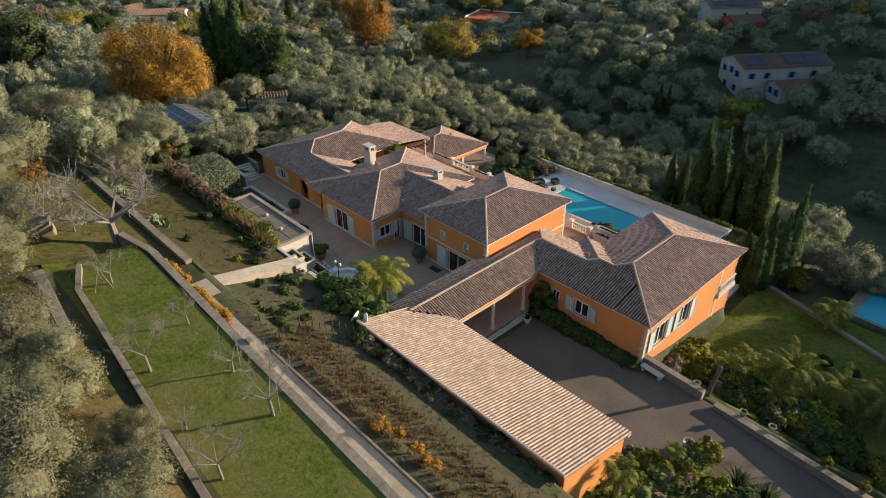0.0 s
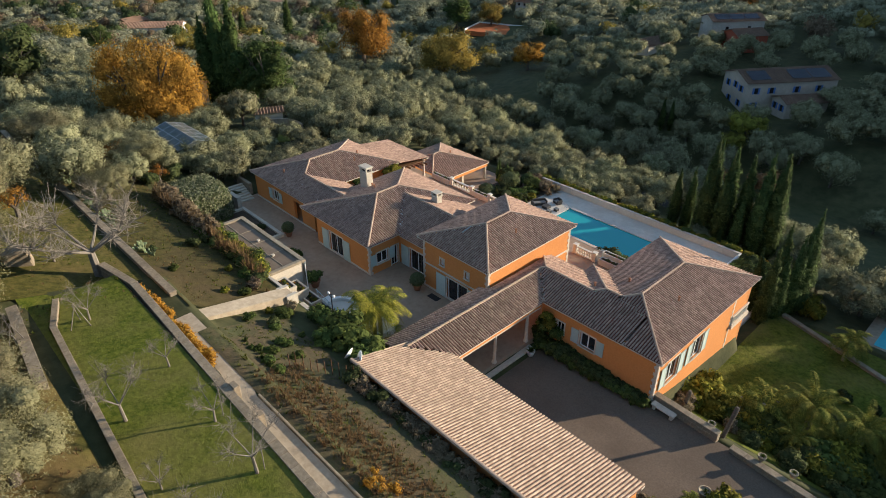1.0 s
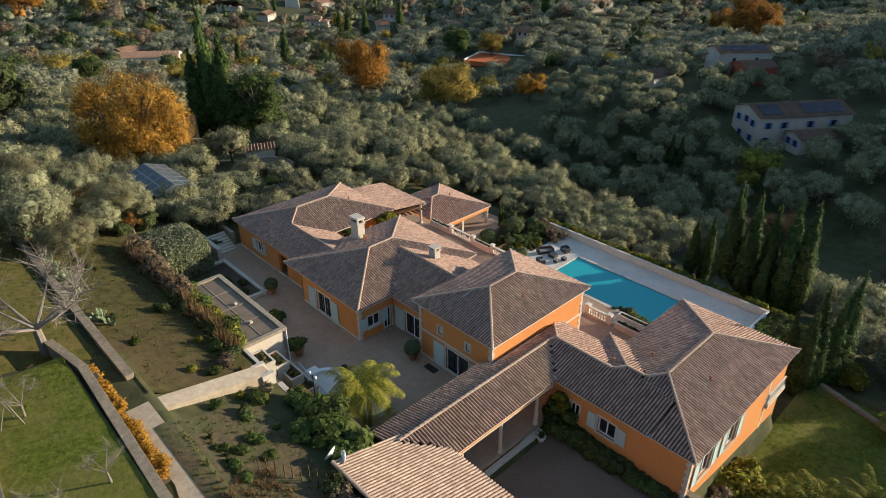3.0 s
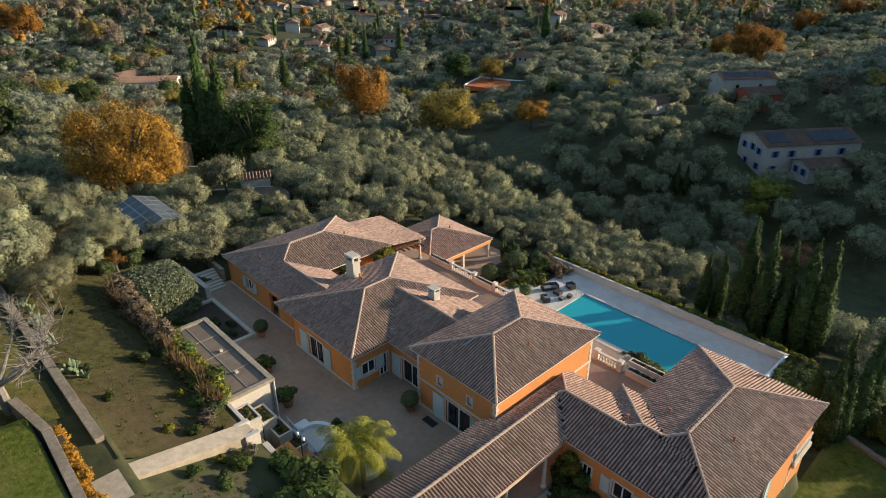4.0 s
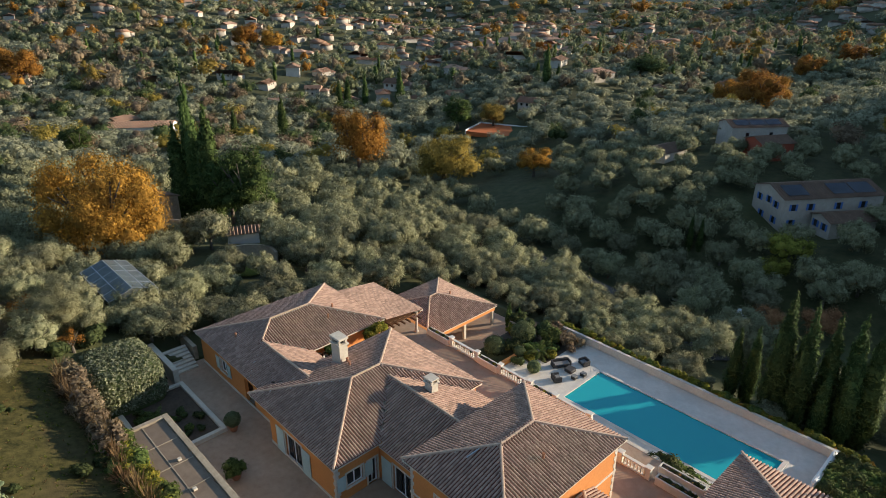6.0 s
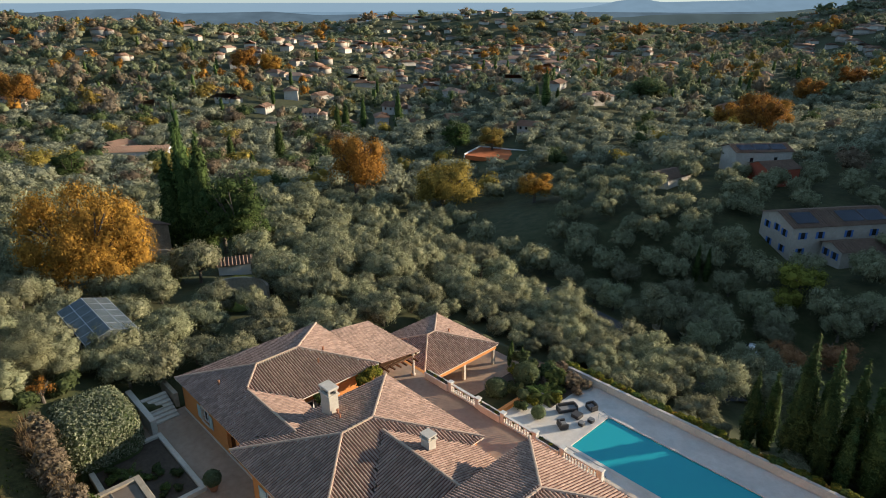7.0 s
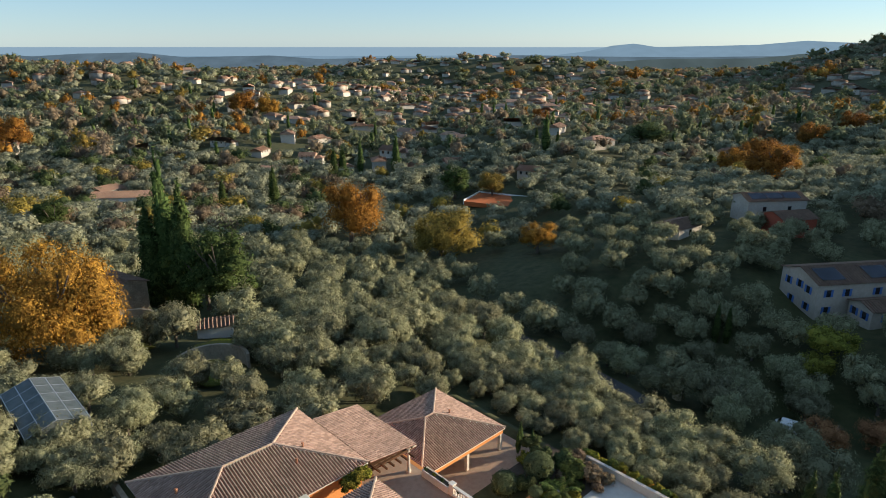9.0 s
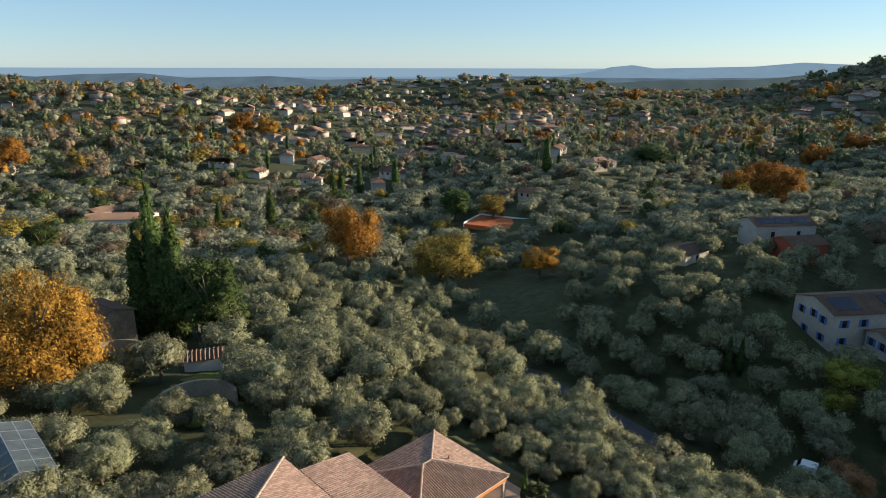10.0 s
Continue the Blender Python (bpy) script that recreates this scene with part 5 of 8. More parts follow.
def round_lobes(seed, R, H, base, n2, lobe=0.42, flat=0.8):
    """Lobes filling a broad, uneven crown of radius R from base to base + H."""
    rs = np.random.RandomState(seed)
    out = [(0, 0, base + H * 0.45, R * 0.62, R * 0.62, H * 0.40)]
    for i in range(n2):
        a = 2 * math.pi * (i + rs.uniform(-0.35, 0.35)) / n2 * 2.4
        q = rs.uniform(0.35, 1.0)
        rr = R * (1 - lobe * 0.85) * math.sqrt(q)
        hh = base + H * (0.25 + 0.55 * rs.uniform(0.0, 1.0) * (1.15 - 0.5 * q))
        s = R * lobe * rs.uniform(0.65, 1.15)
        out.append((rr * math.cos(a), rr * math.sin(a), hh, s, s * rs.uniform(0.85, 1.15), s * flat * rs.uniform(0.8, 1.1)))
    return out


def trunk_mesh(name, seed, h, r, spread, limbs=5, material=None, twigs=0, twig_len=1.0):
    """A tapered, leaning trunk that parts into limbs, and twigs where it is bare."""
    rs = np.random.RandomState(seed)
    bm = bmesh.new()
    p = Vector((0, 0, -0.4))
    q = Vector((rs.uniform(-0.15, 0.15), rs.uniform(-0.15, 0.15), h * 0.45))
    tube(bm, p, q, r * 1.25, r * 0.85, 7, True)
    for i in range(limbs):
        a = 2 * math.pi * (i + rs.uniform(-0.3, 0.3)) / limbs
        e = q + Vector((math.cos(a) * spread * rs.uniform(0.5, 0.8), math.sin(a) * spread * rs.uniform(0.5, 0.8), h * rs.uniform(0.22, 0.4)))
        tube(bm, q - Vector((0, 0, 0.1)), e, r * (0.45 if twigs else 0.6), r * (0.2 if twigs else 0.32), 6, True)
        for k in range(2 if not twigs else 3):
            f = e + Vector((math.cos(a + rs.uniform(-0.9, 0.9)) * spread * 0.4, math.sin(a + rs.uniform(-0.9, 0.9)) * spread * 0.4, h * rs.uniform(0.1, 0.28)))
            tube(bm, e, f, r * (0.18 if twigs else 0.3), r * (0.07 if twigs else 0.12), 5, True)
            for _ in range(twigs):
                s0 = e.lerp(f, rs.uniform(0.15, 1.0))
                g = s0 + Vector(rs.normal(size=3) * np.array([0.5, 0.5, 0.35])) * twig_len + Vector((0, 0, 0.35 * twig_len))
                tube(bm, s0, g, r * 0.12, r * 0.03, 4, False)
                for _ in range(2):
                    s1 = s0.lerp(g, rs.uniform(0.3, 0.9))
                    tube(bm, s1, s1 + Vector(rs.normal(size=3)) * 0.28 * twig_len + Vector((0, 0, 0.15 * twig_len)), r * 0.05, r * 0.02, 3, False)
    return from_bm(name, bm, material or M["bark"])


def tree_kind(name, label, category, crown_me, trunk_me, group=""):
    ob = thing(name, label, category, Matrix.Translation((0, 0, -900)), group)
    if trunk_me:
        part("trunk", trunk_me, None, ob)
    if crown_me:
        part("crown", crown_me, None, ob)
    return ob


def olive_kind(seed, R, H, leaves, size, lobes=24):
    return tree_kind("olive_tree", "grey-green olive tree on the grassy slope", "tree",
                     crown("crown", round_lobes(seed, R, H * 0.86, H * 0.12, lobes, 0.33, 0.9), leaves, size, 2.3, M["olive"], seed, core=0.6, shell=(0.7, 1.12), tilt=1.0, up=0.4, core_lobes=22),
                     trunk_mesh("trunk", seed, H * 0.55, 0.22, R * 0.6), "olive trees on the slopes")


def column_lobes(seed, R, H, n2=14):
    rs = np.random.RandomState(seed)
    out = []
    for i in range(n2):
        f = i / (n2 - 1)
        rad = R * (min(1.0, 0.62 + 1.6 * f) if f < 0.24 else 1.0 - 0.92 * ((f - 0.24) / 0.76) ** 1.5)
        out.append((rs.uniform(-0.12, 0.12) * R, rs.uniform(-0.12, 0.12) * R, 0.35 + f * (H - 0.7), rad * 0.95, rad * 0.95, H / n2 * 1.05))
    return out


def cypress_kind(seed, R, H, leaves, size, label="tall dark columnar cypress tree"):
    lob = column_lobes(seed, R, H)
    rs = np.random.RandomState(seed + 5)
    for i in range(12):
        a, f = rs.uniform(0, 6.28), rs.uniform(0.12, 0.8)
        rad = R * (1 - 0.7 * f)
        lob.append((math.cos(a) * rad * 0.75, math.sin(a) * rad * 0.75, f * H, rad * 0.36, rad * 0.36, H * 0.12))
    return tree_kind("cypress_tree", label, "tree", crown("crown", lob, leaves, size, 2.6, M["cypress"], seed, core=0.9, shell=(0.86, 1.3), tilt=0.55, up=0.5, core_lobes=22),
                     trunk_mesh("trunk", seed, 1.5, 0.16, 0.3, 3), "cypress trees")


def broad_kind(seed, name, label, R, H, leaves, size, mat, lobes=18, base=0.25, lobe=0.36, core=0.58):
    return tree_kind(name, label, "tree", crown("crown", round_lobes(seed, R, H * (1 - base), H * base, lobes, lobe, 0.9), leaves, size, 1.4, mat, seed, core=core, shell=(0.7, 1.16), tilt=1.0, core_lobes=20),
                     trunk_mesh("trunk", seed, H * 0.7, R * 0.05 + 0.12, R * 0.6, 6))


used = {}


def plant(kind, x, y, scale=1.0, z=None, turn=None, tall=1.0):
    """A tree of that kind at a place: the first use is the built one, later uses are copies."""
    s = random.uniform(0, 360) if turn is None else turn
    zz = (ground_z(x, y) if z is None else z) - 0.05
    m = pose(x, y, zz, 0, 0, s) @ Matrix.Diagonal((scale, scale, scale * tall, 1))
    if kind not in used:
        used[kind] = True
        kind.matrix_basis = m
        return kind
    ob = kind.copy()
    scene.collection.objects.link(ob)
    ob.matrix_basis = m
    for o in kind.children:
        c = o.copy()
        scene.collection.objects.link(c)
        c.parent = ob
    return ob



def flat_arrays(lobes, n2, size, aspect, seed, core=0.8, tilt=0.5, core_lobes=5):
    """Crown arrays for trees that are too far to pick apart, to be joined."""
    return crown_arrays(lobes, n2, size, aspect, seed, core=core * 0.85, shell=(0.76, 1.12), tilt=tilt, core_lobes=core_lobes)


def grove(name, label, protos, spots, material):
    """Far trees joined: spots are x, y, z, scale, height factor, turn, which."""
    vs, fs, ns, off = [], [], [], 0
    for x, y, z, s, tall, turn, w in spots:
        v, f, *nn = protos[w % len(protos)]
        c, sn = math.cos(turn), math.sin(turn)
        vs.append(np.stack([x + s * (v[:, 0] * c - v[:, 1] * sn), y + s * (v[:, 0] * sn + v[:, 1] * c), z + s * tall * v[:, 2]], -1))
        if nn:
            ns.append(np.stack([nn[0][:, 0] * c - nn[0][:, 1] * sn, nn[0][:, 0] * sn + nn[0][:, 1] * c, nn[0][:, 2]], -1))
        fs.append(f + off)
        off += len(v)
    ob = new(name, mesh_of(name, np.concatenate(vs), np.concatenate(fs), material, normals=np.concatenate(ns) if ns else None))
    return tagged(ob, label, "trees", "", "stuff")


random.seed(7)
olives = [olive_kind(20 + i, R, H, 6600, 0.055, 30) for i, (R, H) in enumerate(((3.7, 5.6), (3.3, 5.0), (4.2, 6.4), (3.0, 5.4), (3.9, 5.8), (4.0, 5.2)))]
olives_mid = [olive_kind(30 + i, R, H, 4200, 0.07, 26) for i, (R, H) in enumerate(((3.7, 5.6), (3.3, 5.0), (4.2, 6.4), (3.9, 5.8)))]
cyp_near = [cypress_kind(60 + i, R, H, 4200, 0.05) for i, (R, H) in enumerate(((0.95, 9.0), (1.12, 11.0), (0.78, 7.5)))]
cyp_far = [cypress_kind(70 + i, R, H, 2600, 0.10) for i, (R, H) in enumerate(((1.9, 14.0), (1.6, 11.0)))]
orange_big = broad_kind(80, "autumn_tree", "large plane tree in full orange autumn leaf", 9.0, 17.0, 27000, 0.088, M["autumn"], 40, 0.10, 0.27)
orange_mid = broad_kind(81, "autumn_tree", "broad tree in orange autumn leaf", 7.0, 13.0, 9000, 0.115, M["autumn"], 30, 0.12, 0.30)
yellow_mid = broad_kind(82, "autumn_tree", "broad tree in yellow-brown autumn leaf", 7.5, 11.0, 9000, 0.115, M["yellowgreen"], 26, 0.1, 0.32)
rust_mid = broad_kind(83, "autumn_tree", "tree with rusty brown autumn leaves", 5.0, 8.0, 2200, 0.16, M["rust"], 18, 0.15)
M["copper"] = leaf_mat("copper brown leaves", (0.22, 0.105, 0.05), (0.50, 0.26, 0.12), (0.35, 0.175, 0.082), obj_var=0.15)
M["topiary"] = leaf_mat("clipped grey green leaves", (0.09, 0.115, 0.05), (0.19, 0.22, 0.11), (0.14, 0.165, 0.078), obj_var=0.15)
copper_mid = broad_kind(87, "autumn_tree", "round tree with copper brown autumn leaves", 5.0, 8.0, 4200, 0.1, M["copper"], 22, 0.12)
lime_tree = broad_kind(88, "broadleaf_tree", "leafy yellow-green tree in the shaded hollow", 5.0, 7.0, 4200, 0.085, M["limetree"], 22, 0.1)
green_mid = broad_kind(84, "broadleaf_tree", "dark green evergreen tree", 4.5, 8.0, 2600, 0.13, M["evergreen"], 18, 0.1)
conifer = broad_kind(85, "conifer_tree", "dark spreading conifer beside the cypresses", 4.2, 15.0, 6000, 0.1, M["cypress"], 34, 0.04, 0.36)

# clearings: x, y, radius
CLEAR = [(13, 243, 15), (62, 136, 9), (70, 138, 10), (80, 140, 9), (67, 127, 5), (74, 168, 6), (74, 178, 6), (-37, 82, 5.5), (-53, 109, 9), (-27.8, 202, 9), (-2.5, 184, 9), (20.5, 178, 5), (14, 250, 5), (1.1, 258, 6), (97.4, 229, 8), (-48.5, 138, 7), (-38.6, 133.5, 5), (42, 101, 4.5),
         (-118, 250, 16), (-38, 120.5, 6.5), (-32, 108, 6.5), (-31.5, 101.5, 4.5), (-49.5, 124.5, 6), (-46, 117, 4.5), (-55, 129, 6), (45, 98, 5), (53, 100, 5), (56.5, 119, 5), (33, 80, 6), (49.5, 170, 5), (28, 101, 5), (-40, 96, 4), (127, 322, 14), (-35, 325, 14)]


def free(x, y):
    """Whether woodland may stand here: off the estate, the roads and the houses."""
    u, v = uv_of(x, y)
    if -39.5 < u < 62 and -33 < v < 36.5 or -41 < u < 14 and 36 < v < 51:
        return False
    if -70 < u < -40 and -33 < v < -6:
        return False
    if 62 <= u and v > -40 and v < 30:
        return False
    # the lane that runs down the dell
    if 100 < y < 150 and abs(x - (27 - (y - 100) * 0.52)) < 3.0:
        return False
    return all((x - cx) ** 2 + (y - cy) ** 2 >= r * r for cx, cy, r in CLEAR)


def in_dell(x, y):
    """The shaded hollow and the slope beyond it, where the olives stand apart."""
    return x > 4 and y > 86 or x > -8 and y > 140


random.seed(11)
spots, near_spots, next_spots = [], [], []
y = 52.0
while y < 330:
    step = 6.2 if y < 150 else 7.6
    x = -0.75 * y - 24
    while x < 0.75 * y + 16:
        px, py = x + random.uniform(-2.2, 2.2), y + random.uniform(-2.2, 2.2)
        x += step * random.uniform(0.85, 1.25) * (1.1 if in_dell(x, y) else 0.72 if 76 < y < 107 else 1.0)
        if not free(px, py) or random.random() < 0.05:
            continue
        # the open shaded lawns east of the cypresses
        if 44 < px < 80 and 62 < py < 106 and random.random() < 0.85:
            continue
        # the open meadow beyond the hollow
        if ((px - 14) / 9) ** 2 + ((py - 166) / 24) ** 2 < 1 or ((px - 30) / 10) ** 2 + ((py - 205) / 10) ** 2 < 1:
            continue
        near_spots.append((px, py))
    y += step * (0.62 if 76 < y < 107 else 0.9)
near_spots.sort(key=lambda p: p[0] ** 2 + (p[1] - 20) ** 2)
for i, (px, py) in enumerate(near_spots):
    size = random.uniform(0.74, 0.98) if in_dell(px, py) else random.uniform(0.52, 0.78) if 76 < py < 107 else random.uniform(0.8, 1.15)
    if i < 190:
        plant(random.choice(olives if size > 0.8 and math.hypot(px, py - 30) < 80 else olives_mid), px, py, size, tall=random.uniform(1.0, 1.3))
    elif i < 480:
        next_spots.append((px, py, ground_z(px, py) - 0.1, size, random.uniform(1.0, 1.25), random.uniform(0, 6.28), random.randrange(9)))
    else:
        spots.append((px, py, ground_z(px, py) - 0.1, size * 1.12, random.uniform(0.9, 1.15), random.uniform(0, 6.28), random.randrange(9)))
# the olive rows just below the pool wall and behind the villa, lower towards the wall
for v, s in ((37.0, 0.45), (39.6, 0.62), (43.4, 0.8), (47.8, 0.95)):
    u = -42.0
    while u < 13:
        c0 = hw(u + random.uniform(-0.7, 0.7), v + random.uniform(-0.7, 0.7))
        if all((c0.x - cx) ** 2 + (c0.y - cy) ** 2 >= (r + 1) ** 2 for cx, cy, r in CLEAR) and not (u > 2 and v < 45):
            plant(random.choice(olives), c0.x, c0.y, s * random.uniform(0.9, 1.1), tall=random.uniform(1.0, 1.15))
        u += random.uniform(3.4, 4.6) * (0.75 + 0.25 * s)
olive_far = [flat_arrays(round_lobes(140 + i, 4.0, 5.2, 0.5, 14, 0.36, 0.85), 520, 0.15, 1.8, 140 + i, 0.82, 0.4, 5) for i in range(4)]
brown_far = [flat_arrays(round_lobes(150 + i, 4.4, 7.0, 0.6, 12, 0.38, 0.95), 480, 0.15, 1.6, 150 + i, 0.72, 0.5, 4) for i in range(3)]
kinds = {"olive": [], "rust": [], "evergreen": [], "autumn": [], "yellowgreen": []}
for s in spots:
    r = random.random()
    wild = 0.30 if s[0] < -40 and s[1] > 190 else 0.07
    kinds["olive" if r < 1 - wild else "rust" if r < 1 - 0.6 * wild else "evergreen" if r < 1 - 0.2 * wild else "yellowgreen"].append(s)
olive_next = [crown_arrays(round_lobes(130 + i, 3.7, 5.0, 0.6, 26, 0.33, 0.9), 2200, 0.098, 2.2, 130 + i, core=0.6, shell=(0.7, 1.12), tilt=1.0, up=0.4, core_lobes=18) for i in range(5)]
grove("olive_grove", "grey-green olive trees spread over the shaded hollow", olive_next, next_spots, M["olive"])
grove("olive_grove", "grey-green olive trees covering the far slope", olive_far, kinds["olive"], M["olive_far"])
for k, lab in (("rust", "bare and rusty brown trees among the olives"), ("evergreen", "dark evergreen trees among the olives"), ("yellowgreen", "yellow-green trees among the olives")):
    grove("mixed_wood", lab, brown_far, kinds[k], M[k])
for kind, x, y, s, t in ((orange_mid, -27.8, 202, 1.3, 1.25), (yellow_mid, -2.5, 184, 1.3, 1.08), (orange_mid, 20.5, 178, 0.74, 0.88), (yellow_mid, 14, 250, 0.75, 1.2), (orange_mid, -10.5, 303, 0.55, 0.5), (yellow_mid, -61, 118, 0.5, 0.8)):
    plant(kind, x, y, s, tall=t)
plant(orange_big, -50.5, 106.5, 1.04, -9.6, tall=1.32)
for k, x, y, h, tl in ((cyp_far[0], -50.2, 139.4, 1.3, 1.53), (cyp_far[1], -53.0, 138.6, 1.5, 1.15), (cyp_far[1], -46.0, 137.2, 1.45, 1.45), (cyp_far[0], -48.0, 138.5, 1.2, 1.1), (conifer, -38.8, 133.5, 1.45, 0.98), (conifer, -42.6, 136.0, 1.2, 1.05),
                       (cyp_far[1], -77.6, 243, 1.2, 1.0), (cyp_far[1], -69.5, 240, 0.9, 0.75), (cyp_far[0], -64.7, 258.5, 1.25, 0.95), (cyp_far[1], -54.1, 322, 1.3, 0.95), (cyp_far[1], -50.6, 324, 1.3, 1.0), (cyp_far[0], -43, 330, 0.9, 1.25), (cyp_far[0], -25.3, 318, 1.3, 0.95),
                       (cyp_far[0], 41.4, 317, 1.2, 1.05), (cyp_far[1], 39.0, 330, 0.8, 1.1), (cyp_far[1], 46.7, 317, 0.8, 1.0), (conifer, 1.1, 258, 1.5, 0.75), (conifer, -106.5, 195, 1.3, 0.66), (green_mid, 92, 335, 2.3, 0.75), (green_mid, -88, 128, 1.6, 1.2), (conifer, -100, 150, 1.2, 0.9),
                       (cyp_far[1], 42.6, 127, 0.42, 1.5), (cyp_far[1], 44.2, 126.4, 0.4, 1.5)):
    plant(k, x, y, h, ground_z(x, y) - (1.6 if k is conifer else 0.2), tall=tl)
CYP1 = [(29.4, 76.7, 0.95), (31.2, 76.6, 0.82), (32.0, 73.5, 1.25), (33.4, 72.0, 1.1), (34.6, 73.6, 1.2), (35.1, 70.6, 1.0), (36.2, 72.4, 1.15), (37.0, 69.9, 1.0), (38.3, 72.2, 1.2), (38.8, 69.9, 1.25), (40.0, 71.4, 1.1), (33.0, 74.8, 1.2)]
CYP2 = [(30.9, 55.6, 0.85), (31.3, 53.6, 0.8), (32.7, 54.1, 0.95), (34.3, 55.0, 1.0), (35.4, 55.6, 1.05), (36.2, 56.6, 0.9), (37.3, 58.0, 0.95), (33.3, 56.2, 0.9)]
for i, (x, y, s) in enumerate(CYP1):
    plant(cyp_near[1 if s > 1.05 else i % 3], x, y, s)
for i, (x, y, s) in enumerate(CYP2):
    plant(cyp_near[i % 3], x, y, s)


# ---- the wide valley: woods, town and hills ----
M["far_wall"] = surf("cream house render", (0.46, 0.405, 0.335), (0.62, 0.56, 0.48), scale=2, rough=0.9, bump=0.05, per_object=0.22)
M["far_roof"] = surf("terracotta roof", (0.34, 0.195, 0.125), (0.49, 0.31, 0.215), scale=2, rough=0.9, bump=0.2, per_object=0.25)
# far leaves lightened in base colour to stand for the haze before them
M["far_green"] = leaf_mat("haze-paled distant green leaves", (0.105, 0.12, 0.062), (0.27, 0.285, 0.15), (0.185, 0.20, 0.104), obj_var=0.0, clump=0.13, grain=1.2)
M["far_rust"] = leaf_mat("haze-paled distant brown leaves", (0.20, 0.15, 0.092), (0.40, 0.30, 0.19), (0.285, 0.215, 0.135), obj_var=0.0, clump=0.13, grain=1.2)
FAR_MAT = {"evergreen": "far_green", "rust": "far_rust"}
far_protos = {
    "olive": [flat_arrays(round_lobes(160 + i, 4.5, 5.0, 0.2, 7, 0.45, 0.85), 90, 0.40, 1.3, 160 + i, 0.85, 0.4, 3) for i in range(3)],
    "tall": [flat_arrays(round_lobes(170 + i, 4.6, 8.5, 0.2, 8, 0.42, 1.1), 100, 0.42, 1.3, 170 + i, 0.8, 0.4, 3) for i in range(3)],
    "column": [flat_arrays(column_lobes(180 + i, 1.5, 12.0, 6), 60, 0.28, 1.8, 180 + i, 0.95, 0.3, 4) for i in range(2)],
}
random.seed(21)


def in_view(x, y, margin=25):
    return abs(x) < 0.72 * (y - 20) + margin


def house_parts(seed, glazed=True):
    """One far house: rendered body with a lower wing, hipped tile roofs, windows with dark glass."""
    rs = random.Random(seed)
    ob = thing("town_house", "cream rendered house with a terracotta tile roof", "house", Matrix.Translation((0, 0, -900)), "houses of the valley town")
    L, W, H = rs.uniform(9, 14), rs.uniform(7.5, 10), rs.choice((2.6, 2.9, 4.6))
    bm = bmesh.new()
    box(bm, -L / 2, L / 2, -W / 2, W / 2, -2.5, H)
    l2, w2, h2 = rs.uniform(4, 6), W * rs.uniform(0.6, 0.9), H * rs.uniform(0.5, 0.75)
    box(bm, L / 2 - 0.1, L / 2 + l2, -w2 / 2, w2 / 2, -2.5, h2)
    part("wall", bm, M["far_wall"], ob)
    for x0, x1, w, h in ((-L / 2, L / 2, W / 2, H), (L / 2 - 0.2, L / 2 + l2, w2 / 2, h2)):
        bm = bmesh.new()
        e, rise = 0.8, (w + 0.5) * 0.42
        hip = w if rs.random() < 0.5 else 0.0
        a = [bm.verts.new(p) for p in ((x0 - e, -w - e, h), (x1 + e, -w - e, h), (x1 + e, w + e, h), (x0 - e, w + e, h), (x0 - e + hip, 0, h + rise), (x1 + e - hip, 0, h + rise))]
        for f in ((0, 1, 5, 4), (2, 3, 4, 5), (1, 2, 5), (3, 0, 4), (3, 2, 1, 0)):
            bm.faces.new([a[i] for i in f])
        bmesh.ops.solidify(bm, geom=bm.faces[:], thickness=0.12)
        part("roof", bm, M["far_roof"], ob)
    win = None
    for side in (-1, 1) if glazed else ():
        for x in (-L * 0.3, 0.0, L * 0.3):
            for z in ((1.0,) if H < 4 else (1.0, 3.8)):
                if win is None:
                    bm = bmesh.new()
                    box(bm, -0.55, 0.55, -0.06, 0.06, 0, 1.35)
                    win = from_bm("window", bm, M["pane"])
                w = new("window", win)
                w.parent = ob
                w.matrix_basis = Matrix.Translation((x, side * (W / 2 + 0.0), z))
    return ob


houses = [house_parts(300 + i) for i in range(7)]
houses_far = [house_parts(310 + i, False) for i in range(7)]
town = []


def put_house(x, y, turn=None, s=0.72):
    town.append((x, y))
    kind = (houses if y < 390 else houses_far)[len(town) % 7]
    plant(kind, x, y, s, ground_z(x, y) + 1.0, random.uniform(-35, 35) + random.choice((0, 90)) if turn is None else turn)


for x, y in ((-128, 262), (-35, 335), (127, 322), (-18, 318), (-70, 340), (-82, 318), (-95, 345), (30, 275), (64, 318), (88, 300)):
    put_house(x, y)
tries = 0
while len(town) < 300 and tries < 20000:
    tries += 1
    y = 285 + 900 * random.random() ** 0.85
    x = random.uniform(-0.72, 0.72) * (y - 20)
    # densest in the middle of the valley, scattered on the hills, few among the olives to the east
    q = x / y
    dens = 0.95 if -0.33 < q < 0.22 and y > 320 else 0.4 if q <= -0.33 else 0.65 if y > 520 else 0.05
    if random.random() > dens or any((x - a) ** 2 + (y - b2) ** 2 < 13 ** 2 for a, b2 in town):
        continue
    put_house(x, y, s=random.uniform(0.68, 0.92))
far_town = {"distant_house_walls": ([], [], "far_wall", "pale walls of the distant town"), "distant_house_roofs": ([], [], "far_roof", "terracotta roofs of the distant town")}
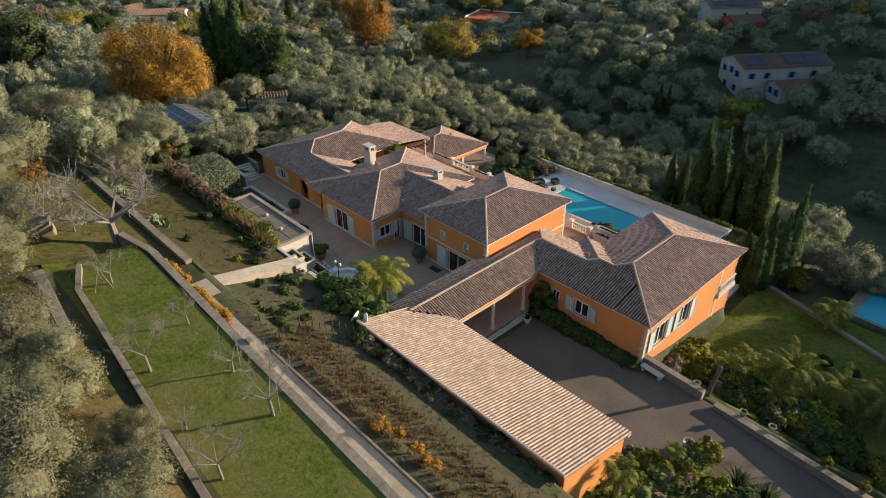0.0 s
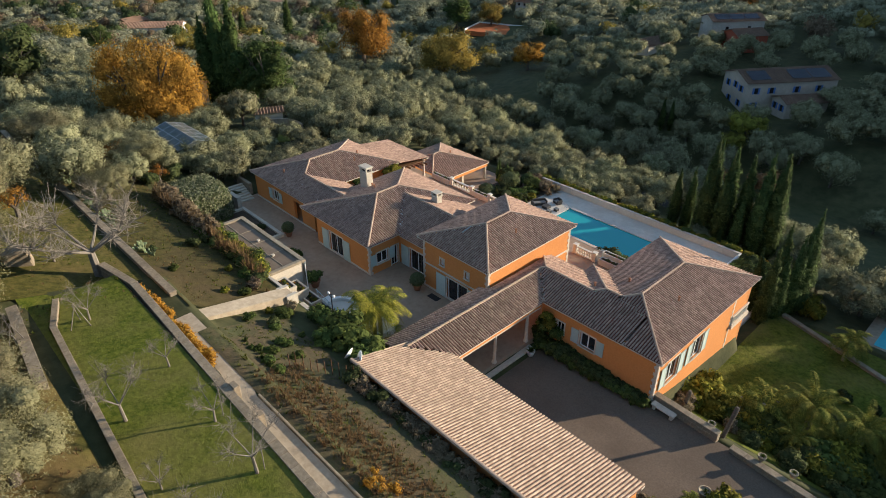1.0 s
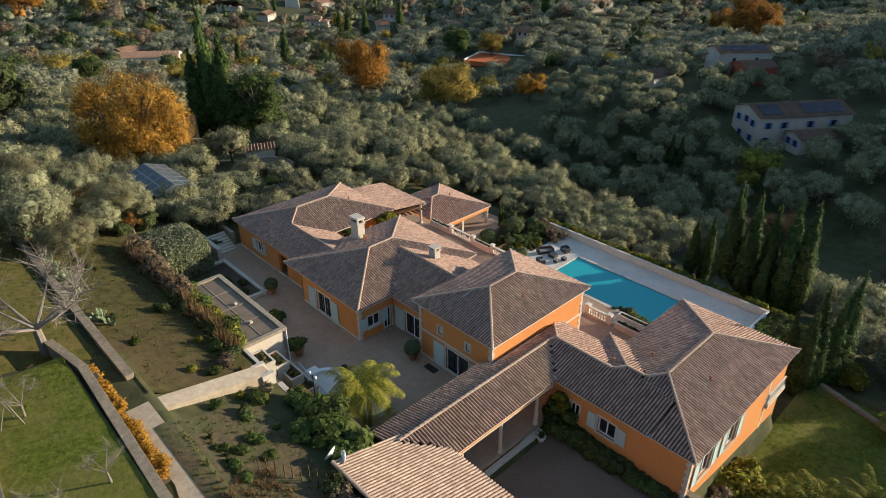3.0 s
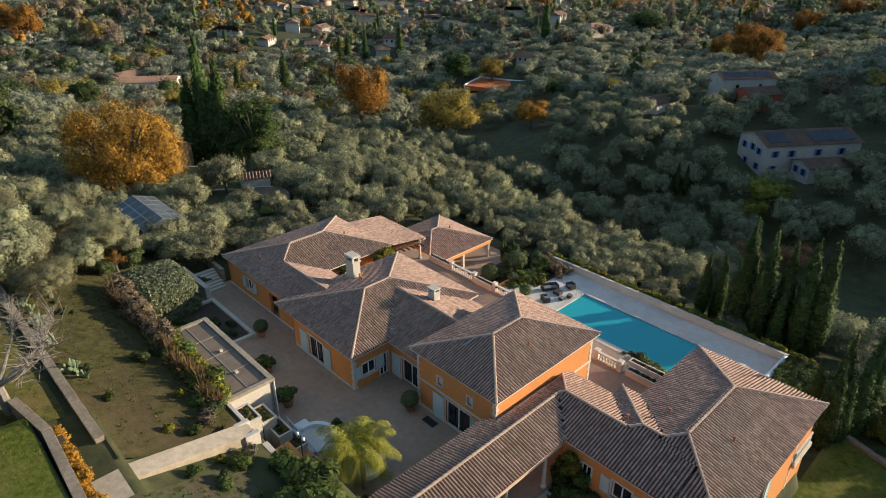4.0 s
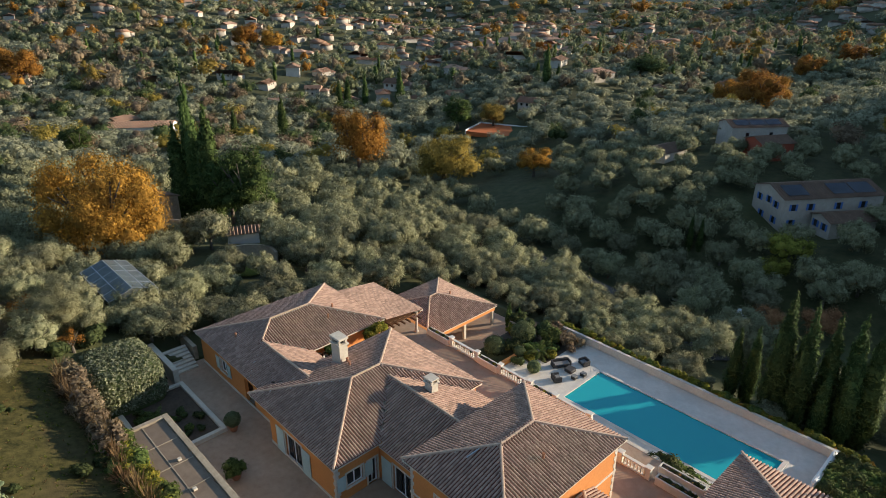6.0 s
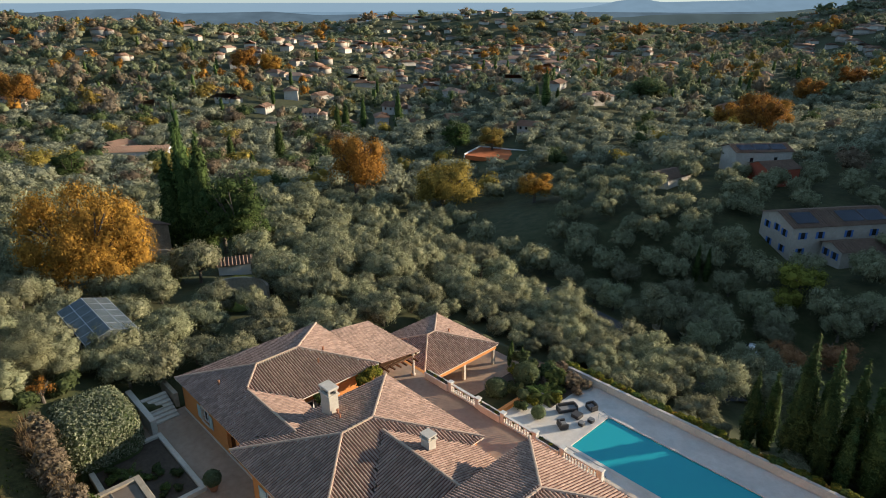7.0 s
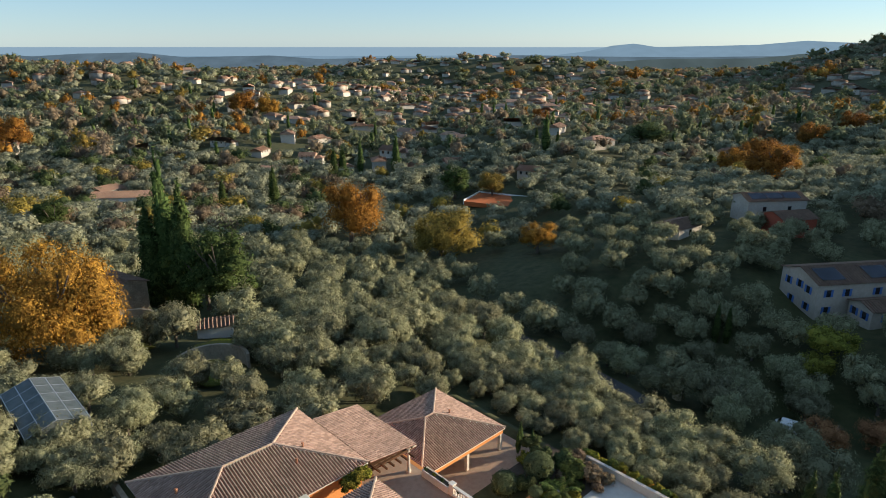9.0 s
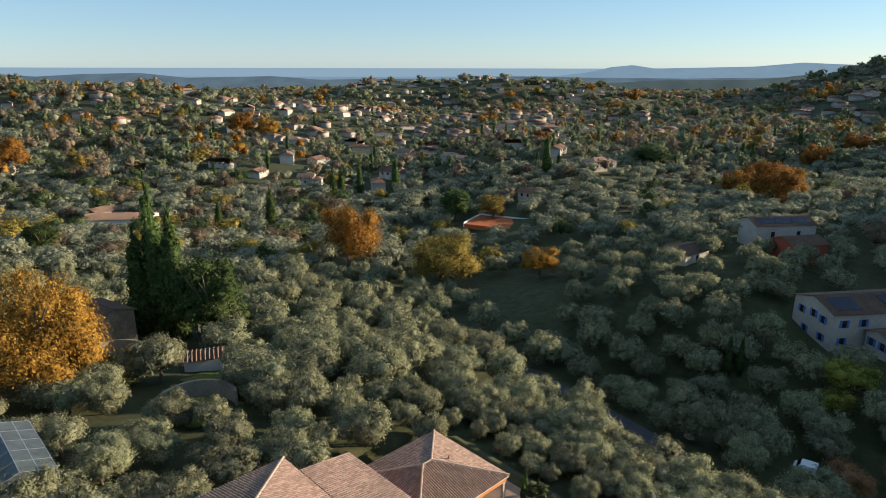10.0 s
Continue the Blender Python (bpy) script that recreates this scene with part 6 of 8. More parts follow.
for i in range(420):
    y = random.uniform(480, 1250)
    x = random.uniform(-0.62, 0.66) * y
    if not (-0.38 < x / y < 0.62 or random.random() < 0.4) or any((x - a) ** 2 + (y - b2) ** 2 < 13 ** 2 for a, b2 in town):
        continue
    town.append((x, y))
    kind, a = random.choice(houses_far), random.uniform(-0.6, 0.6) + random.choice((0, 1.57))
    k = random.uniform(0.7, 0.95)
    place_m = Matrix.Translation((x, y, ground_z(x, y) + 1.6)) @ Matrix.Rotation(a, 4, "Z") @ Matrix.Scale(k, 4)
    for o in kind.children:
        vs, fs, *_ = far_town["distant_house_walls" if o.name.startswith("wall") else "distant_house_roofs"]
        n0 = len(vs)
        vs += [tuple(place_m @ v.co) for v in o.data.vertices]
        for p in o.data.polygons:
            ids = [n0 + q for q in p.vertices]
            fs += [(ids[0], ids[q], ids[q + 1]) for q in range(1, len(ids) - 1)]
for nm, (vs, fs, mt, lab) in far_town.items():
    tagged(new(nm, mesh_of(nm, vs, fs, M[mt])), lab, "houses", "", "stuff")

groups = {"olive_far": [], "evergreen": [], "rust": [], "autumn": [], "yellowgreen": [], "cypress": []}
y = 325.0
while y < 2050:
    step = 8.2 * (1 + (y - 325) / 450)
    x = -0.72 * y - 20
    while x < 0.72 * y + 20:
        px, py = x + random.uniform(-0.45, 0.45) * step, y + random.uniform(-0.45, 0.45) * step
        x += step
        if any((px - a) ** 2 + (py - b2 + 8) ** 2 * 0.35 < 10.0 ** 2 for a, b2 in town):
            continue
        n0 = noise.noise((px / 90, py / 90, 3.1))
        r = random.random() + 0.35 * n0
        k = "olive_far" if r < 0.55 else "evergreen" if r < 0.78 else "rust" if r < 0.93 else "yellowgreen" if r < 0.98 else "autumn"
        if random.random() < 0.035:
            k = "cypress"
        spread = max(1.0, step / 11)
        s = (0.95 + 0.45 * random.random()) * spread
        if k == "cypress":
            s = min(s, 1.1)
        elif -0.34 < px / py < 0.25 and py < 700:
            s *= 0.8
        groups[k].append((px, py, ground_z(px, py) - 0.3, s, random.uniform(0.85, 1.2) / spread ** 0.6, random.uniform(0, 6.28), random.randrange(9)))
    y += step * 0.85
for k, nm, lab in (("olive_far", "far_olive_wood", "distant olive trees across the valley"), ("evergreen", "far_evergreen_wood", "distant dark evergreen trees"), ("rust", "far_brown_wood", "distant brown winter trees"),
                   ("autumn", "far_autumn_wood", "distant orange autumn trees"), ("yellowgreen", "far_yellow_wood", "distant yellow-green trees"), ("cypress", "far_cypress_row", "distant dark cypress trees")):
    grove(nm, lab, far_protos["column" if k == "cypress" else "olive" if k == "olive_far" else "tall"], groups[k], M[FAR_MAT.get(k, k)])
for x, y, s in ((97.4, 229, 1.2), (104, 236, 1.0), (116, 284, 1.0), (108, 278, 0.9), (166, 331, 1.1), (192, 345, 1.0), (-216, 342, 1.6), (-232, 352, 1.3), (-140, 464, 1.5), (-125, 470, 1.2), (49, 397, 0.8)):
    plant(orange_mid, x, y, s)

# backdrop of wooded ridges, the sea and far mountains, haze blue painted as glow
def ridge(name, label, y, base, tops, colour, span=1.0, mottle=0.16):
    """A far range with an uneven crest, faces towards and away; it glows in a painted haze colour."""
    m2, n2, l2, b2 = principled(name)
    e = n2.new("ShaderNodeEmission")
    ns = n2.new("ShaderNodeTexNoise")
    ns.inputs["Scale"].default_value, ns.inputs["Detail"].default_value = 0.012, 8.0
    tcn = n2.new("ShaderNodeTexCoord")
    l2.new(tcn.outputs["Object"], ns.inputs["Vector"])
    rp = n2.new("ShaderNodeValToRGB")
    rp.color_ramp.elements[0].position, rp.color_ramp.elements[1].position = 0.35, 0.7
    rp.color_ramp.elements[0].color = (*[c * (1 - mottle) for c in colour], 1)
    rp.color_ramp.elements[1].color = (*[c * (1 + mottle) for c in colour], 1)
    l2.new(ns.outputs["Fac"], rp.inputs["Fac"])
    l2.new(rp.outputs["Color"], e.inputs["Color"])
    e.inputs["Strength"].default_value = HAZE_GLOW
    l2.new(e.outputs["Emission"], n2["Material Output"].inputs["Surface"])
    n = 260
    xs = np.linspace(-1.0, 1.0, n) * y
    t = np.interp(xs / y, [a for a, _ in tops], [b0 for _, b0 in tops])
    t = t + np.array([noise.noise((x * 9 / y, y * 0.01, 0)) * 0.06 + noise.noise((x * 40 / y, y * 0.01, 5)) * 0.025 for x in xs]) * (t.max() - base) * span
    v = np.concatenate([np.stack([xs, np.full(n, y) + q, zz], -1) for q, zz in ((-0.12 * y, np.full(n, base)), (-0.04 * y, base + (t - base) * 0.6), (0.0, t), (0.03 * y, base + 0 * t))])
    ix = np.arange(4 * n).reshape(4, n)
    f = np.stack([ix[:-1, :-1], ix[:-1, 1:], ix[1:, 1:], ix[1:, :-1]], -1).reshape(-1, 4)
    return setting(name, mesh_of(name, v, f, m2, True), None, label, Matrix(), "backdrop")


ridge("backdrop_1", "wooded ridge beyond the town, glowing in painted haze", 1750, -100, [(-1, -34), (-0.66, -36), (-0.4, -42), (-0.2, -44), (0.0, -31), (0.15, -27), (0.28, -16), (0.44, -9), (0.54, 3), (0.7, 7), (1, 10)], (0.075, 0.105, 0.112), 0.5)
ridge("backdrop_2", "wooded hills glowing in painted haze blue", 2700, -110, [(-1, -16), (-0.69, -19), (-0.63, -30), (-0.56, -19), (-0.47, -14), (-0.4, -33), (-0.31, -28), (-0.27, -26), (-0.2, -39), (-0.14, -36), (0, -34), (0.08, -24), (0.2, -29), (0.34, -32), (0.7, -20), (1, -10)], (0.105, 0.155, 0.20), 0.12)
ridge("backdrop_3", "far mountains glowing in painted haze blue", 4100, -120, [(-1, -62), (-0.1, -60), (0.156, -53), (0.2, -32), (0.236, 0), (0.268, 12), (0.3, -8), (0.37, -2), (0.45, 5), (0.50, 22), (0.52, 29), (0.55, 23), (0.595, 16), (0.63, -3), (0.7, -20), (1, -30)], (0.19, 0.29, 0.385), 0.05, 0.05)
ridge("backdrop_4", "pale blue sea on the horizon, glowing in painted haze", 4400, -120, [(-1, -12), (1, -12)], (0.25, 0.365, 0.47), 0.0, 0.01)


# ---- garden plants ----
def shrub_kind(seed, name, label, mat, R, H, leaves, size, aspect=1.5, lobes=9, core=0.75, category="shrub", tilt=0.6):
    return tree_kind(name, label, category, crown("foliage", round_lobes(seed, R, H * 0.95, 0.0, lobes, 0.45, 0.9), leaves, size, aspect, M[mat], seed, core=core, tilt=tilt), None)


def spiky_arrays(seed, n2, R, H, width, droop):
    """Blades that rise from the base and bend outwards."""
    rs = np.random.RandomState(seed)
    vs, fs = [], []
    for i in range(n2):
        a, lean = rs.uniform(0, 6.28), rs.uniform(0.15, 1.0)
        l = rs.uniform(0.6, 1.0)
        c, s = math.cos(a), math.sin(a)
        k = len(vs)
        for f, w in ((0.0, 1.0), (0.5, 0.9), (1.0, 0.08)):
            r = R * lean * l * f
            z = H * l * (f * (1.1 - 0.4 * lean) - droop * f * f * lean)
            vs += [(r * c - s * width * w, r * s + c * width * w, z), (r * c + s * width * w, r * s - c * width * w, z)]
        fs += [(k, k + 1, k + 3, k + 2), (k + 2, k + 3, k + 5, k + 4)]
    return np.array(vs), np.array(fs)


def spiky_kind(seed, name, label, mat, n2, R, H, width, droop, category="plant"):
    v, f = spiky_arrays(seed, n2, R, H, width, droop)
    ob = thing(name, label, category, Matrix.Translation((0, 0, -900)))
    part("foliage", mesh_of("foliage", v, f, M[mat]), None, ob)
    return ob


def frond(bm, base, a, length, rise, droop, leaflet, pairs):
    """One feathered palm frond from base in direction a."""
    c, s = math.cos(a), math.sin(a)
    pts = []
    for i in range(pairs + 1):
        f = i / pairs
        r = length * (f - 0.12 * f * f)
        pts.append(Vector((base[0] + c * r, base[1] + s * r, base[2] + length * (rise * f - droop * f * f))))
    side = Vector((-s, c, 0))
    for i in range(pairs):
        p, q = pts[i], pts[i + 1]
        w = 0.035 * (1 - 0.7 * i / pairs)
        bm.faces.new([bm.verts.new(x) for x in (p - side * w, q - side * w, q + side * w, p + side * w)])
        f = (i + 0.5) / pairs
        ll = leaflet * (0.35 + 1.3 * f - 1.35 * f * f) * 1.6
        d = (q - p).normalized()
        for sg in (-1, 1):
            tip = p + side * sg * ll * 0.8 + d * ll * 0.5 + Vector((0, 0, -ll * 0.35))
            mid = p.lerp(tip, 0.5) + Vector((0, 0, ll * 0.1))
            e = d * (0.62 * length / pairs / 2.2)
            bm.faces.new([bm.verts.new(x) for x in (p - e, p + e, mid + e, mid - e)])
            bm.faces.new([bm.verts.new(x) for x in (mid - e, mid + e, tip + e * 0.2, tip - e * 0.2)])


def palm_kind(seed, name, label, height, fronds, length, rise, droop, leaflet, mat="palm", trunk_r=0.14, pairs=20, lean=0.0):
    rs = random.Random(seed)
    ob = thing(name, label, "palm tree", Matrix.Translation((0, 0, -900)))
    bm = bmesh.new()
    prof = [(trunk_r * 1.25, -0.3)]
    z = 0.0
    while z < height:
        prof += [(trunk_r * (1.06 - 0.15 * z / max(height, 0.1)), z), (trunk_r * (0.95 - 0.15 * z / max(height, 0.1)), z + 0.1)]
        z += 0.16
    lathe(bm, prof, 10)
    part("trunk", bm, M["palebark"], ob, "ringed palm trunk")
    for i in range(fronds):
        bm = bmesh.new()
        k = i / fronds
        frond(bm, (0, 0, height), 2.4 * i + rs.uniform(-0.2, 0.2), length * rs.uniform(0.85, 1.1), rise * (1.35 - 1.2 * k) + rs.uniform(-0.08, 0.08), droop * (0.75 + 0.5 * k), leaflet, pairs)
        part("frond", bm, M[mat], ob)
    return ob


random.seed(31)
bush_green = [shrub_kind(200 + i, "shrub", "dense green garden shrub", "shrub", 1.0, 1.3, 620, 0.066) for i in range(2)]
bush_dark = shrub_kind(205, "shrub", "dark evergreen garden shrub", "evergreen", 1.0, 1.3, 560, 0.07)
bush_lime = shrub_kind(206, "shrub", "leafy yellow-green garden shrub", "limeshrub", 1.0, 1.3, 600, 0.066)
bush_rust = shrub_kind(207, "shrub", "rusty brown winter shrub", "rust", 1.0, 1.2, 420, 0.075, core=0.45)
bush_orange = shrub_kind(208, "autumn_shrub", "low shrub with orange autumn leaves", "orangebush", 0.6, 0.8, 260, 0.042, core=0.35)
ball = tree_kind("topiary_ball", "clipped round topiary ball", "topiary", crown("foliage", [(0, 0, 0.8, 0.85, 0.85, 0.8)], 1500, 0.05, 1.4, M["topiary"], 209, core=0.96, shell=(0.96, 1.03), tilt=0.4), None)
egg = tree_kind("topiary_egg", "large clipped egg-shaped topiary", "topiary", crown("foliage", [(0, 0, 1.15, 1.25, 1.25, 1.2)], 2200, 0.06, 1.4, M["topiary"], 210, core=0.97, shell=(0.97, 1.02), tilt=0.35), None)
dry = [spiky_kind(220 + i, "dry_plant", "clump of dry brown stems", "drygrass", 60, 0.6, 1.0, 0.018, 0.35) for i in range(2)]
grass_tuft = spiky_kind(223, "grass_tuft", "tuft of green grass", "grassblade", 46, 0.35, 0.45, 0.012, 0.4)
yucca = spiky_kind(224, "yucca", "spiky dark green yucca plant", "evergreen", 110, 1.15, 1.35, 0.05, 0.5)
agave = spiky_kind(225, "succulent", "pale green prickly succulent", "shrub", 40, 0.6, 0.75, 0.07, 0.3)
queen = palm_kind(230, "palm_tree", "feathery queen palm on the terrace in sunlit golden green", 3.7, 22, 2.5, 0.8, 1.12, 0.6, mat="palm_sunlit", trunk_r=0.16, pairs=34)
phoenix = palm_kind(231, "palm_tree", "broad green date palm among shrubs", 2.7, 44, 2.5, 0.95, 1.12, 0.40, trunk_r=0.26, pairs=38)
cycad = palm_kind(232, "cycad", "low spreading green cycad", 0.5, 22, 1.5, 0.8, 0.75, 0.3, mat="shrub", trunk_r=0.2, pairs=14)
fan = palm_kind(233, "palm_tree", "small grey-green garden palm", 1.3, 18, 1.5, 0.9, 0.9, 0.42, mat="palm", trunk_r=0.16, pairs=14)


golden_palm = palm_kind(234, "palm_tree", "feathery golden-green palm above the lower lawn wall", 2.3, 26, 2.0, 0.8, 1.15, 0.45, mat="palm", trunk_r=0.16, pairs=30)
tall_fan = palm_kind(235, "palm_tree", "slim palm with a bushy green head beside the carport", 3.3, 34, 0.95, 0.95, 1.0, 0.3, mat="palm", trunk_r=0.17, pairs=12)


def alias(kind, name, label, category):
    """The same foliage as a thing of another name."""
    ob = thing(name, label, category, Matrix.Translation((0, 0, -900)))
    part("foliage", kind.children[0].data, None, ob)
    return ob


clump = [alias(k, "flower_clump", "clump of yellow-green flowering plants along the pool wall", "flowers") for k in (bush_lime, bush_green[0])]
climber = [alias(k, "climbing_plant", "dark green climbing plant on the villa wall", "climber") for k in (bush_dark, bush_green[1])]
hedge_plant = [alias(k, "hedge_plant", "dense dark hedge plant at the end of the deck", "hedge") for k in (bush_dark, bush_green[0])]
brown_hedge = [alias(k, "hedge_plant", "brown winter hedge plant behind the carport roof", "hedge") for k in (bush_rust, bush_dark)]


def at_uv(kind, u, v, s=1.0, z=None, tall=1.0, turn=None):
    c0 = hw(u, v)
    return plant(kind, c0.x, c0.y, s, z, turn, tall)


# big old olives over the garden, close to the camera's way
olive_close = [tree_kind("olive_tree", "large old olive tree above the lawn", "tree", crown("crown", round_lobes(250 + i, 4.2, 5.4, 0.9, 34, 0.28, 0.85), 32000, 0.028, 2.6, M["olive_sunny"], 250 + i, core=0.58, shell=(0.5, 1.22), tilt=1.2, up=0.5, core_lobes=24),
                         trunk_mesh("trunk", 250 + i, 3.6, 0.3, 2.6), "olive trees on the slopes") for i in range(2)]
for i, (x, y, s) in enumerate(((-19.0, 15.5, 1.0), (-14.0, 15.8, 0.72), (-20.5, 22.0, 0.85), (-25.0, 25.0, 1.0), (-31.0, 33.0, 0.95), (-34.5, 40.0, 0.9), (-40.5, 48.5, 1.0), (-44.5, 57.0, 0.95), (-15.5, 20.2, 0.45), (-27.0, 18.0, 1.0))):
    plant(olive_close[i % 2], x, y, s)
for x, y, s in ((-41.5, 67.5, 0.8), (-46, 71.5, 0.95), (-51, 77, 1.0), (-57, 84, 1.0), (-62, 90, 1.0), (-52, 66, 1.0), (-59, 75, 1.0), (-36.0, 67.5, 0.55), (-49, 84, 0.8), (-44, 78, 0.75), (-66, 82, 1.1), (-72, 92, 1.1), (-56, 58, 1.0), (-64, 68, 1.0), (-48, 50, 1.0), (-54, 43, 1.1), (-45, 38, 1.1), (-42.5, 80.5, 0.75), (-32.5, 79.0, 0.7), (-36.5, 75.5, 0.72), (-33.2, 76.0, 0.62), (-30.8, 79.6, 0.6), (-38.8, 77.6, 0.7), (-34.6, 73.0, 0.6), (-31.0, 86.0, 0.7), (-40.5, 89.0, 0.8), (-29.5, 74.5, 0.62)):
    plant(random.choice(olives), x, y, s, tall=1.1)

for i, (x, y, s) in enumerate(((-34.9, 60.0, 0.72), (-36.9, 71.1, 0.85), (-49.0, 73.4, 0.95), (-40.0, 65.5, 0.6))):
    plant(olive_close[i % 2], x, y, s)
# bare fruit trees and saplings on the lawn
def bare_kind(seed, label, h, r, spread, twigs, limbs=5, mat="palebark", tl=0.9):
    ob = thing("bare_tree", label, "tree", Matrix.Translation((0, 0, -900)), "bare garden trees")
    part("trunk", trunk_mesh("trunk", seed, h, r, spread, limbs, M[mat], twigs, tl), None, ob)
    return ob


fig = bare_kind(260, "spreading leafless fig tree with pale branches", 4.2, 0.24, 3.2, 13, 8, tl=1.4)
sapling = [bare_kind(261 + i, "small leafless fruit tree on the lawn", 2.6, 0.075, 1.2, 11, 5, tl=0.7) for i in range(3)]
plant(fig, -27.4, 43.4, 1.28)
plant(sapling[0], -24.3, 36.2, 0.9)
for i, (x, y, s) in enumerate(((-27.2, 33.0, 0.8), (-17.7, 27.1, 1.25), (-12.7, 27.1, 0.85), (-9.4, 23.7, 1.25), (-17.0, 31.6, 0.8), (-10.9, 19.4, 1.1), (-13.9, 22.6, 0.6), (-31.4, 44.4, 1.2))):
    plant(sapling[i % 3], x, y, s)
for x, y in ((-24.6, 35.6), (-27.2, 33.0)):
    ts = thing("tree_stakes", "three pale wooden stakes propping a young tree", "stakes", pose(x, y, ground_z(x, y) + 0.03, 0, 0, x * 40))
    for a in (0.4, 2.5, 4.6):
        bm = bmesh.new()
        tube(bm, (0.75 * math.cos(a), 0.75 * math.sin(a), -0.15), (0.07 * math.cos(a + 2), 0.07 * math.sin(a + 2), 1.75), 0.035, 0.03, 6)
        part("stake", bm, M["palebark"], ts)
for x, y in ((-12.4, 27.6), (-9.1, 23.9)):
    bm = bmesh.new()
    tube(bm, (0, 0, -0.2), (0.05, 0.02, 2.1), 0.03, 0.025, 6)
    tagged(new("tree_stake", from_bm("tree_stake", bm, M["palebark"])), "thin pale wooden stake beside a young tree", "stake").matrix_basis = pose(x, y, ground_z(x, y))
rust_small = broad_kind(265, "autumn_tree", "small tree with sparse rust-red leaves", 1.6, 3.2, 750, 0.05, M["autumn"], 10, 0.3, core=0.25)
plant(rust_small, -38.7, 51.9, 1.0)
plant(rust_small, -39.5, 71.5, 1.1)
plant(rust_small, -33.5, 68.6, 0.75)
M["cactus"] = surf("pale cactus pad", (0.12, 0.16, 0.075), (0.21, 0.25, 0.135), scale=6, rough=0.6, bump=0.2, per_object=0.2)


def pear_kind(seed):
    """A prickly pear: oval pads growing from one another."""
    rs = random.Random(seed)
    ob = thing("prickly_pear", "pale green prickly pear cactus along the garden wall", "cactus", Matrix.Translation((0, 0, -900)), "prickly pears along the wall")
    bm = bmesh.new()
    bmesh.ops.create_uvsphere(bm, u_segments=8, v_segments=5, radius=1.0)
    bmesh.ops.transform(bm, matrix=Matrix.Translation((0, 0, 0.24)) @ Matrix.Diagonal((0.19, 0.045, 0.27, 1)), verts=bm.verts)
    pad = from_bm("pad", bm, M["cactus"], True)
    tips = [Matrix.Translation((rs.uniform(-0.4, 0.4), rs.uniform(-0.3, 0.3), -0.05)) @ Matrix.Rotation(rs.uniform(0, 3), 4, "Z") for _ in range(4)]
    for level in range(3):
        grown = []
        for m0 in tips:
            p = new("pad", pad)
            p.parent = ob
            p.matrix_basis = m0 @ Matrix.Scale(1.1 - 0.12 * level, 4)
            for sg in (-1, 1):
                if rs.random() < 0.75 - 0.2 * level:
                    grown.append(m0 @ Matrix.Translation((0.1 * sg, 0, 0.42)) @ Matrix.Rotation(0.5 * sg + rs.uniform(-0.2, 0.2), 4, "Y") @ Matrix.Rotation(rs.uniform(-0.8, 0.8), 4, "Z"))
        tips = grown
    return ob


pear = [pear_kind(290), pear_kind(291)]
for u, v in ((-49.7, -20.4), (-47.2, -20.6), (-45.0, -20.6), (-41.6, -20.5), (-39.4, -20.6), (-38.2, -20.3), (-36.8, -20.5), (-34.8, -20.4), (-33.2, -20.3), (-30.6, -20.4), (-29.4, -20.1), (-27.5, -20.2), (-23.2, -20.0), (-22.3, -20.3), (-21.4, -19.8)):
    at_uv(pear[int(-u) % 2], u, v, random.uniform(0.6, 0.95))
# squared block standing for the stone end of a terrace wall
bm = bmesh.new()
box(bm, -0.9, 0.9, -0.6, 0.6, -0.3, 1.5, 0.1)
rock = new("boulder", from_bm("boulder", bm, M["wallstone"]))
rock.matrix_basis = pose(-33.2, 43.2, ground_z(-33.2, 43.2), 8, -6, 30)
tagged(rock, "squared stone end of an old terrace wall", "boulder")
# orange shrubs along the wall
for i in range(34):
    u = -15.5 + 12.5 * i / 33
    at_uv(bush_orange, u + random.uniform(-0.15, 0.15), -23.1 + random.uniform(-0.25, 0.25), random.uniform(0.7, 1.15), 7.0 if u > -13 else None)
solid("flower_bed", -14.5, -3.0, -23.6, -22.78, PATHZ - 0.2, 7.0, M["soil"], "raised bed of orange shrubs", 0.05)
for i in range(10):
    at_uv(bush_orange, 11.5 + random.uniform(-1.5, 4), -20.6 + random.uniform(-0.5, 0.6), random.uniform(0.5, 0.9))
# dry rows and weeds of the vegetable garden, too many to count
def strewn(name, label, mat, n2, seed, where, R, H, width, droop, blades=26, scale=(0.6, 1.2)):
    rs = random.Random(seed)
    protos = [spiky_arrays(seed + k, blades, R, H, width, droop) for k in range(3)]
    spots2 = []
    for _ in range(n2):
        u, v = where(rs)
        c1 = hw(u, v)
        spots2.append((c1.x, c1.y, ground_z(c1.x, c1.y) + 0.02, rs.uniform(*scale), rs.uniform(0.8, 1.3), rs.uniform(0, 6.28), rs.randrange(3)))
    ob = grove(name, label, protos, spots2, M[mat])
    ob["category"] = "plants"


strewn("dry_stems", "rows of dry brown stems in the vegetable garden", "drygrass", 1500, 700, lambda r: (r.uniform(-1.0, 24), r.choice((-20.9, -20.1, -19.2, -18.3)) + r.gauss(0, 0.3)), 0.42, 0.5, 0.012, 0.35, 14)
strewn("garden_weeds", "green weeds over the vegetable garden", "grassblade", 1300, 705, lambda r: (r.uniform(-7.5, 24), r.uniform(-21.6, -15.4)), 0.3, 0.22, 0.014, 0.5, 12)
strewn("rough_tufts", "tufts of dry grass on the terraces", "drygrass", 650, 715, lambda r: (r.uniform(-58, -12), r.choice((r.uniform(-20.8, -13.6), r.uniform(-33, -22.2)))), 0.3, 0.28, 0.016, 0.5, 12)
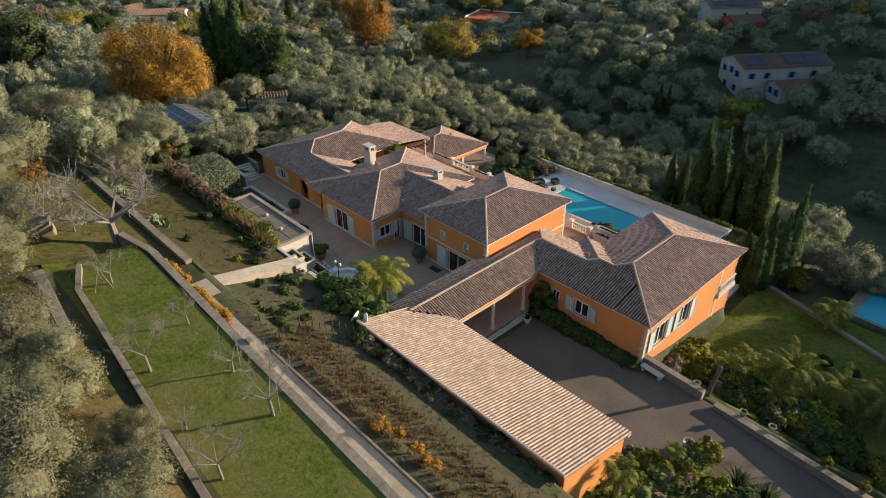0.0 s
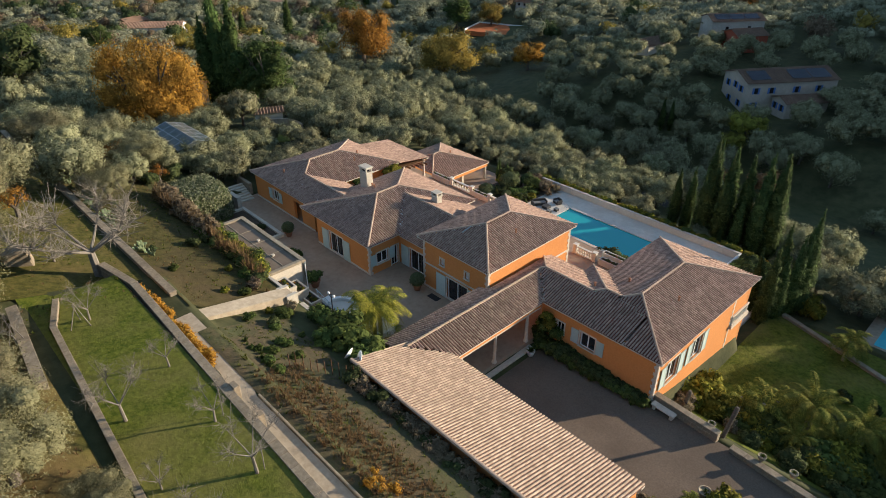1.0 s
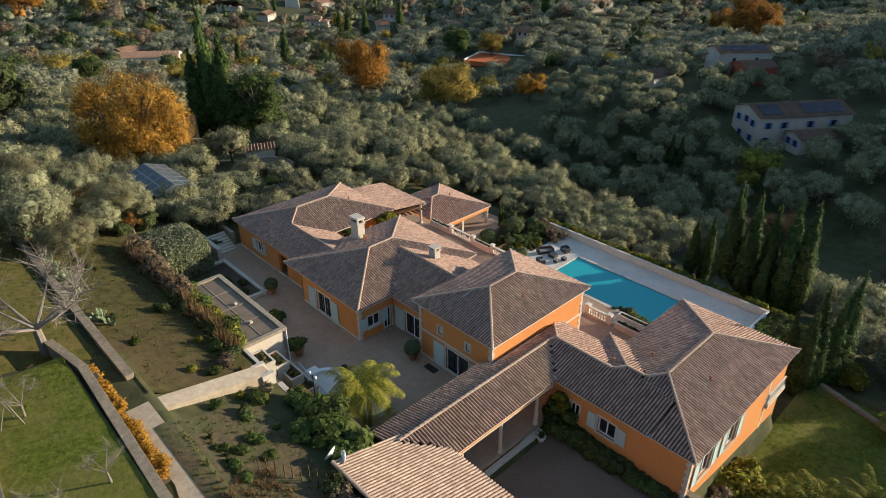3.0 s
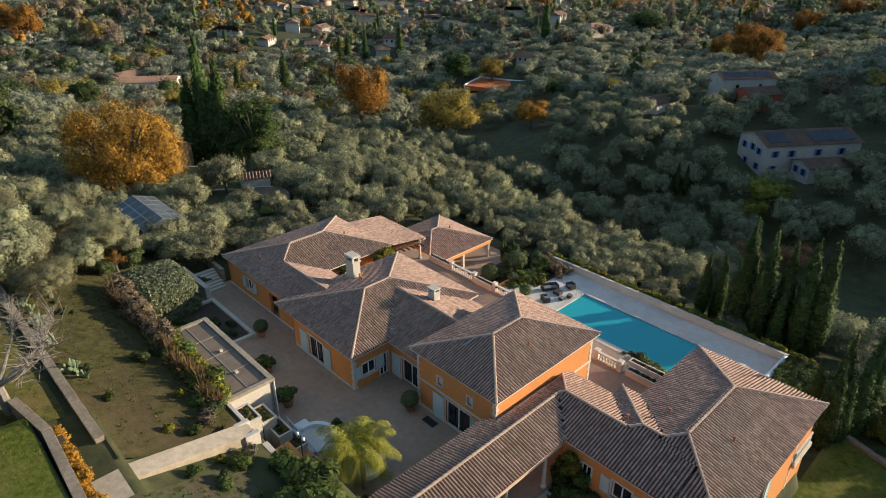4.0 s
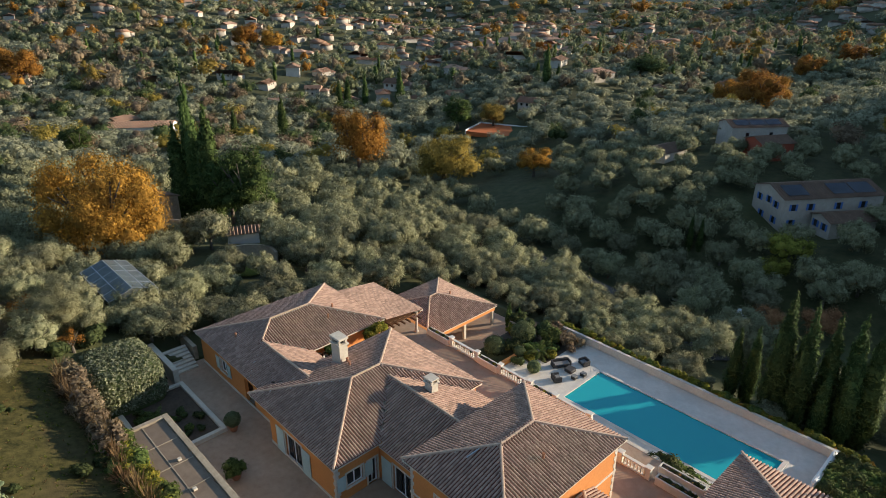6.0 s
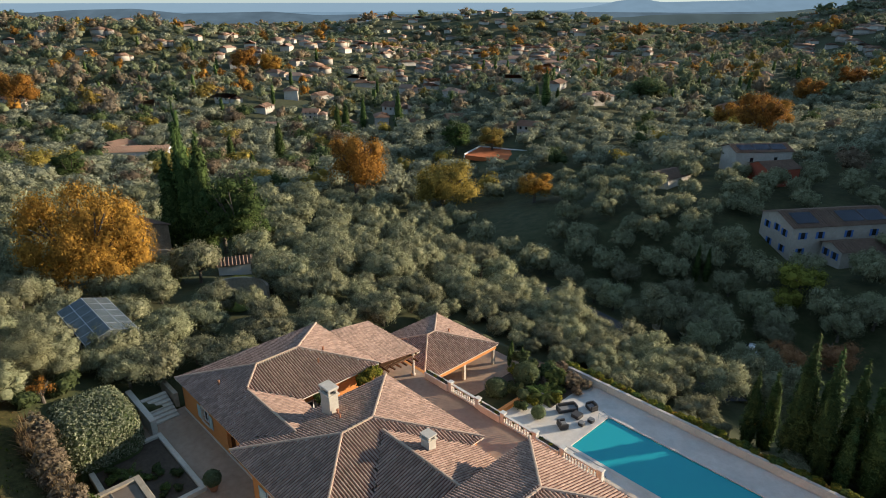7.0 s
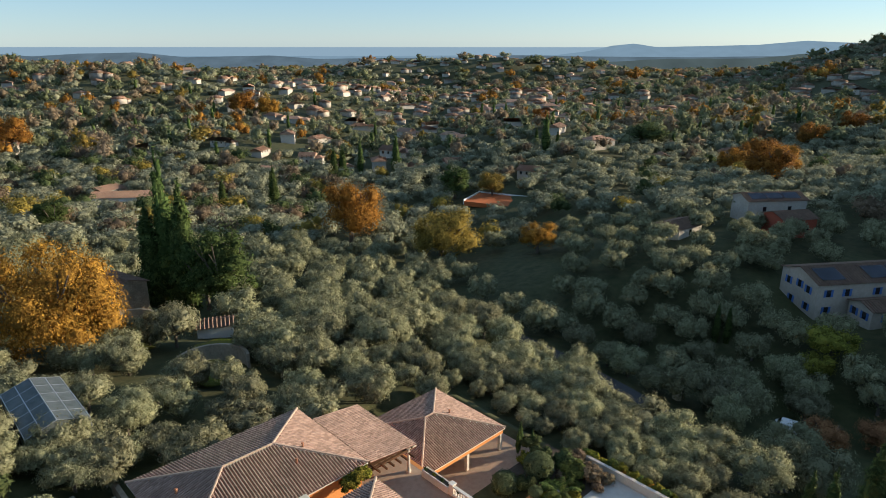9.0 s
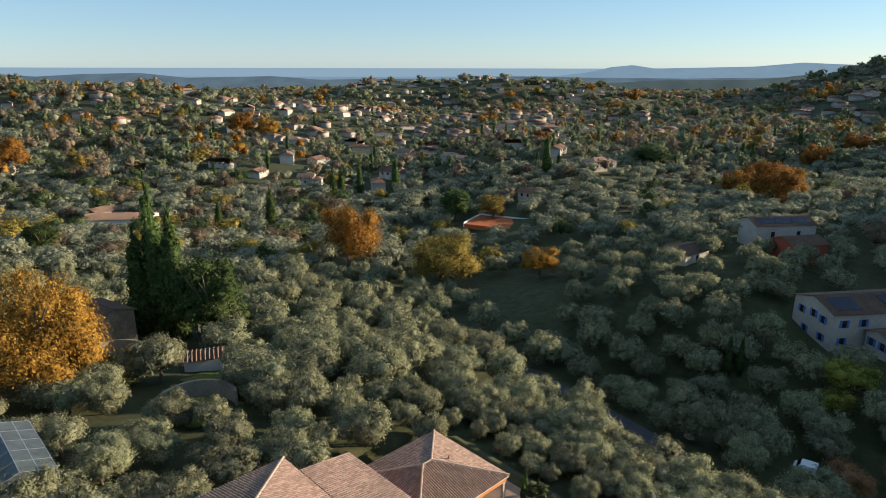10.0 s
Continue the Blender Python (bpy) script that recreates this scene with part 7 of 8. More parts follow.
strewn("green_tufts", "tufts of green grass on the terraces", "grassblade", 650, 720, lambda r: (r.uniform(-58, -12), r.choice((r.uniform(-20.8, -13.6), r.uniform(-33, -22.2)))), 0.3, 0.25, 0.018, 0.5, 12)
strewn("rough_tufts", "tufts of dry grass under the olives", "drygrass", 700, 725, lambda r: (r.uniform(-15, 18), r.uniform(-40, -31.4)), 0.3, 0.3, 0.016, 0.5, 12)
for i in range(16):
    at_uv(random.choice(bush_green), random.uniform(-7, -0.5), random.uniform(-20, -15.5), random.uniform(0.3, 0.55))
for i in range(9):
    at_uv(agave, -5.2 + i * 0.5, -19.6 + random.uniform(-0.2, 0.2), random.uniform(0.5, 0.8))
fence = thing("garden_fence", "rough wire garden fence on wooden stakes", "fence", HF)
for i in range(11):
    u, v = -1.0 + 0.36 * i, -18.6 + 0.36 * i * 0.9
    z = float(height(np.array([u]), np.array([v]))[0])
    bm = bmesh.new()
    tube(bm, (u, v, z - 0.2), (u + random.uniform(-0.06, 0.06), v, z + random.uniform(1.1, 1.5)), 0.04, 0.03, 6)
    part("stake", bm, M["darkwood"], fence)
# bushes between garden and terrace, over the carport's back wall
for u, v, s, k in ((-3.0, -12.6, 1.75, 0), (-1.6, -13.2, 1.7, 1), (-4.6, -12.9, 1.35, 0), (-0.2, -12.6, 1.4, 1), (-6.2, -13.0, 1.0, 0), (-2.6, -14.6, 1.1, 1), (0.3, -13.8, 1.0, 0)):
    at_uv(bush_green[k], u, v, s)
for u, v in ((-6.9, -11.8), (-5.8, -11.5), (-6.5, -13.8)):
    at_uv(bush_rust, u, v, 0.8, 1.5)
for i in range(26):
    at_uv(brown_hedge[0 if i % 3 else 1], 3.5 + i * 0.65, -15.4 + random.uniform(-0.15, 0.1), random.uniform(0.55, 0.85), 3.4 + random.uniform(-0.3, 0.5))
for i in range(30):
    at_uv(brown_hedge[0 if i % 4 else 1], 2.5 + i * 0.6, -15.75 + random.uniform(-0.15, 0.15), random.uniform(0.75, 1.0), 4.3 - 0.03 * i)
at_uv(queen, -5.1, -8.4, 1.25, T, 0.86)
q2 = at_uv(queen, -4.5, -8.2, 1.18, T, 0.84)
for u, v, sc, k in ((-11.6, -14.4, 0.8, dry[0]), (-12.6, -15.0, 0.9, bush_rust), (-11.9, -16.2, 0.6, bush_green[0]), (-13.4, -13.8, 1.0, dry[1]), (-8.2, -14.2, 0.7, bush_rust), (-7.4, -15.2, 0.8, bush_green[1]), (-8.4, -16.0, 0.45, bush_lime), (-8.0, -17.8, 0.55, bush_green[0]), (-6.6, -16.6, 0.6, bush_dark), (-12.9, -17.4, 0.5, bush_lime), (-15.2, -14.6, 0.7, bush_green[1]), (-16.6, -15.2, 0.5, bush_lime)):
    at_uv(k, u, v, sc)
# hedge along the garden room: dry grass, vine, clipped ivy block
for i in range(46):
    u = -36.5 + 22.5 * i / 45
    at_uv(random.choice(dry), u, -13.5 + random.uniform(-0.5, 0.4), random.uniform(1.6, 2.6), None)
    if i % 2 and i < 26:
        at_uv(bush_rust, u, -13.2 + random.uniform(-0.3, 0.3), random.uniform(1.1, 1.5), None, 1.15)
for i in range(24):
    at_uv(bush_lime if i % 2 else bush_green[0], -25.5 + 10.5 * i / 23, -13.0 + random.uniform(-0.4, 0.2), random.uniform(1.0, 1.5), 3.3)
for i in range(7):
    at_uv(bush_dark, -13.5 + random.uniform(-1, 1), -14.2 + random.uniform(-0.6, 0.6), random.uniform(0.5, 0.8))
rs_h = np.random.RandomState(270)
half = np.array([3.5, 3.0, 3.55])
hd = unit(rs_h.normal(size=(12500, 3)))
hd[:, 2] = np.abs(hd[:, 2])
hd = hd / (np.abs(hd / half) ** 5).sum(1, keepdims=True) ** 0.2          # a box with well rounded edges
hn = unit(np.sign(hd) * np.abs(hd / half) ** 4 / half)
hp = hd * (1 + rs_h.normal(0, 0.02, (12500, 1)))
hv, hf = leaf_blades(hp, unit(hn + rs_h.normal(0, 0.55, hn.shape)), 0.09, 1.2, rs_h)
M["ivy"] = leaf_mat("glossy ivy leaves", (0.07, 0.085, 0.04), (0.42, 0.42, 0.26), (0.22, 0.235, 0.13), obj_var=0.1, rough=0.45, glow=0.2)
block = thing("clipped_hedge", "tall clipped ivy hedge block", "hedge", Matrix.Translation((0, 0, -900)))
part("leaves", mesh_of("leaves", hv, hf, M["ivy"]), None, block)
bm = bmesh.new()
bmesh.ops.create_uvsphere(bm, u_segments=32, v_segments=20, radius=1.0)
for q in bm.verts:
    k = sum(abs(c1 / h1) ** 5 for c1, h1 in zip(q.co, half)) ** 0.2
    q.co = q.co / k * 0.97
part("inner_mass", bm, M["evergreen"], block)
c0 = hw(-37.2, -8.9)
plant(block, c0.x, c0.y, 1.0, 0.0, -45.5)
for u, v, s in ((-33.0, -11.6, 0.9), (-40.8, -12.6, 1.4), (-42.5, -9.5, 1.6), (-43.0, -13.5, 1.5)):
    at_uv(bush_dark, u, v, s)
for i in range(26):
    at_uv(random.choice((grass_tuft, bush_green[0], bush_dark)), random.uniform(-34, -27.2), random.uniform(-9.8, -5.3), random.uniform(0.3, 0.6), T + 0.14)
at_uv(cycad, -31.0, -8.4, 0.9, T + 0.14)
# scattered low weeds on the rough ground
for i in range(24):
    u, v = random.uniform(-44, -12), random.uniform(-20.5, -14.2)
    at_uv(random.choice((grass_tuft, grass_tuft, bush_green[1], bush_dark)), u, v, random.uniform(0.25, 0.6) if i % 4 else random.uniform(0.5, 0.9))

for u, v, z in FLOWER_BOXES:
    for i in range(6):
        at_uv(bush_orange if i % 3 == 0 else bush_lime if i % 2 else bush_dark, u - 0.65 + 0.26 * i, v + random.uniform(-0.22, 0.22), random.uniform(0.2, 0.3), z - 0.02)

# ---- pots ----
def pot(u, v, kind, s, label, z=T, r=0.38, glaze="terracotta"):
    ob = thing("potted_plant", label, "potted plant", HF @ Matrix.Translation((u, v, z)))
    bm = bmesh.new()
    lathe(bm, [(r * 0.62, 0), (r * 0.95, 0.38 * r / 0.38), (r * 1.0, 0.5 * r / 0.38), (r * 1.12, 0.52 * r / 0.38), (r * 1.12, 0.6 * r / 0.38), (r * 0.95, 0.6 * r / 0.38), (r * 0.9, 0.52 * r / 0.38)], 16)
    part("pot", bm, M[glaze], ob, "round clay pot", True)
    src = kind.children[0]
    f = new("foliage", src.data)
    f.parent = ob
    f.matrix_basis = Matrix.Translation((0, 0, 0.45 * r / 0.38)) @ Matrix.Rotation(u, 4, "Z") @ Matrix.Scale(s, 4)
    return ob


pot(-15.6, -7.5, bush_green[0], 0.95, "leafy citrus shrub in a terracotta pot", r=0.5)
pot(-20.7, -6.5, bush_green[1], 0.95, "leafy shrub in a terracotta pot on the terrace", r=0.45)
pot(-25.9, -4.1, ball, 0.8, "round clipped bush in a low pot", r=0.4)
pot(-8.3, -0.7, ball, 0.85, "clipped ball bush in a pot by the wall", r=0.42)
pot(-10.4, -6.3, bush_dark, 0.55, "small dark shrub in a clay pot", r=0.3)
pot(4.9, 0.5, agave, 1.0, "succulent in a white stone urn", COURT, 0.34, "white")
pot(-1.6, -9.6, bush_dark, 0.9, "dark shrub in a pot by the gallery", r=0.4)
pot(-2.9, -9.2, bush_green[0], 0.6, "leafy plant in a pot by the gallery", r=0.34)
solid("door_mat", -6.9, -5.6, -0.75, -0.1, T, T + 0.02, M["black"], "dark door mat on the terrace", 0.004)
for x, y in ((21.65, 32.3), (23.2, 30.9), (25.5, 27.7), (26.9, 25.7), (19.2, 35.3)):
    u, v = uv_of(x, y)
    pot(u, v + 0.5, bush_lime if x > 24 else agave, 0.5, "small plant in a round pot on the wall", COURT + 0.45, 0.27, "concrete")
pot(*uv_of(17.2, 29.9), agave, 0.5, "succulent in a wide round pot on the drive", COURT, 0.4, "concrete")
for v, z in ((16.0, T + 0.6), (16.95, T + 0.85)):
    for i in range(9):
        at_uv(bush_orange if i % 3 == 0 else bush_dark, 1.4 + i * 0.33, v, random.uniform(0.16, 0.26), z)
# climbers on the right wing
for i in range(34):
    u = 4.6 + 10.0 * i / 33
    at_uv(climber[i % 2], u, 2.35 + random.uniform(-0.25, 0.15), random.uniform(0.95, 1.3) * (1.0 - 0.012 * i), COURT)
for u, z, s in ((4.7, 0.4, 0.9), (5.3, 0.9, 0.85), (5.0, 1.5, 0.75), (6.0, 0.3, 0.8), (4.5, -0.5, 0.9)):
    at_uv(bush_lime if z > 0.5 else bush_green[0], u, 2.3, s, z)
# planting beside the drive and the right-hand corner of the villa
for x, y, s, k in ((20.6, 42.0, 2.1, bush_lime), (22.3, 42.9, 2.0, bush_lime), (22.0, 40.8, 1.9, bush_lime), (19.6, 40.6, 1.1, bush_rust), (18.7, 38.8, 0.9, bush_rust), (23.6, 39.0, 1.6, bush_green[0]), (24.8, 37.2, 1.5, bush_lime),
                   (26.0, 36.0, 1.4, bush_green[1]), (27.2, 33.4, 1.7, bush_lime), (28.3, 32.2, 1.5, bush_green[0]), (29.0, 30.2, 1.5, bush_green[1]), (26.8, 30.8, 1.2, bush_dark), (24.8, 33.5, 1.2, bush_dark), (30.2, 27.8, 1.3, bush_lime), (23.0, 36.0, 1.0, bush_dark), (31.5, 33.5, 1.2, bush_dark), (22.5, 38.0, 0.9, bush_rust)):
    plant(k, x, y, s)
for x, y, s in ((28.8, 38.6, 1.12), (32.0, 36.8, 0.95), (34.6, 35.0, 1.1), (26.8, 36.6, 0.7)):
    plant(phoenix, x, y, s)
for x, y, s, k in ((28.3, 34.6, 2.3, bush_green[0]), (29.4, 33.6, 2.1, bush_lime), (27.6, 33.4, 1.9, bush_green[1]), (29.8, 35.6, 2.1, bush_lime), (30.6, 32.4, 1.8, bush_green[1]), (24.4, 39.2, 1.8, bush_lime), (25.4, 37.6, 1.9, bush_green[0]), (31.6, 30.4, 1.5, bush_lime), (32.6, 29.0, 1.2, bush_rust), (26.4, 35.0, 1.6, bush_dark), (30.6, 35.0, 1.8, bush_green[0])):
    plant(k, x, y, s)
for x, y, s in ((25.7, 40.0, 1.45), (27.0, 40.4, 1.35), (24.6, 41.4, 1.0)):
    plant(fan, x, y, s)
plant(golden_palm, 36.5, 47.6, 1.0)
plant(golden_palm, 37.6, 48.6, 0.85)
plant(bush_lime, 36.8, 54.6, 1.6, tall=1.3)
plant(bush_green[0], 46.5, 55.4, 1.5)
for x, y, s in ((42.6, 55.6, 1.0), (45.2, 54.4, 0.7), (40.6, 60.5, 0.8)):
    plant(olives[0], x, y, s)
plant(fan, 33.0, 27.5, 1.6)
plant(fan, 35.5, 36.3, 1.7)
for x, y, s in ((34.0, 42.5, 0.8), (31.5, 40.0, 0.7), (35.8, 41.0, 0.6)):
    plant(bush_dark, x, y, s)
for x, y, s, k in ((11.1, 26.4, 1.3, yucca), (15.6, 27.8, 1.3, yucca), (19.6, 26.8, 1.5, yucca), (20.9, 25.6, 1.5, yucca), (21.9, 24.4, 1.4, yucca), (18.0, 28.8, 1.3, bush_lime), (17.0, 27.8, 1.2, bush_green[0]), (13.4, 25.8, 1.8, bush_green[0]), (12.0, 25.6, 1.6, bush_lime),
                   (14.6, 26.4, 1.6, bush_lime), (10.0, 25.6, 1.5, bush_green[1]), (16.2, 26.4, 1.6, bush_lime), (17.6, 25.6, 1.6, bush_lime), (13.0, 24.2, 1.7, bush_rust), (15.0, 24.6, 1.8, bush_green[0]), (18.8, 25.2, 1.5, bush_dark), (11.4, 24.0, 1.7, bush_dark), (20.2, 24.0, 1.4, bush_dark), (16.8, 24.0, 1.6, bush_dark), (9.2, 24.2, 1.3, bush_rust), (12.6, 27.2, 1.0, bush_rust)):
    plant(k, x, y, s, COURT - 0.1)
at_uv(tall_fan, 21.4, -10.8, 1.35, COURT)
for u, v, s, k in ((21.6, -15.0, 2.5, 0), (21.5, -13.6, 2.6, 1), (21.4, -12.2, 2.4, 0), (21.7, -9.6, 1.9, 1), (22.6, -14.2, 2.2, 1), (22.8, -12.8, 2.0, 0)):
    at_uv(bush_green[k], u, v, s, COURT - 0.1, 1.12)
plant(tall_fan, 15.5, 28.1, 0.85, COURT, tall=0.7)
for x, y, s, k in ((8.2, 22.8, 1.7, bush_green[0]), (9.3, 23.2, 1.9, bush_green[1]), (10.3, 24.2, 1.85, bush_green[0]), (11.3, 25.2, 1.8, bush_lime), (12.3, 26.4, 1.7, bush_green[1]), (13.6, 27.8, 1.7, bush_lime), (14.4, 27.2, 1.6, bush_lime), (18.3, 29.3, 1.35, bush_lime), (12.9, 28.9, 0.9, bush_rust), (15.2, 26.2, 1.6, bush_rust)):
    plant(k, x, y, s, COURT - 0.1)
# unseen evergreens added east of the lower lawn to shade it, drive and pool
for x, y, s in ((57, 44, 1.5), (58, 49, 1.5), (59, 54, 1.4), (57, 39, 1.5), (55, 60, 1.1), (62, 46, 1.6), (53, 35, 1.4), (56, 31, 1.4), (63, 52, 1.5), (62, 58, 1.4), (60, 51, 1.5), (57, 56.5, 1.2)):
    plant(green_mid, x, y, s)
# dark old palm stumps by the drive wall
for x, y, hgt in ((*hw(20.4, 3.9).xy, 3.3), (*hw(16.6, 5.3).xy, 2.2)):
    bm = bmesh.new()
    lathe(bm, [(0.2, -0.4), (0.17, 0.2), (0.15, hgt * 0.5), (0.17, hgt - 0.15), (0.1, hgt)], 9)
    ob = new("palm_stump", from_bm("palm_stump", bm, M["bark"]))
    ob.matrix_basis = pose(x, y, ground_z(x, y), 4, 5, 0)
    tagged(ob, "dark bare palm stump beside the drive wall", "tree stump")
# pool garden and flower strip behind the pool wall
for u, v, s, k in ((-22.6, 29.2, 1.6, bush_dark), (-20.2, 31.4, 1.5, bush_green[0]), (-18.6, 32.2, 1.3, bush_rust), (-21.6, 31.9, 1.4, bush_dark), (-23.8, 31.2, 1.3, bush_dark), (-19.0, 30.2, 0.9, bush_green[1]), (-22.2, 27.0, 1.1, bush_dark), (-19.8, 26.8, 0.9, bush_lime), (-17.6, 31.4, 0.8, bush_rust), (-24.9, 30.0, 1.0, bush_lime), (-26.0, 32.2, 1.2, bush_dark), (-20.0, 25.2, 0.9, bush_dark), (-20.6, 28.4, 1.0, bush_green[0]), (-18.4, 28.9, 0.8, bush_lime)):
    at_uv(k, u, v, s, DECK)
solid("pool_bed", -25.2, -18.0, 27.6, 33.9, DECK - 0.8, DECK + 0.05, M["soil"], "dark planting bed beside the pool", 0.05)
at_uv(cycad, -19.5, 28.1, 1.4, DECK)
for u, v, s in ((-19.4, 32.6, 1.2), (-17.6, 33.0, 0.9), (-21.2, 33.2, 1.3), (-20.6, 30.6, 1.0)):
    at_uv(bush_rust, u, v, s, DECK)
at_uv(ball, -17.9, 25.4, 0.85, DECK)
at_uv(egg, -23.9, 25.9, 1.0, PAVF)
at_uv(egg, -22.7, 29.3, 1.15, DECK - 0.3)
at_uv(ball, -20.9, 26.6, 0.8, DECK)
for u, v in ((-26.9, 31.4), (-25.9, 32.4), (-27.6, 32.6)):
    at_uv(cyp_near[2], u, v, 0.36, DECK - 0.6)
for i in range(70):
    at_uv(clump[0] if i % 3 else bush_orange if i % 2 else clump[1], -21 + 32 * i / 69, 34.85 + random.uniform(-0.15, 0.25), random.uniform(0.42, 0.7), DECK + 0.45)
solid("flower_strip", -21, 11, 34.42, 35.3, DECK - 2.2, DECK + 0.45, M["soil"], "soil strip behind the pool wall", 0.05)
for i in range(9):
    at_uv(bush_green[i % 2], -13.8 + i * 0.7, 21.6 + random.uniform(-0.4, 0.4), random.uniform(0.8, 1.1), DECK)
for i in range(11):
    at_uv(bush_green[i % 2] if i % 3 else bush_dark, -0.2 + i * 0.36, 18.5 + random.uniform(-0.3, 0.4), random.uniform(0.95, 1.3), DECK + 2.9 + random.uniform(0, 0.4))
for i in range(16):
    at_uv(bush_lime if i % 2 else bush_dark, -26.0 + i * 1.0, 18.0, 0.24, T + 0.6)
for u, v, s, k in ((-26.9, 11.6, 1.1, bush_lime), (-26.6, 10.6, 0.9, bush_lime), (-27.0, 12.4, 0.8, bush_lime), (-27.0, 6.6, 0.8, bush_green[0])):
    at_uv(k, u, v, s, 1.75)
tall_hedge = [(9.7 + 0.95 * (i % 6), 28.4 + 0.95 * (i // 6)) for i in range(36)]
for u, v in tall_hedge:
    at_uv(random.choice(hedge_plant), u, v, 1.15, DECK + 0.2)
for x, y, s in ((45.2, 99.6, 0.62), (53.0, 101.0, 0.66)):
    plant(copper_mid, x, y, s)
for x, y, s in ((56.5, 119.0, 0.85), (52.5, 116.0, 0.6)):
    plant(lime_tree, x, y, s)

# ---- lamp post, bench, dishes ----
lamp = thing("street_lamp", "black iron garden lamp post", "lamp post", HF @ Matrix.Translation((-6.2, -11.6, 1.2)))
bm = bmesh.new()
lathe(bm, [(0.12, 0), (0.1, 0.3), (0.05, 0.45), (0.045, 3.9), (0.07, 4.0)], 10)
part("post", bm, M["black"], lamp)
for sg in (-1, 1):
    bm = bmesh.new()
    tube(bm, (0, 0, 3.7), (0.35 * sg, 0, 3.85), 0.025, 0.025, 6)
    part("arm", bm, M["black"], lamp)
    bm = bmesh.new()
    lathe(bm, [(0.04, 0), (0.1, 0.08), (0.11, 0.2), (0.04, 0.28)], 12, (0.35 * sg, 0, 3.85))
    part("lantern", bm, M["white"], lamp, "white globe lantern")
bench = thing("bench", "pale stone garden bench by the drive wall", "bench", HF @ Matrix.Translation((*uv_of(16.6, 37.4), COURT)) @ Matrix.Rotation(radians(-4), 4, "Z"))
bm = bmesh.new()
box(bm, -1.0, 1.0, -0.28, 0.28, 0.38, 0.5, 0.02)
part("seat", bm, M["stone"], bench)
for x in (-0.75, 0.75):
    bm = bmesh.new()
    box(bm, x - 0.12, x + 0.12, -0.22, 0.22, 0, 0.38, 0.015)
    part("leg", bm, M["stone"], bench)
for u, v, a in ((0.4, -14.6, 200), (1.2, -14.2, 240)):
    dish = thing("satellite_dish", "white satellite dish beside the carport roof", "satellite dish", HF @ Matrix.Translation((u, v, 3.2)) @ Matrix.Rotation(radians(a), 4, "Z"))
    bm = bmesh.new()
    tube(bm, (0, 0, 0), (0, 0, 1.6), 0.04, 0.04, 6)
    part("mast", bm, M["metal"], dish)
    bm = bmesh.new()
    prev = []
    for k in range(6):
        q = 0.5 * k / 5
        prev.append((max(q, 0.01), 0.35 * q * q * 2))
    lathe(bm, prev, 20)
    bmesh.ops.transform(bm, matrix=Matrix.Translation((0, 0, 1.6)) @ Matrix.Rotation(radians(65), 4, "Y"), verts=bm.verts)
    part("reflector", bm, M["white"], dish, "", True)

# ---- pool furniture ----
M["cushion"] = surf("grey outdoor cushion", (0.16, 0.155, 0.15), (0.22, 0.215, 0.21), scale=15, rough=0.9, bump=0.2)


def seat(name, label, u, v, w, turn, cat):
    ob = thing(name, label, cat, HF @ Matrix.Translation((u, v, DECK)) @ Matrix.Rotation(radians(turn), 4, "Z"), "wicker furniture by the pool")
    for nm, a, b2, c, d, z0, z1 in (("base", -w, w, -0.42, 0.42, 0.06, 0.34), ("armrest", -w, -w + 0.18, -0.42, 0.42, 0.34, 0.66), ("armrest", w - 0.18, w, -0.42, 0.42, 0.34, 0.66), ("backrest", -w + 0.18, w - 0.18, 0.24, 0.42, 0.34, 0.78)):
        bm = bmesh.new()
        box(bm, a, b2, c, d, z0, z1, 0.04)
        part(nm, bm, M["wicker"], ob)
    bm = bmesh.new()
    box(bm, -w + 0.19, w - 0.19, -0.4, 0.23, 0.34, 0.48, 0.04)
    part("cushion", bm, M["cushion"], ob, "grey seat cushion")


seat("sofa", "dark wicker outdoor sofa with grey cushions", -16.6, 28.4, 1.05, 60, "sofa")
seat("armchair", "dark wicker outdoor armchair", -15.3, 25.9, 0.55, 150, "armchair")
seat("armchair", "dark wicker outdoor armchair", -15.0, 30.4, 0.55, -20, "armchair")
for nm, lab, u, v, r, hgt in (("coffee_table", "low dark wicker coffee table", -15.3, 28.3, 0.45, 0.4), ("pouf", "small dark wicker stool", -14.2, 27.5, 0.27, 0.4), ("pouf", "small dark wicker stool", -13.85, 28.6, 0.27, 0.4)):
    ob = thing(nm, lab, "table" if nm == "coffee_table" else "stool", HF @ Matrix.Translation((u, v, DECK)), "wicker furniture by the pool")
    bm = bmesh.new()
    box(bm, -r, r, -r, r, 0.0, hgt - 0.06, 0.04)
    part("body", bm, M["wicker"], ob)
    bm = bmesh.new()
    box(bm, -r * 1.03, r * 1.03, -r * 1.03, r * 1.03, hgt - 0.06, hgt, 0.02)
    part("top", bm, M["cushion"] if nm == "pouf" else M["wicker"], ob)

# ---- greenhouse ----
gh = thing("greenhouse", "weathered glass greenhouse with a metal frame", "greenhouse", HF @ Matrix.Translation((-52.4, -3.7, 0.9)))
GL, GW, GE, GR = 4.75, 2.45, 2.7, 3.5
M["oldglass"] = surf("old greenhouse glass", (0.13, 0.15, 0.14), (0.25, 0.27, 0.25), scale=0.8, rough=0.18, bump=0.02, big=0.4, spec=0.45)
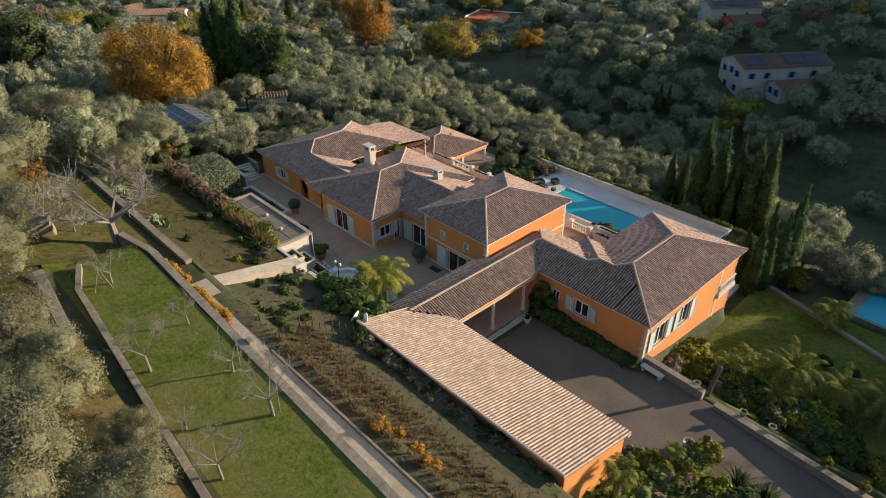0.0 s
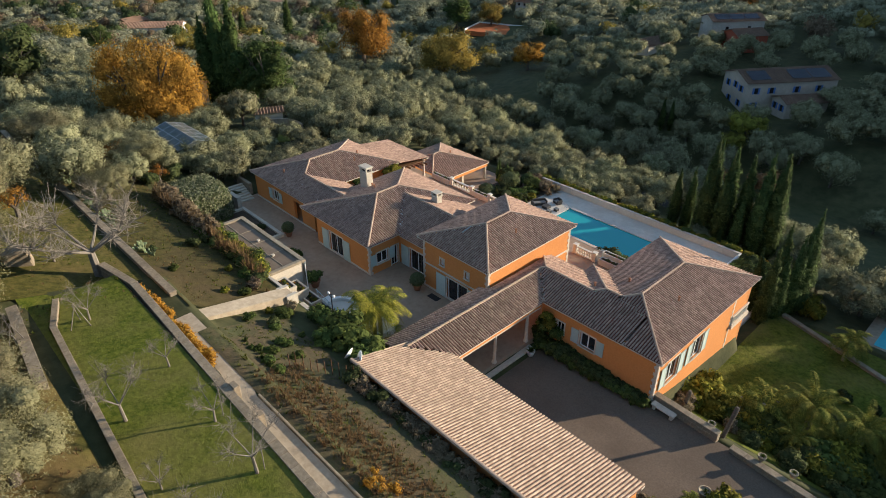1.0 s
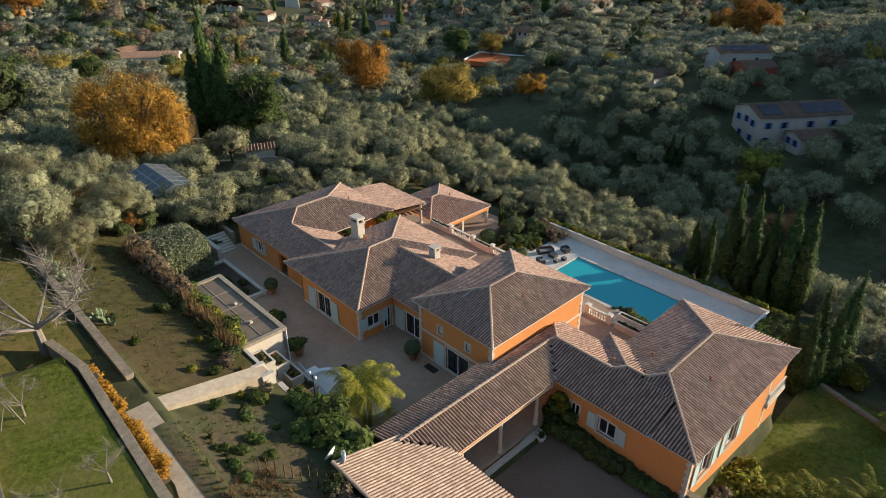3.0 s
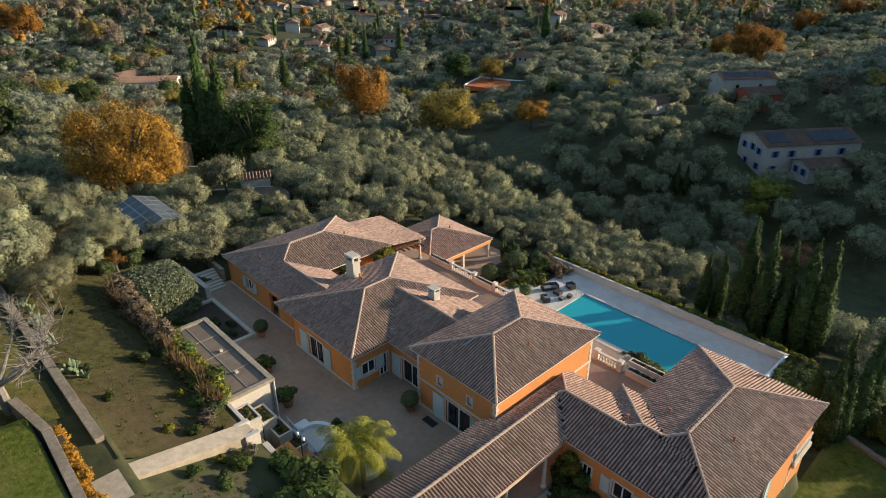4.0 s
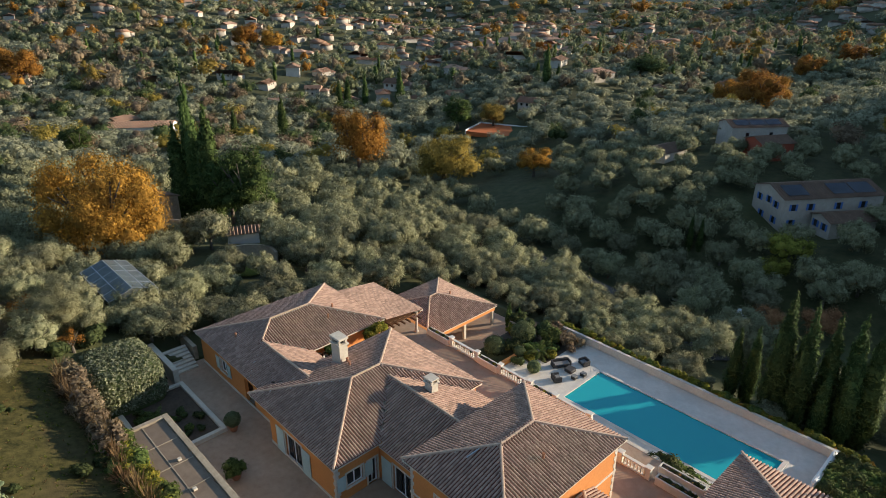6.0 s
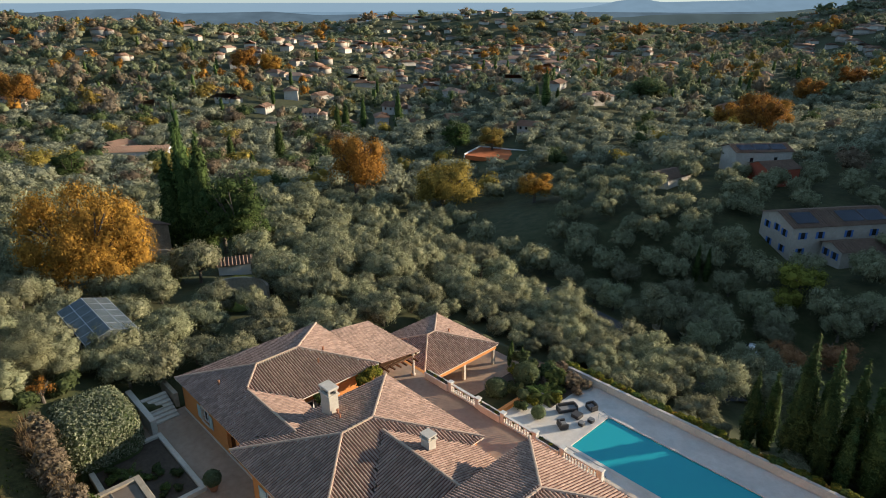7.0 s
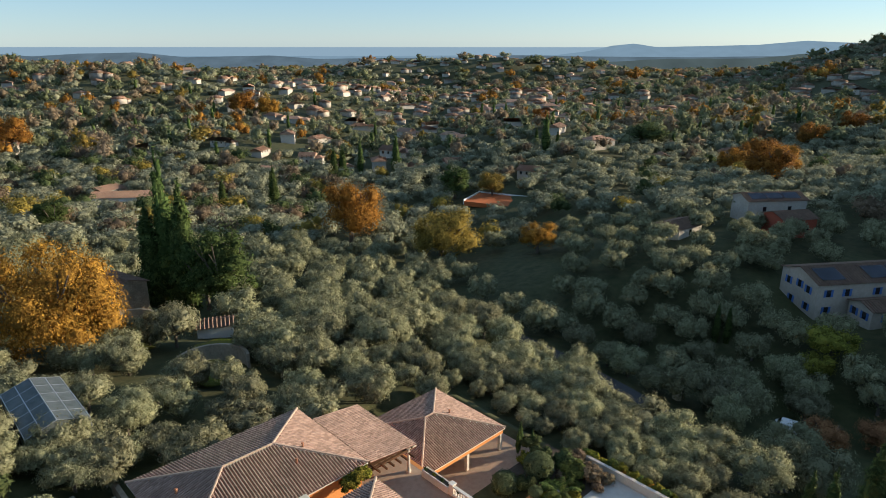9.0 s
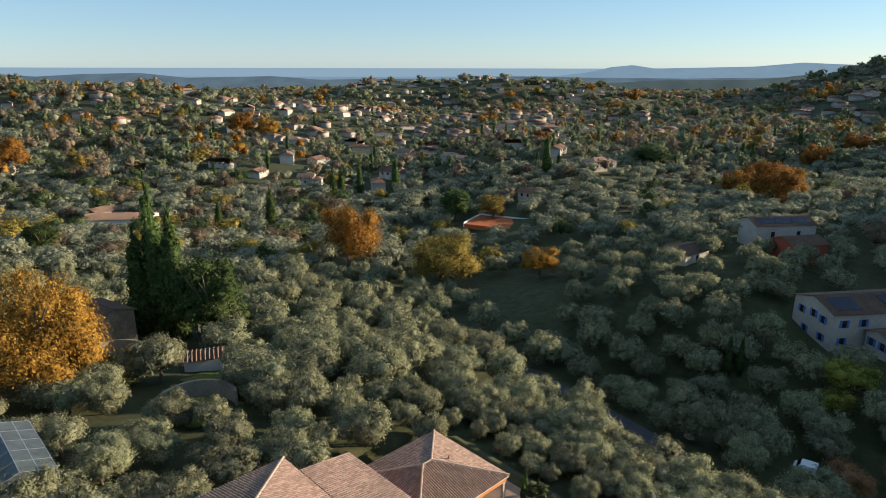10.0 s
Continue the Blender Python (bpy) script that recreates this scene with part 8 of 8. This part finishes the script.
for sg in (-1, 1):
    for i in range(5):
        a, b2 = -GL + 2 * GL * i / 5, -GL + 2 * GL * (i + 1) / 5
        for nm, pts in (("roof_pane", ((a + 0.03, sg * GW, GE), (b2 - 0.03, sg * GW, GE), (b2 - 0.03, sg * 0.04, GR), (a + 0.03, sg * 0.04, GR))), ("side_pane", ((a + 0.03, sg * GW, 0), (b2 - 0.03, sg * GW, 0), (b2 - 0.03, sg * GW, GE), (a + 0.03, sg * GW, GE)))):
            bm = bmesh.new()
            bm.faces.new([bm.verts.new(p) for p in pts])
            bmesh.ops.solidify(bm, geom=bm.faces[:], thickness=0.015)
            part(nm, bm, M["oldglass"], gh)
for e in (-GL, GL):
    bm = bmesh.new()
    bm.faces.new([bm.verts.new(p) for p in ((e, -GW, 0), (e, GW, 0), (e, GW, GE), (e, 0, GR), (e, -GW, GE))])
    bmesh.ops.solidify(bm, geom=bm.faces[:], thickness=0.015)
    part("gable_pane", bm, M["oldglass"], gh)
for i in range(6):
    a = -GL + 2 * GL * i / 5
    bm = bmesh.new()
    for p, q in (((a, -GW, -0.8), (a, -GW, GE)), ((a, -GW, GE), (a, 0, GR)), ((a, 0, GR), (a, GW, GE)), ((a, GW, GE), (a, GW, -0.8))):
        tube(bm, p, q, 0.03, 0.03, 5)
    part("frame", bm, M["metal"], gh)
bm = bmesh.new()
for p, q in (((-GL, 0, GR), (GL, 0, GR)), ((-GL, -GW, GE), (GL, -GW, GE)), ((-GL, GW, GE), (GL, GW, GE)), ((-GL, -GW * 0.5, (GE + GR) / 2), (GL, -GW * 0.5, (GE + GR) / 2)), ((-GL, GW * 0.5, (GE + GR) / 2), (GL, GW * 0.5, (GE + GR) / 2))):
    tube(bm, p, q, 0.035, 0.035, 6)
part("purlin", bm, M["metal"], gh)

# ---- neighbours across the dell ----
def neighbour(label, x, y, turn, L, W, H, z, wall_mat, roof_mat, windows, panels=0, shutter=None):
    """A gabled house: walls, tile roof of two slopes, windows with blue shutters, solar panels."""
    ob = thing("neighbour_house", label, "house", pose(x, y, z, 0, 0, turn))
    bm = bmesh.new()
    rise = W * 0.5 * 0.32
    pts = [(-L / 2, -W / 2, -3), (L / 2, -W / 2, -3), (L / 2, W / 2, -3), (-L / 2, W / 2, -3)]
    lo = [bm.verts.new(p) for p in pts]
    hi = [bm.verts.new((p[0], p[1], H)) for p in pts]
    ga, gb = bm.verts.new((-L / 2, 0, H + rise)), bm.verts.new((L / 2, 0, H + rise))
    for f in ((lo[0], lo[1], hi[1], hi[0]), (lo[2], lo[3], hi[3], hi[2]), (lo[1], lo[2], hi[2], gb, hi[1]), (lo[3], lo[0], hi[0], ga, hi[3]), (hi[0], hi[1], gb, ga), (hi[2], hi[3], ga, gb), tuple(reversed(lo))):
        bm.faces.new(f)
    part("wall", bm, wall_mat, ob)
    for sg in (-1, 1):
        bm = bmesh.new()
        e = 0.4
        k = (rise) / (W / 2)
        bm.faces.new([bm.verts.new(p) for p in ((-L / 2 - e, sg * (W / 2 + e), H - k * e + 0.08), (L / 2 + e, sg * (W / 2 + e), H - k * e + 0.08), (L / 2 + e, 0, H + rise + 0.08), (-L / 2 - e, 0, H + rise + 0.08))])
        bmesh.ops.solidify(bm, geom=bm.faces[:], thickness=0.14)
        part("roof", bm, roof_mat, ob)
        n2 = int(L / 0.5)
        bm = bmesh.new()
        for i in range(n2):
            a = -L / 2 - e + (L + 2 * e) * (i + 0.5) / n2
            tube(bm, (a, sg * (W / 2 + e), H - k * e + 0.11), (a, sg * 0.05, H + rise + 0.11), 0.12, 0.12, 5, False)
        t2 = part("roof_tiles", bm, roof_mat, ob)
        t2["kind"] = "stuff"
        if panels and sg < 0:
            for i in range(panels):
                a0 = -L / 2 + 1.0 + (L - 2) * i / panels
                a1 = a0 + (L - 2) / panels - 0.25
                if i == panels // 2 - 1 and panels > 3:
                    continue
                bm = bmesh.new()
                bm.faces.new([bm.verts.new(p) for p in ((a0, sg * W * 0.44, H + rise * 0.12 + 0.3), (a1, sg * W * 0.44, H + rise * 0.12 + 0.3), (a1, sg * W * 0.1, H + rise * 0.8 + 0.3), (a0, sg * W * 0.1, H + rise * 0.8 + 0.3))])
                bmesh.ops.solidify(bm, geom=bm.faces[:], thickness=0.05)
                part("solar_panel", bm, M["solar"], ob, "dark blue solar panel")
    for side, a, zz in windows:
        bm = bmesh.new()
        box(bm, -0.4, 0.4, -0.05, 0.05, 0, 1.2)
        w = part("window", bm, M["pane"], ob)
        m = {"s": Matrix.Translation((a, -W / 2, zz)), "w": Matrix.Translation((-L / 2, a, zz)) @ Matrix.Rotation(radians(90), 4, "Z")}[side]
        w.matrix_basis = m
        if shutter:
            for sg in (-1, 1):
                bm = bmesh.new()
                box(bm, sg * 0.62 - 0.2, sg * 0.62 + 0.2, -0.09, 0.09, -0.02, 1.22)
                part("shutter", bm, shutter, w, "blue painted shutter")
    return ob


M["oldwall"] = surf("weathered beige render", (0.40, 0.34, 0.27), (0.50, 0.43, 0.35), scale=1.5, rough=0.9, bump=0.1, big=0.3)
M["solar"] = surf("solar panel glass", (0.012, 0.016, 0.035), (0.02, 0.026, 0.05), scale=2, rough=0.2, bump=0.0, spec=0.8)
M["blue"] = surf("blue shutter paint", (0.06, 0.14, 0.36), (0.08, 0.18, 0.42), scale=4, rough=0.6, bump=0.05)
M["redwall"] = surf("brick red render", (0.32, 0.075, 0.04), (0.40, 0.10, 0.055), scale=3, rough=0.9, bump=0.1)
M["oldtile"] = surf("old brown roof tiles", (0.16, 0.10, 0.07), (0.28, 0.18, 0.125), scale=2, rough=0.9, bump=0.3, big=0.5)
neighbour("cream rendered farmhouse with blue shutters and solar panels", 69.6, 137.7, 9, 20, 9.2, 5.9, -9.7, M["oldwall"], M["oldtile"],
          [("w", -2.4, 3.6), ("w", -0.2, 3.9), ("w", 2.6, 3.6), ("w", -2.4, 0.6), ("w", 1.4, 0.6), ("s", -8, 3.6), ("s", -4.6, 3.6), ("s", 1.0, 3.6), ("s", 6, 3.6), ("s", -8, 0.6)], 4, M["blue"])
neighbour("low tiled annexe of the farmhouse with blue windows", 71.0, 130.2, 9, 9, 5.0, 2.8, -9.4, M["oldwall"], M["oldtile"], [("w", -1, 0.9), ("w", 1.2, 0.9), ("s", -2, 0.9), ("s", 1.5, 0.9)], 0, M["blue"])
neighbour("brick red house among the olives", 73, 167, 12, 8, 6.5, 4.0, ground_z(73, 167), M["redwall"], M["oldtile"], [("s", -1.5, 1.2), ("s", 1.8, 1.2)], 0)
neighbour("cream house with solar panels behind the red house", 74, 179, 6, 14, 7, 5.2, ground_z(74, 179), M["far_wall"], M["oldtile"], [("s", -3, 2.6), ("s", 3, 2.6)], 3)
neighbour("old stone barn with a sagging tile roof", 50.5, 170, 35, 8, 6, 2.6, ground_z(50, 170), M["stone"], M["oldtile"], [("s", 0, 0.8)], 0)
neighbour("old stone house behind the cypress trees", -57.0, 132.0, -30, 9, 7, 5.6, -9.8, M["wallstone"], M["oldtile"], [("s", -1.5, 3.0), ("s", 1.8, 0.8)], 0)
neighbour("long white house with a red tile roof", -112, 246, 8, 22, 8, 3.2, ground_z(-112, 246) + 0.5, M["white"], M["far_roof"], [("s", -6, 1), ("s", -2, 1), ("s", 4, 1)], 0)
neighbour("small white outbuilding with a tile roof", -35.2, 119.5, 20, 5.0, 3.2, 2.2, ground_z(-35, 119.5), M["white"], M["oldtile"], [], 0)
# clay tennis court and its wall
tc = thing("tennis_court", "orange clay tennis court with a pale wall", "tennis court", pose(17, 243, ground_z(17, 243) + 0.3, 0, 0, -25), kind="structure")
M["clay"] = surf("orange tennis clay", (0.46, 0.12, 0.035), (0.54, 0.155, 0.05), scale=2, rough=0.95, bump=0.1)
bm = bmesh.new()
box(bm, -11, 11, -7, 7, -1.5, 0.05)
part("clay_surface", bm, M["clay"], tc)
bm = bmesh.new()
box(bm, -11, 11, 7, 7.3, -1, 0.5, 0.03)
box(bm, -11.3, -11, -7, 7, -1, 0.6, 0.03)
part("court_wall", bm, M["white"], tc)
# curved retaining walls in the garden below
def arc_wall(x, y, r, a0, a1, h, label):
    bm = bmesh.new()
    ring = []
    for i in range(25):
        a = radians(a0 + (a1 - a0) * i / 24)
        c, s = math.cos(a), math.sin(a)
        ring.append([bm.verts.new((c * q, s * q, z)) for q, z in ((r, -2), (r, h), (r + 0.35, h), (r + 0.35, -2))])
    for p, q in zip(ring, ring[1:]):
        for k in range(3):
            bm.faces.new((p[k], q[k], q[k + 1], p[k + 1]))
    for e in (ring[0], ring[-1]):
        bm.faces.new(e)
    setting("retaining_wall", bm, M["concrete"], label, pose(x, y, ground_z(x, y) + 0.3), "wall")


arc_wall(-29.3, 102.5, 4.2, 20, 170, 1.2, "curved grey retaining wall in the olive garden")
arc_wall(-49.6, 121.2, 4.6, 20, 175, 1.0, "curved grey retaining wall below the old house")
# gate piers on the lane and the lane itself
for i, (x, y) in enumerate(((31.4, 111.0), (35.4, 110.2))):
    bm = bmesh.new()
    box(bm, -0.5, 0.5, -0.5, 0.5, -0.5, 2.4, 0.03)
    box(bm, -0.62, 0.62, -0.62, 0.62, 2.4, 2.6, 0.03)
    ob = new("gate_pier", from_bm("gate_pier", bm, M["stone"]))
    ob.matrix_basis = pose(x, y, ground_z(x, y), 0, 0, 20)
    tagged(ob, "pale stone gate pier on the lane", "gate pier", "gate piers")
bm = bmesh.new()
n2 = 40
prev = None
for i in range(n2 + 1):
    f = i / n2
    y = 88 + 66 * f
    x = 33 - (y - 88) * 0.52 + 3.0 * math.sin(f * 5)
    z = ground_z(x, y) + 0.12
    pair = (bm.verts.new((x - 2.0, y, z)), bm.verts.new((x + 2.0, y, z)))
    if prev:
        bm.faces.new((prev[0], prev[1], pair[1], pair[0]))
    prev = pair
setting("road", bm, M["road"], "narrow asphalt lane in the shaded dell", Matrix(), "road")
# parked car
car = thing("car", "small white car parked under the trees", "car", pose(43.6, 104.1, ground_z(43.6, 104.1) + 0.1, 0, 0, -35))
bm = bmesh.new()
prof = [(-2.0, 0.35), (-2.0, 0.8), (-1.7, 0.9), (-1.2, 1.42), (0.5, 1.45), (1.1, 0.95), (1.95, 0.8), (2.0, 0.35)]
L2 = [bm.verts.new((x, -0.82, z)) for x, z in prof]
R2 = [bm.verts.new((x, 0.82, z)) for x, z in prof]
bm.faces.new(L2)
bm.faces.new(list(reversed(R2)))
for i in range(len(prof)):
    j = (i + 1) % len(prof)
    bm.faces.new((L2[i], R2[i], R2[j], L2[j]))
bmesh.ops.bevel(bm, geom=bm.edges[:], offset=0.06, segments=2, affect="EDGES")
part("body", bm, M["white"], car)
for x0, x1, z0, z1 in ((0.55, 1.05, 1.4, 1.02), (-1.25, -1.65, 1.38, 0.98)):
    bm = bmesh.new()
    bm.faces.new([bm.verts.new(p) for p in ((x0, -0.7, z0 + 0.05), (x0, 0.7, z0 + 0.05), (x1, 0.72, z1 + 0.05), (x1, -0.72, z1 + 0.05))])
    bmesh.ops.solidify(bm, geom=bm.faces[:], thickness=0.03)
    part("windscreen", bm, M["pane"], car)
for x in (-1.25, 1.25):
    for y in (-0.82, 0.82):
        bm = bmesh.new()
        tube(bm, (x, y - 0.1, 0.32), (x, y + 0.1, 0.32), 0.32, 0.32, 16)
        w = part("wheel", bm, M["black"], car)
# the neighbour's pool below the lawn
np_ = thing("neighbour_pool", "blue pool with a pale edge below the lawn", "swimming pool", pose(46.6, 48.4, -4.72, 0, 0, -45), kind="structure")
bm = bmesh.new()
box(bm, -6.5, 6.5, -4.5, 4.5, -0.6, 0.0, 0.02)
part("surround", bm, M["concrete"], np_)
bm = bmesh.new()
box(bm, -5.3, 5.3, -3.2, 3.2, 0.004, 0.02)
part("water", bm, M["pooltile"], np_, "blue pool water")

# ---- walls of separate stones ----
random.seed(41)
for w in WALLS_LATER:
    stone_wall(*w)
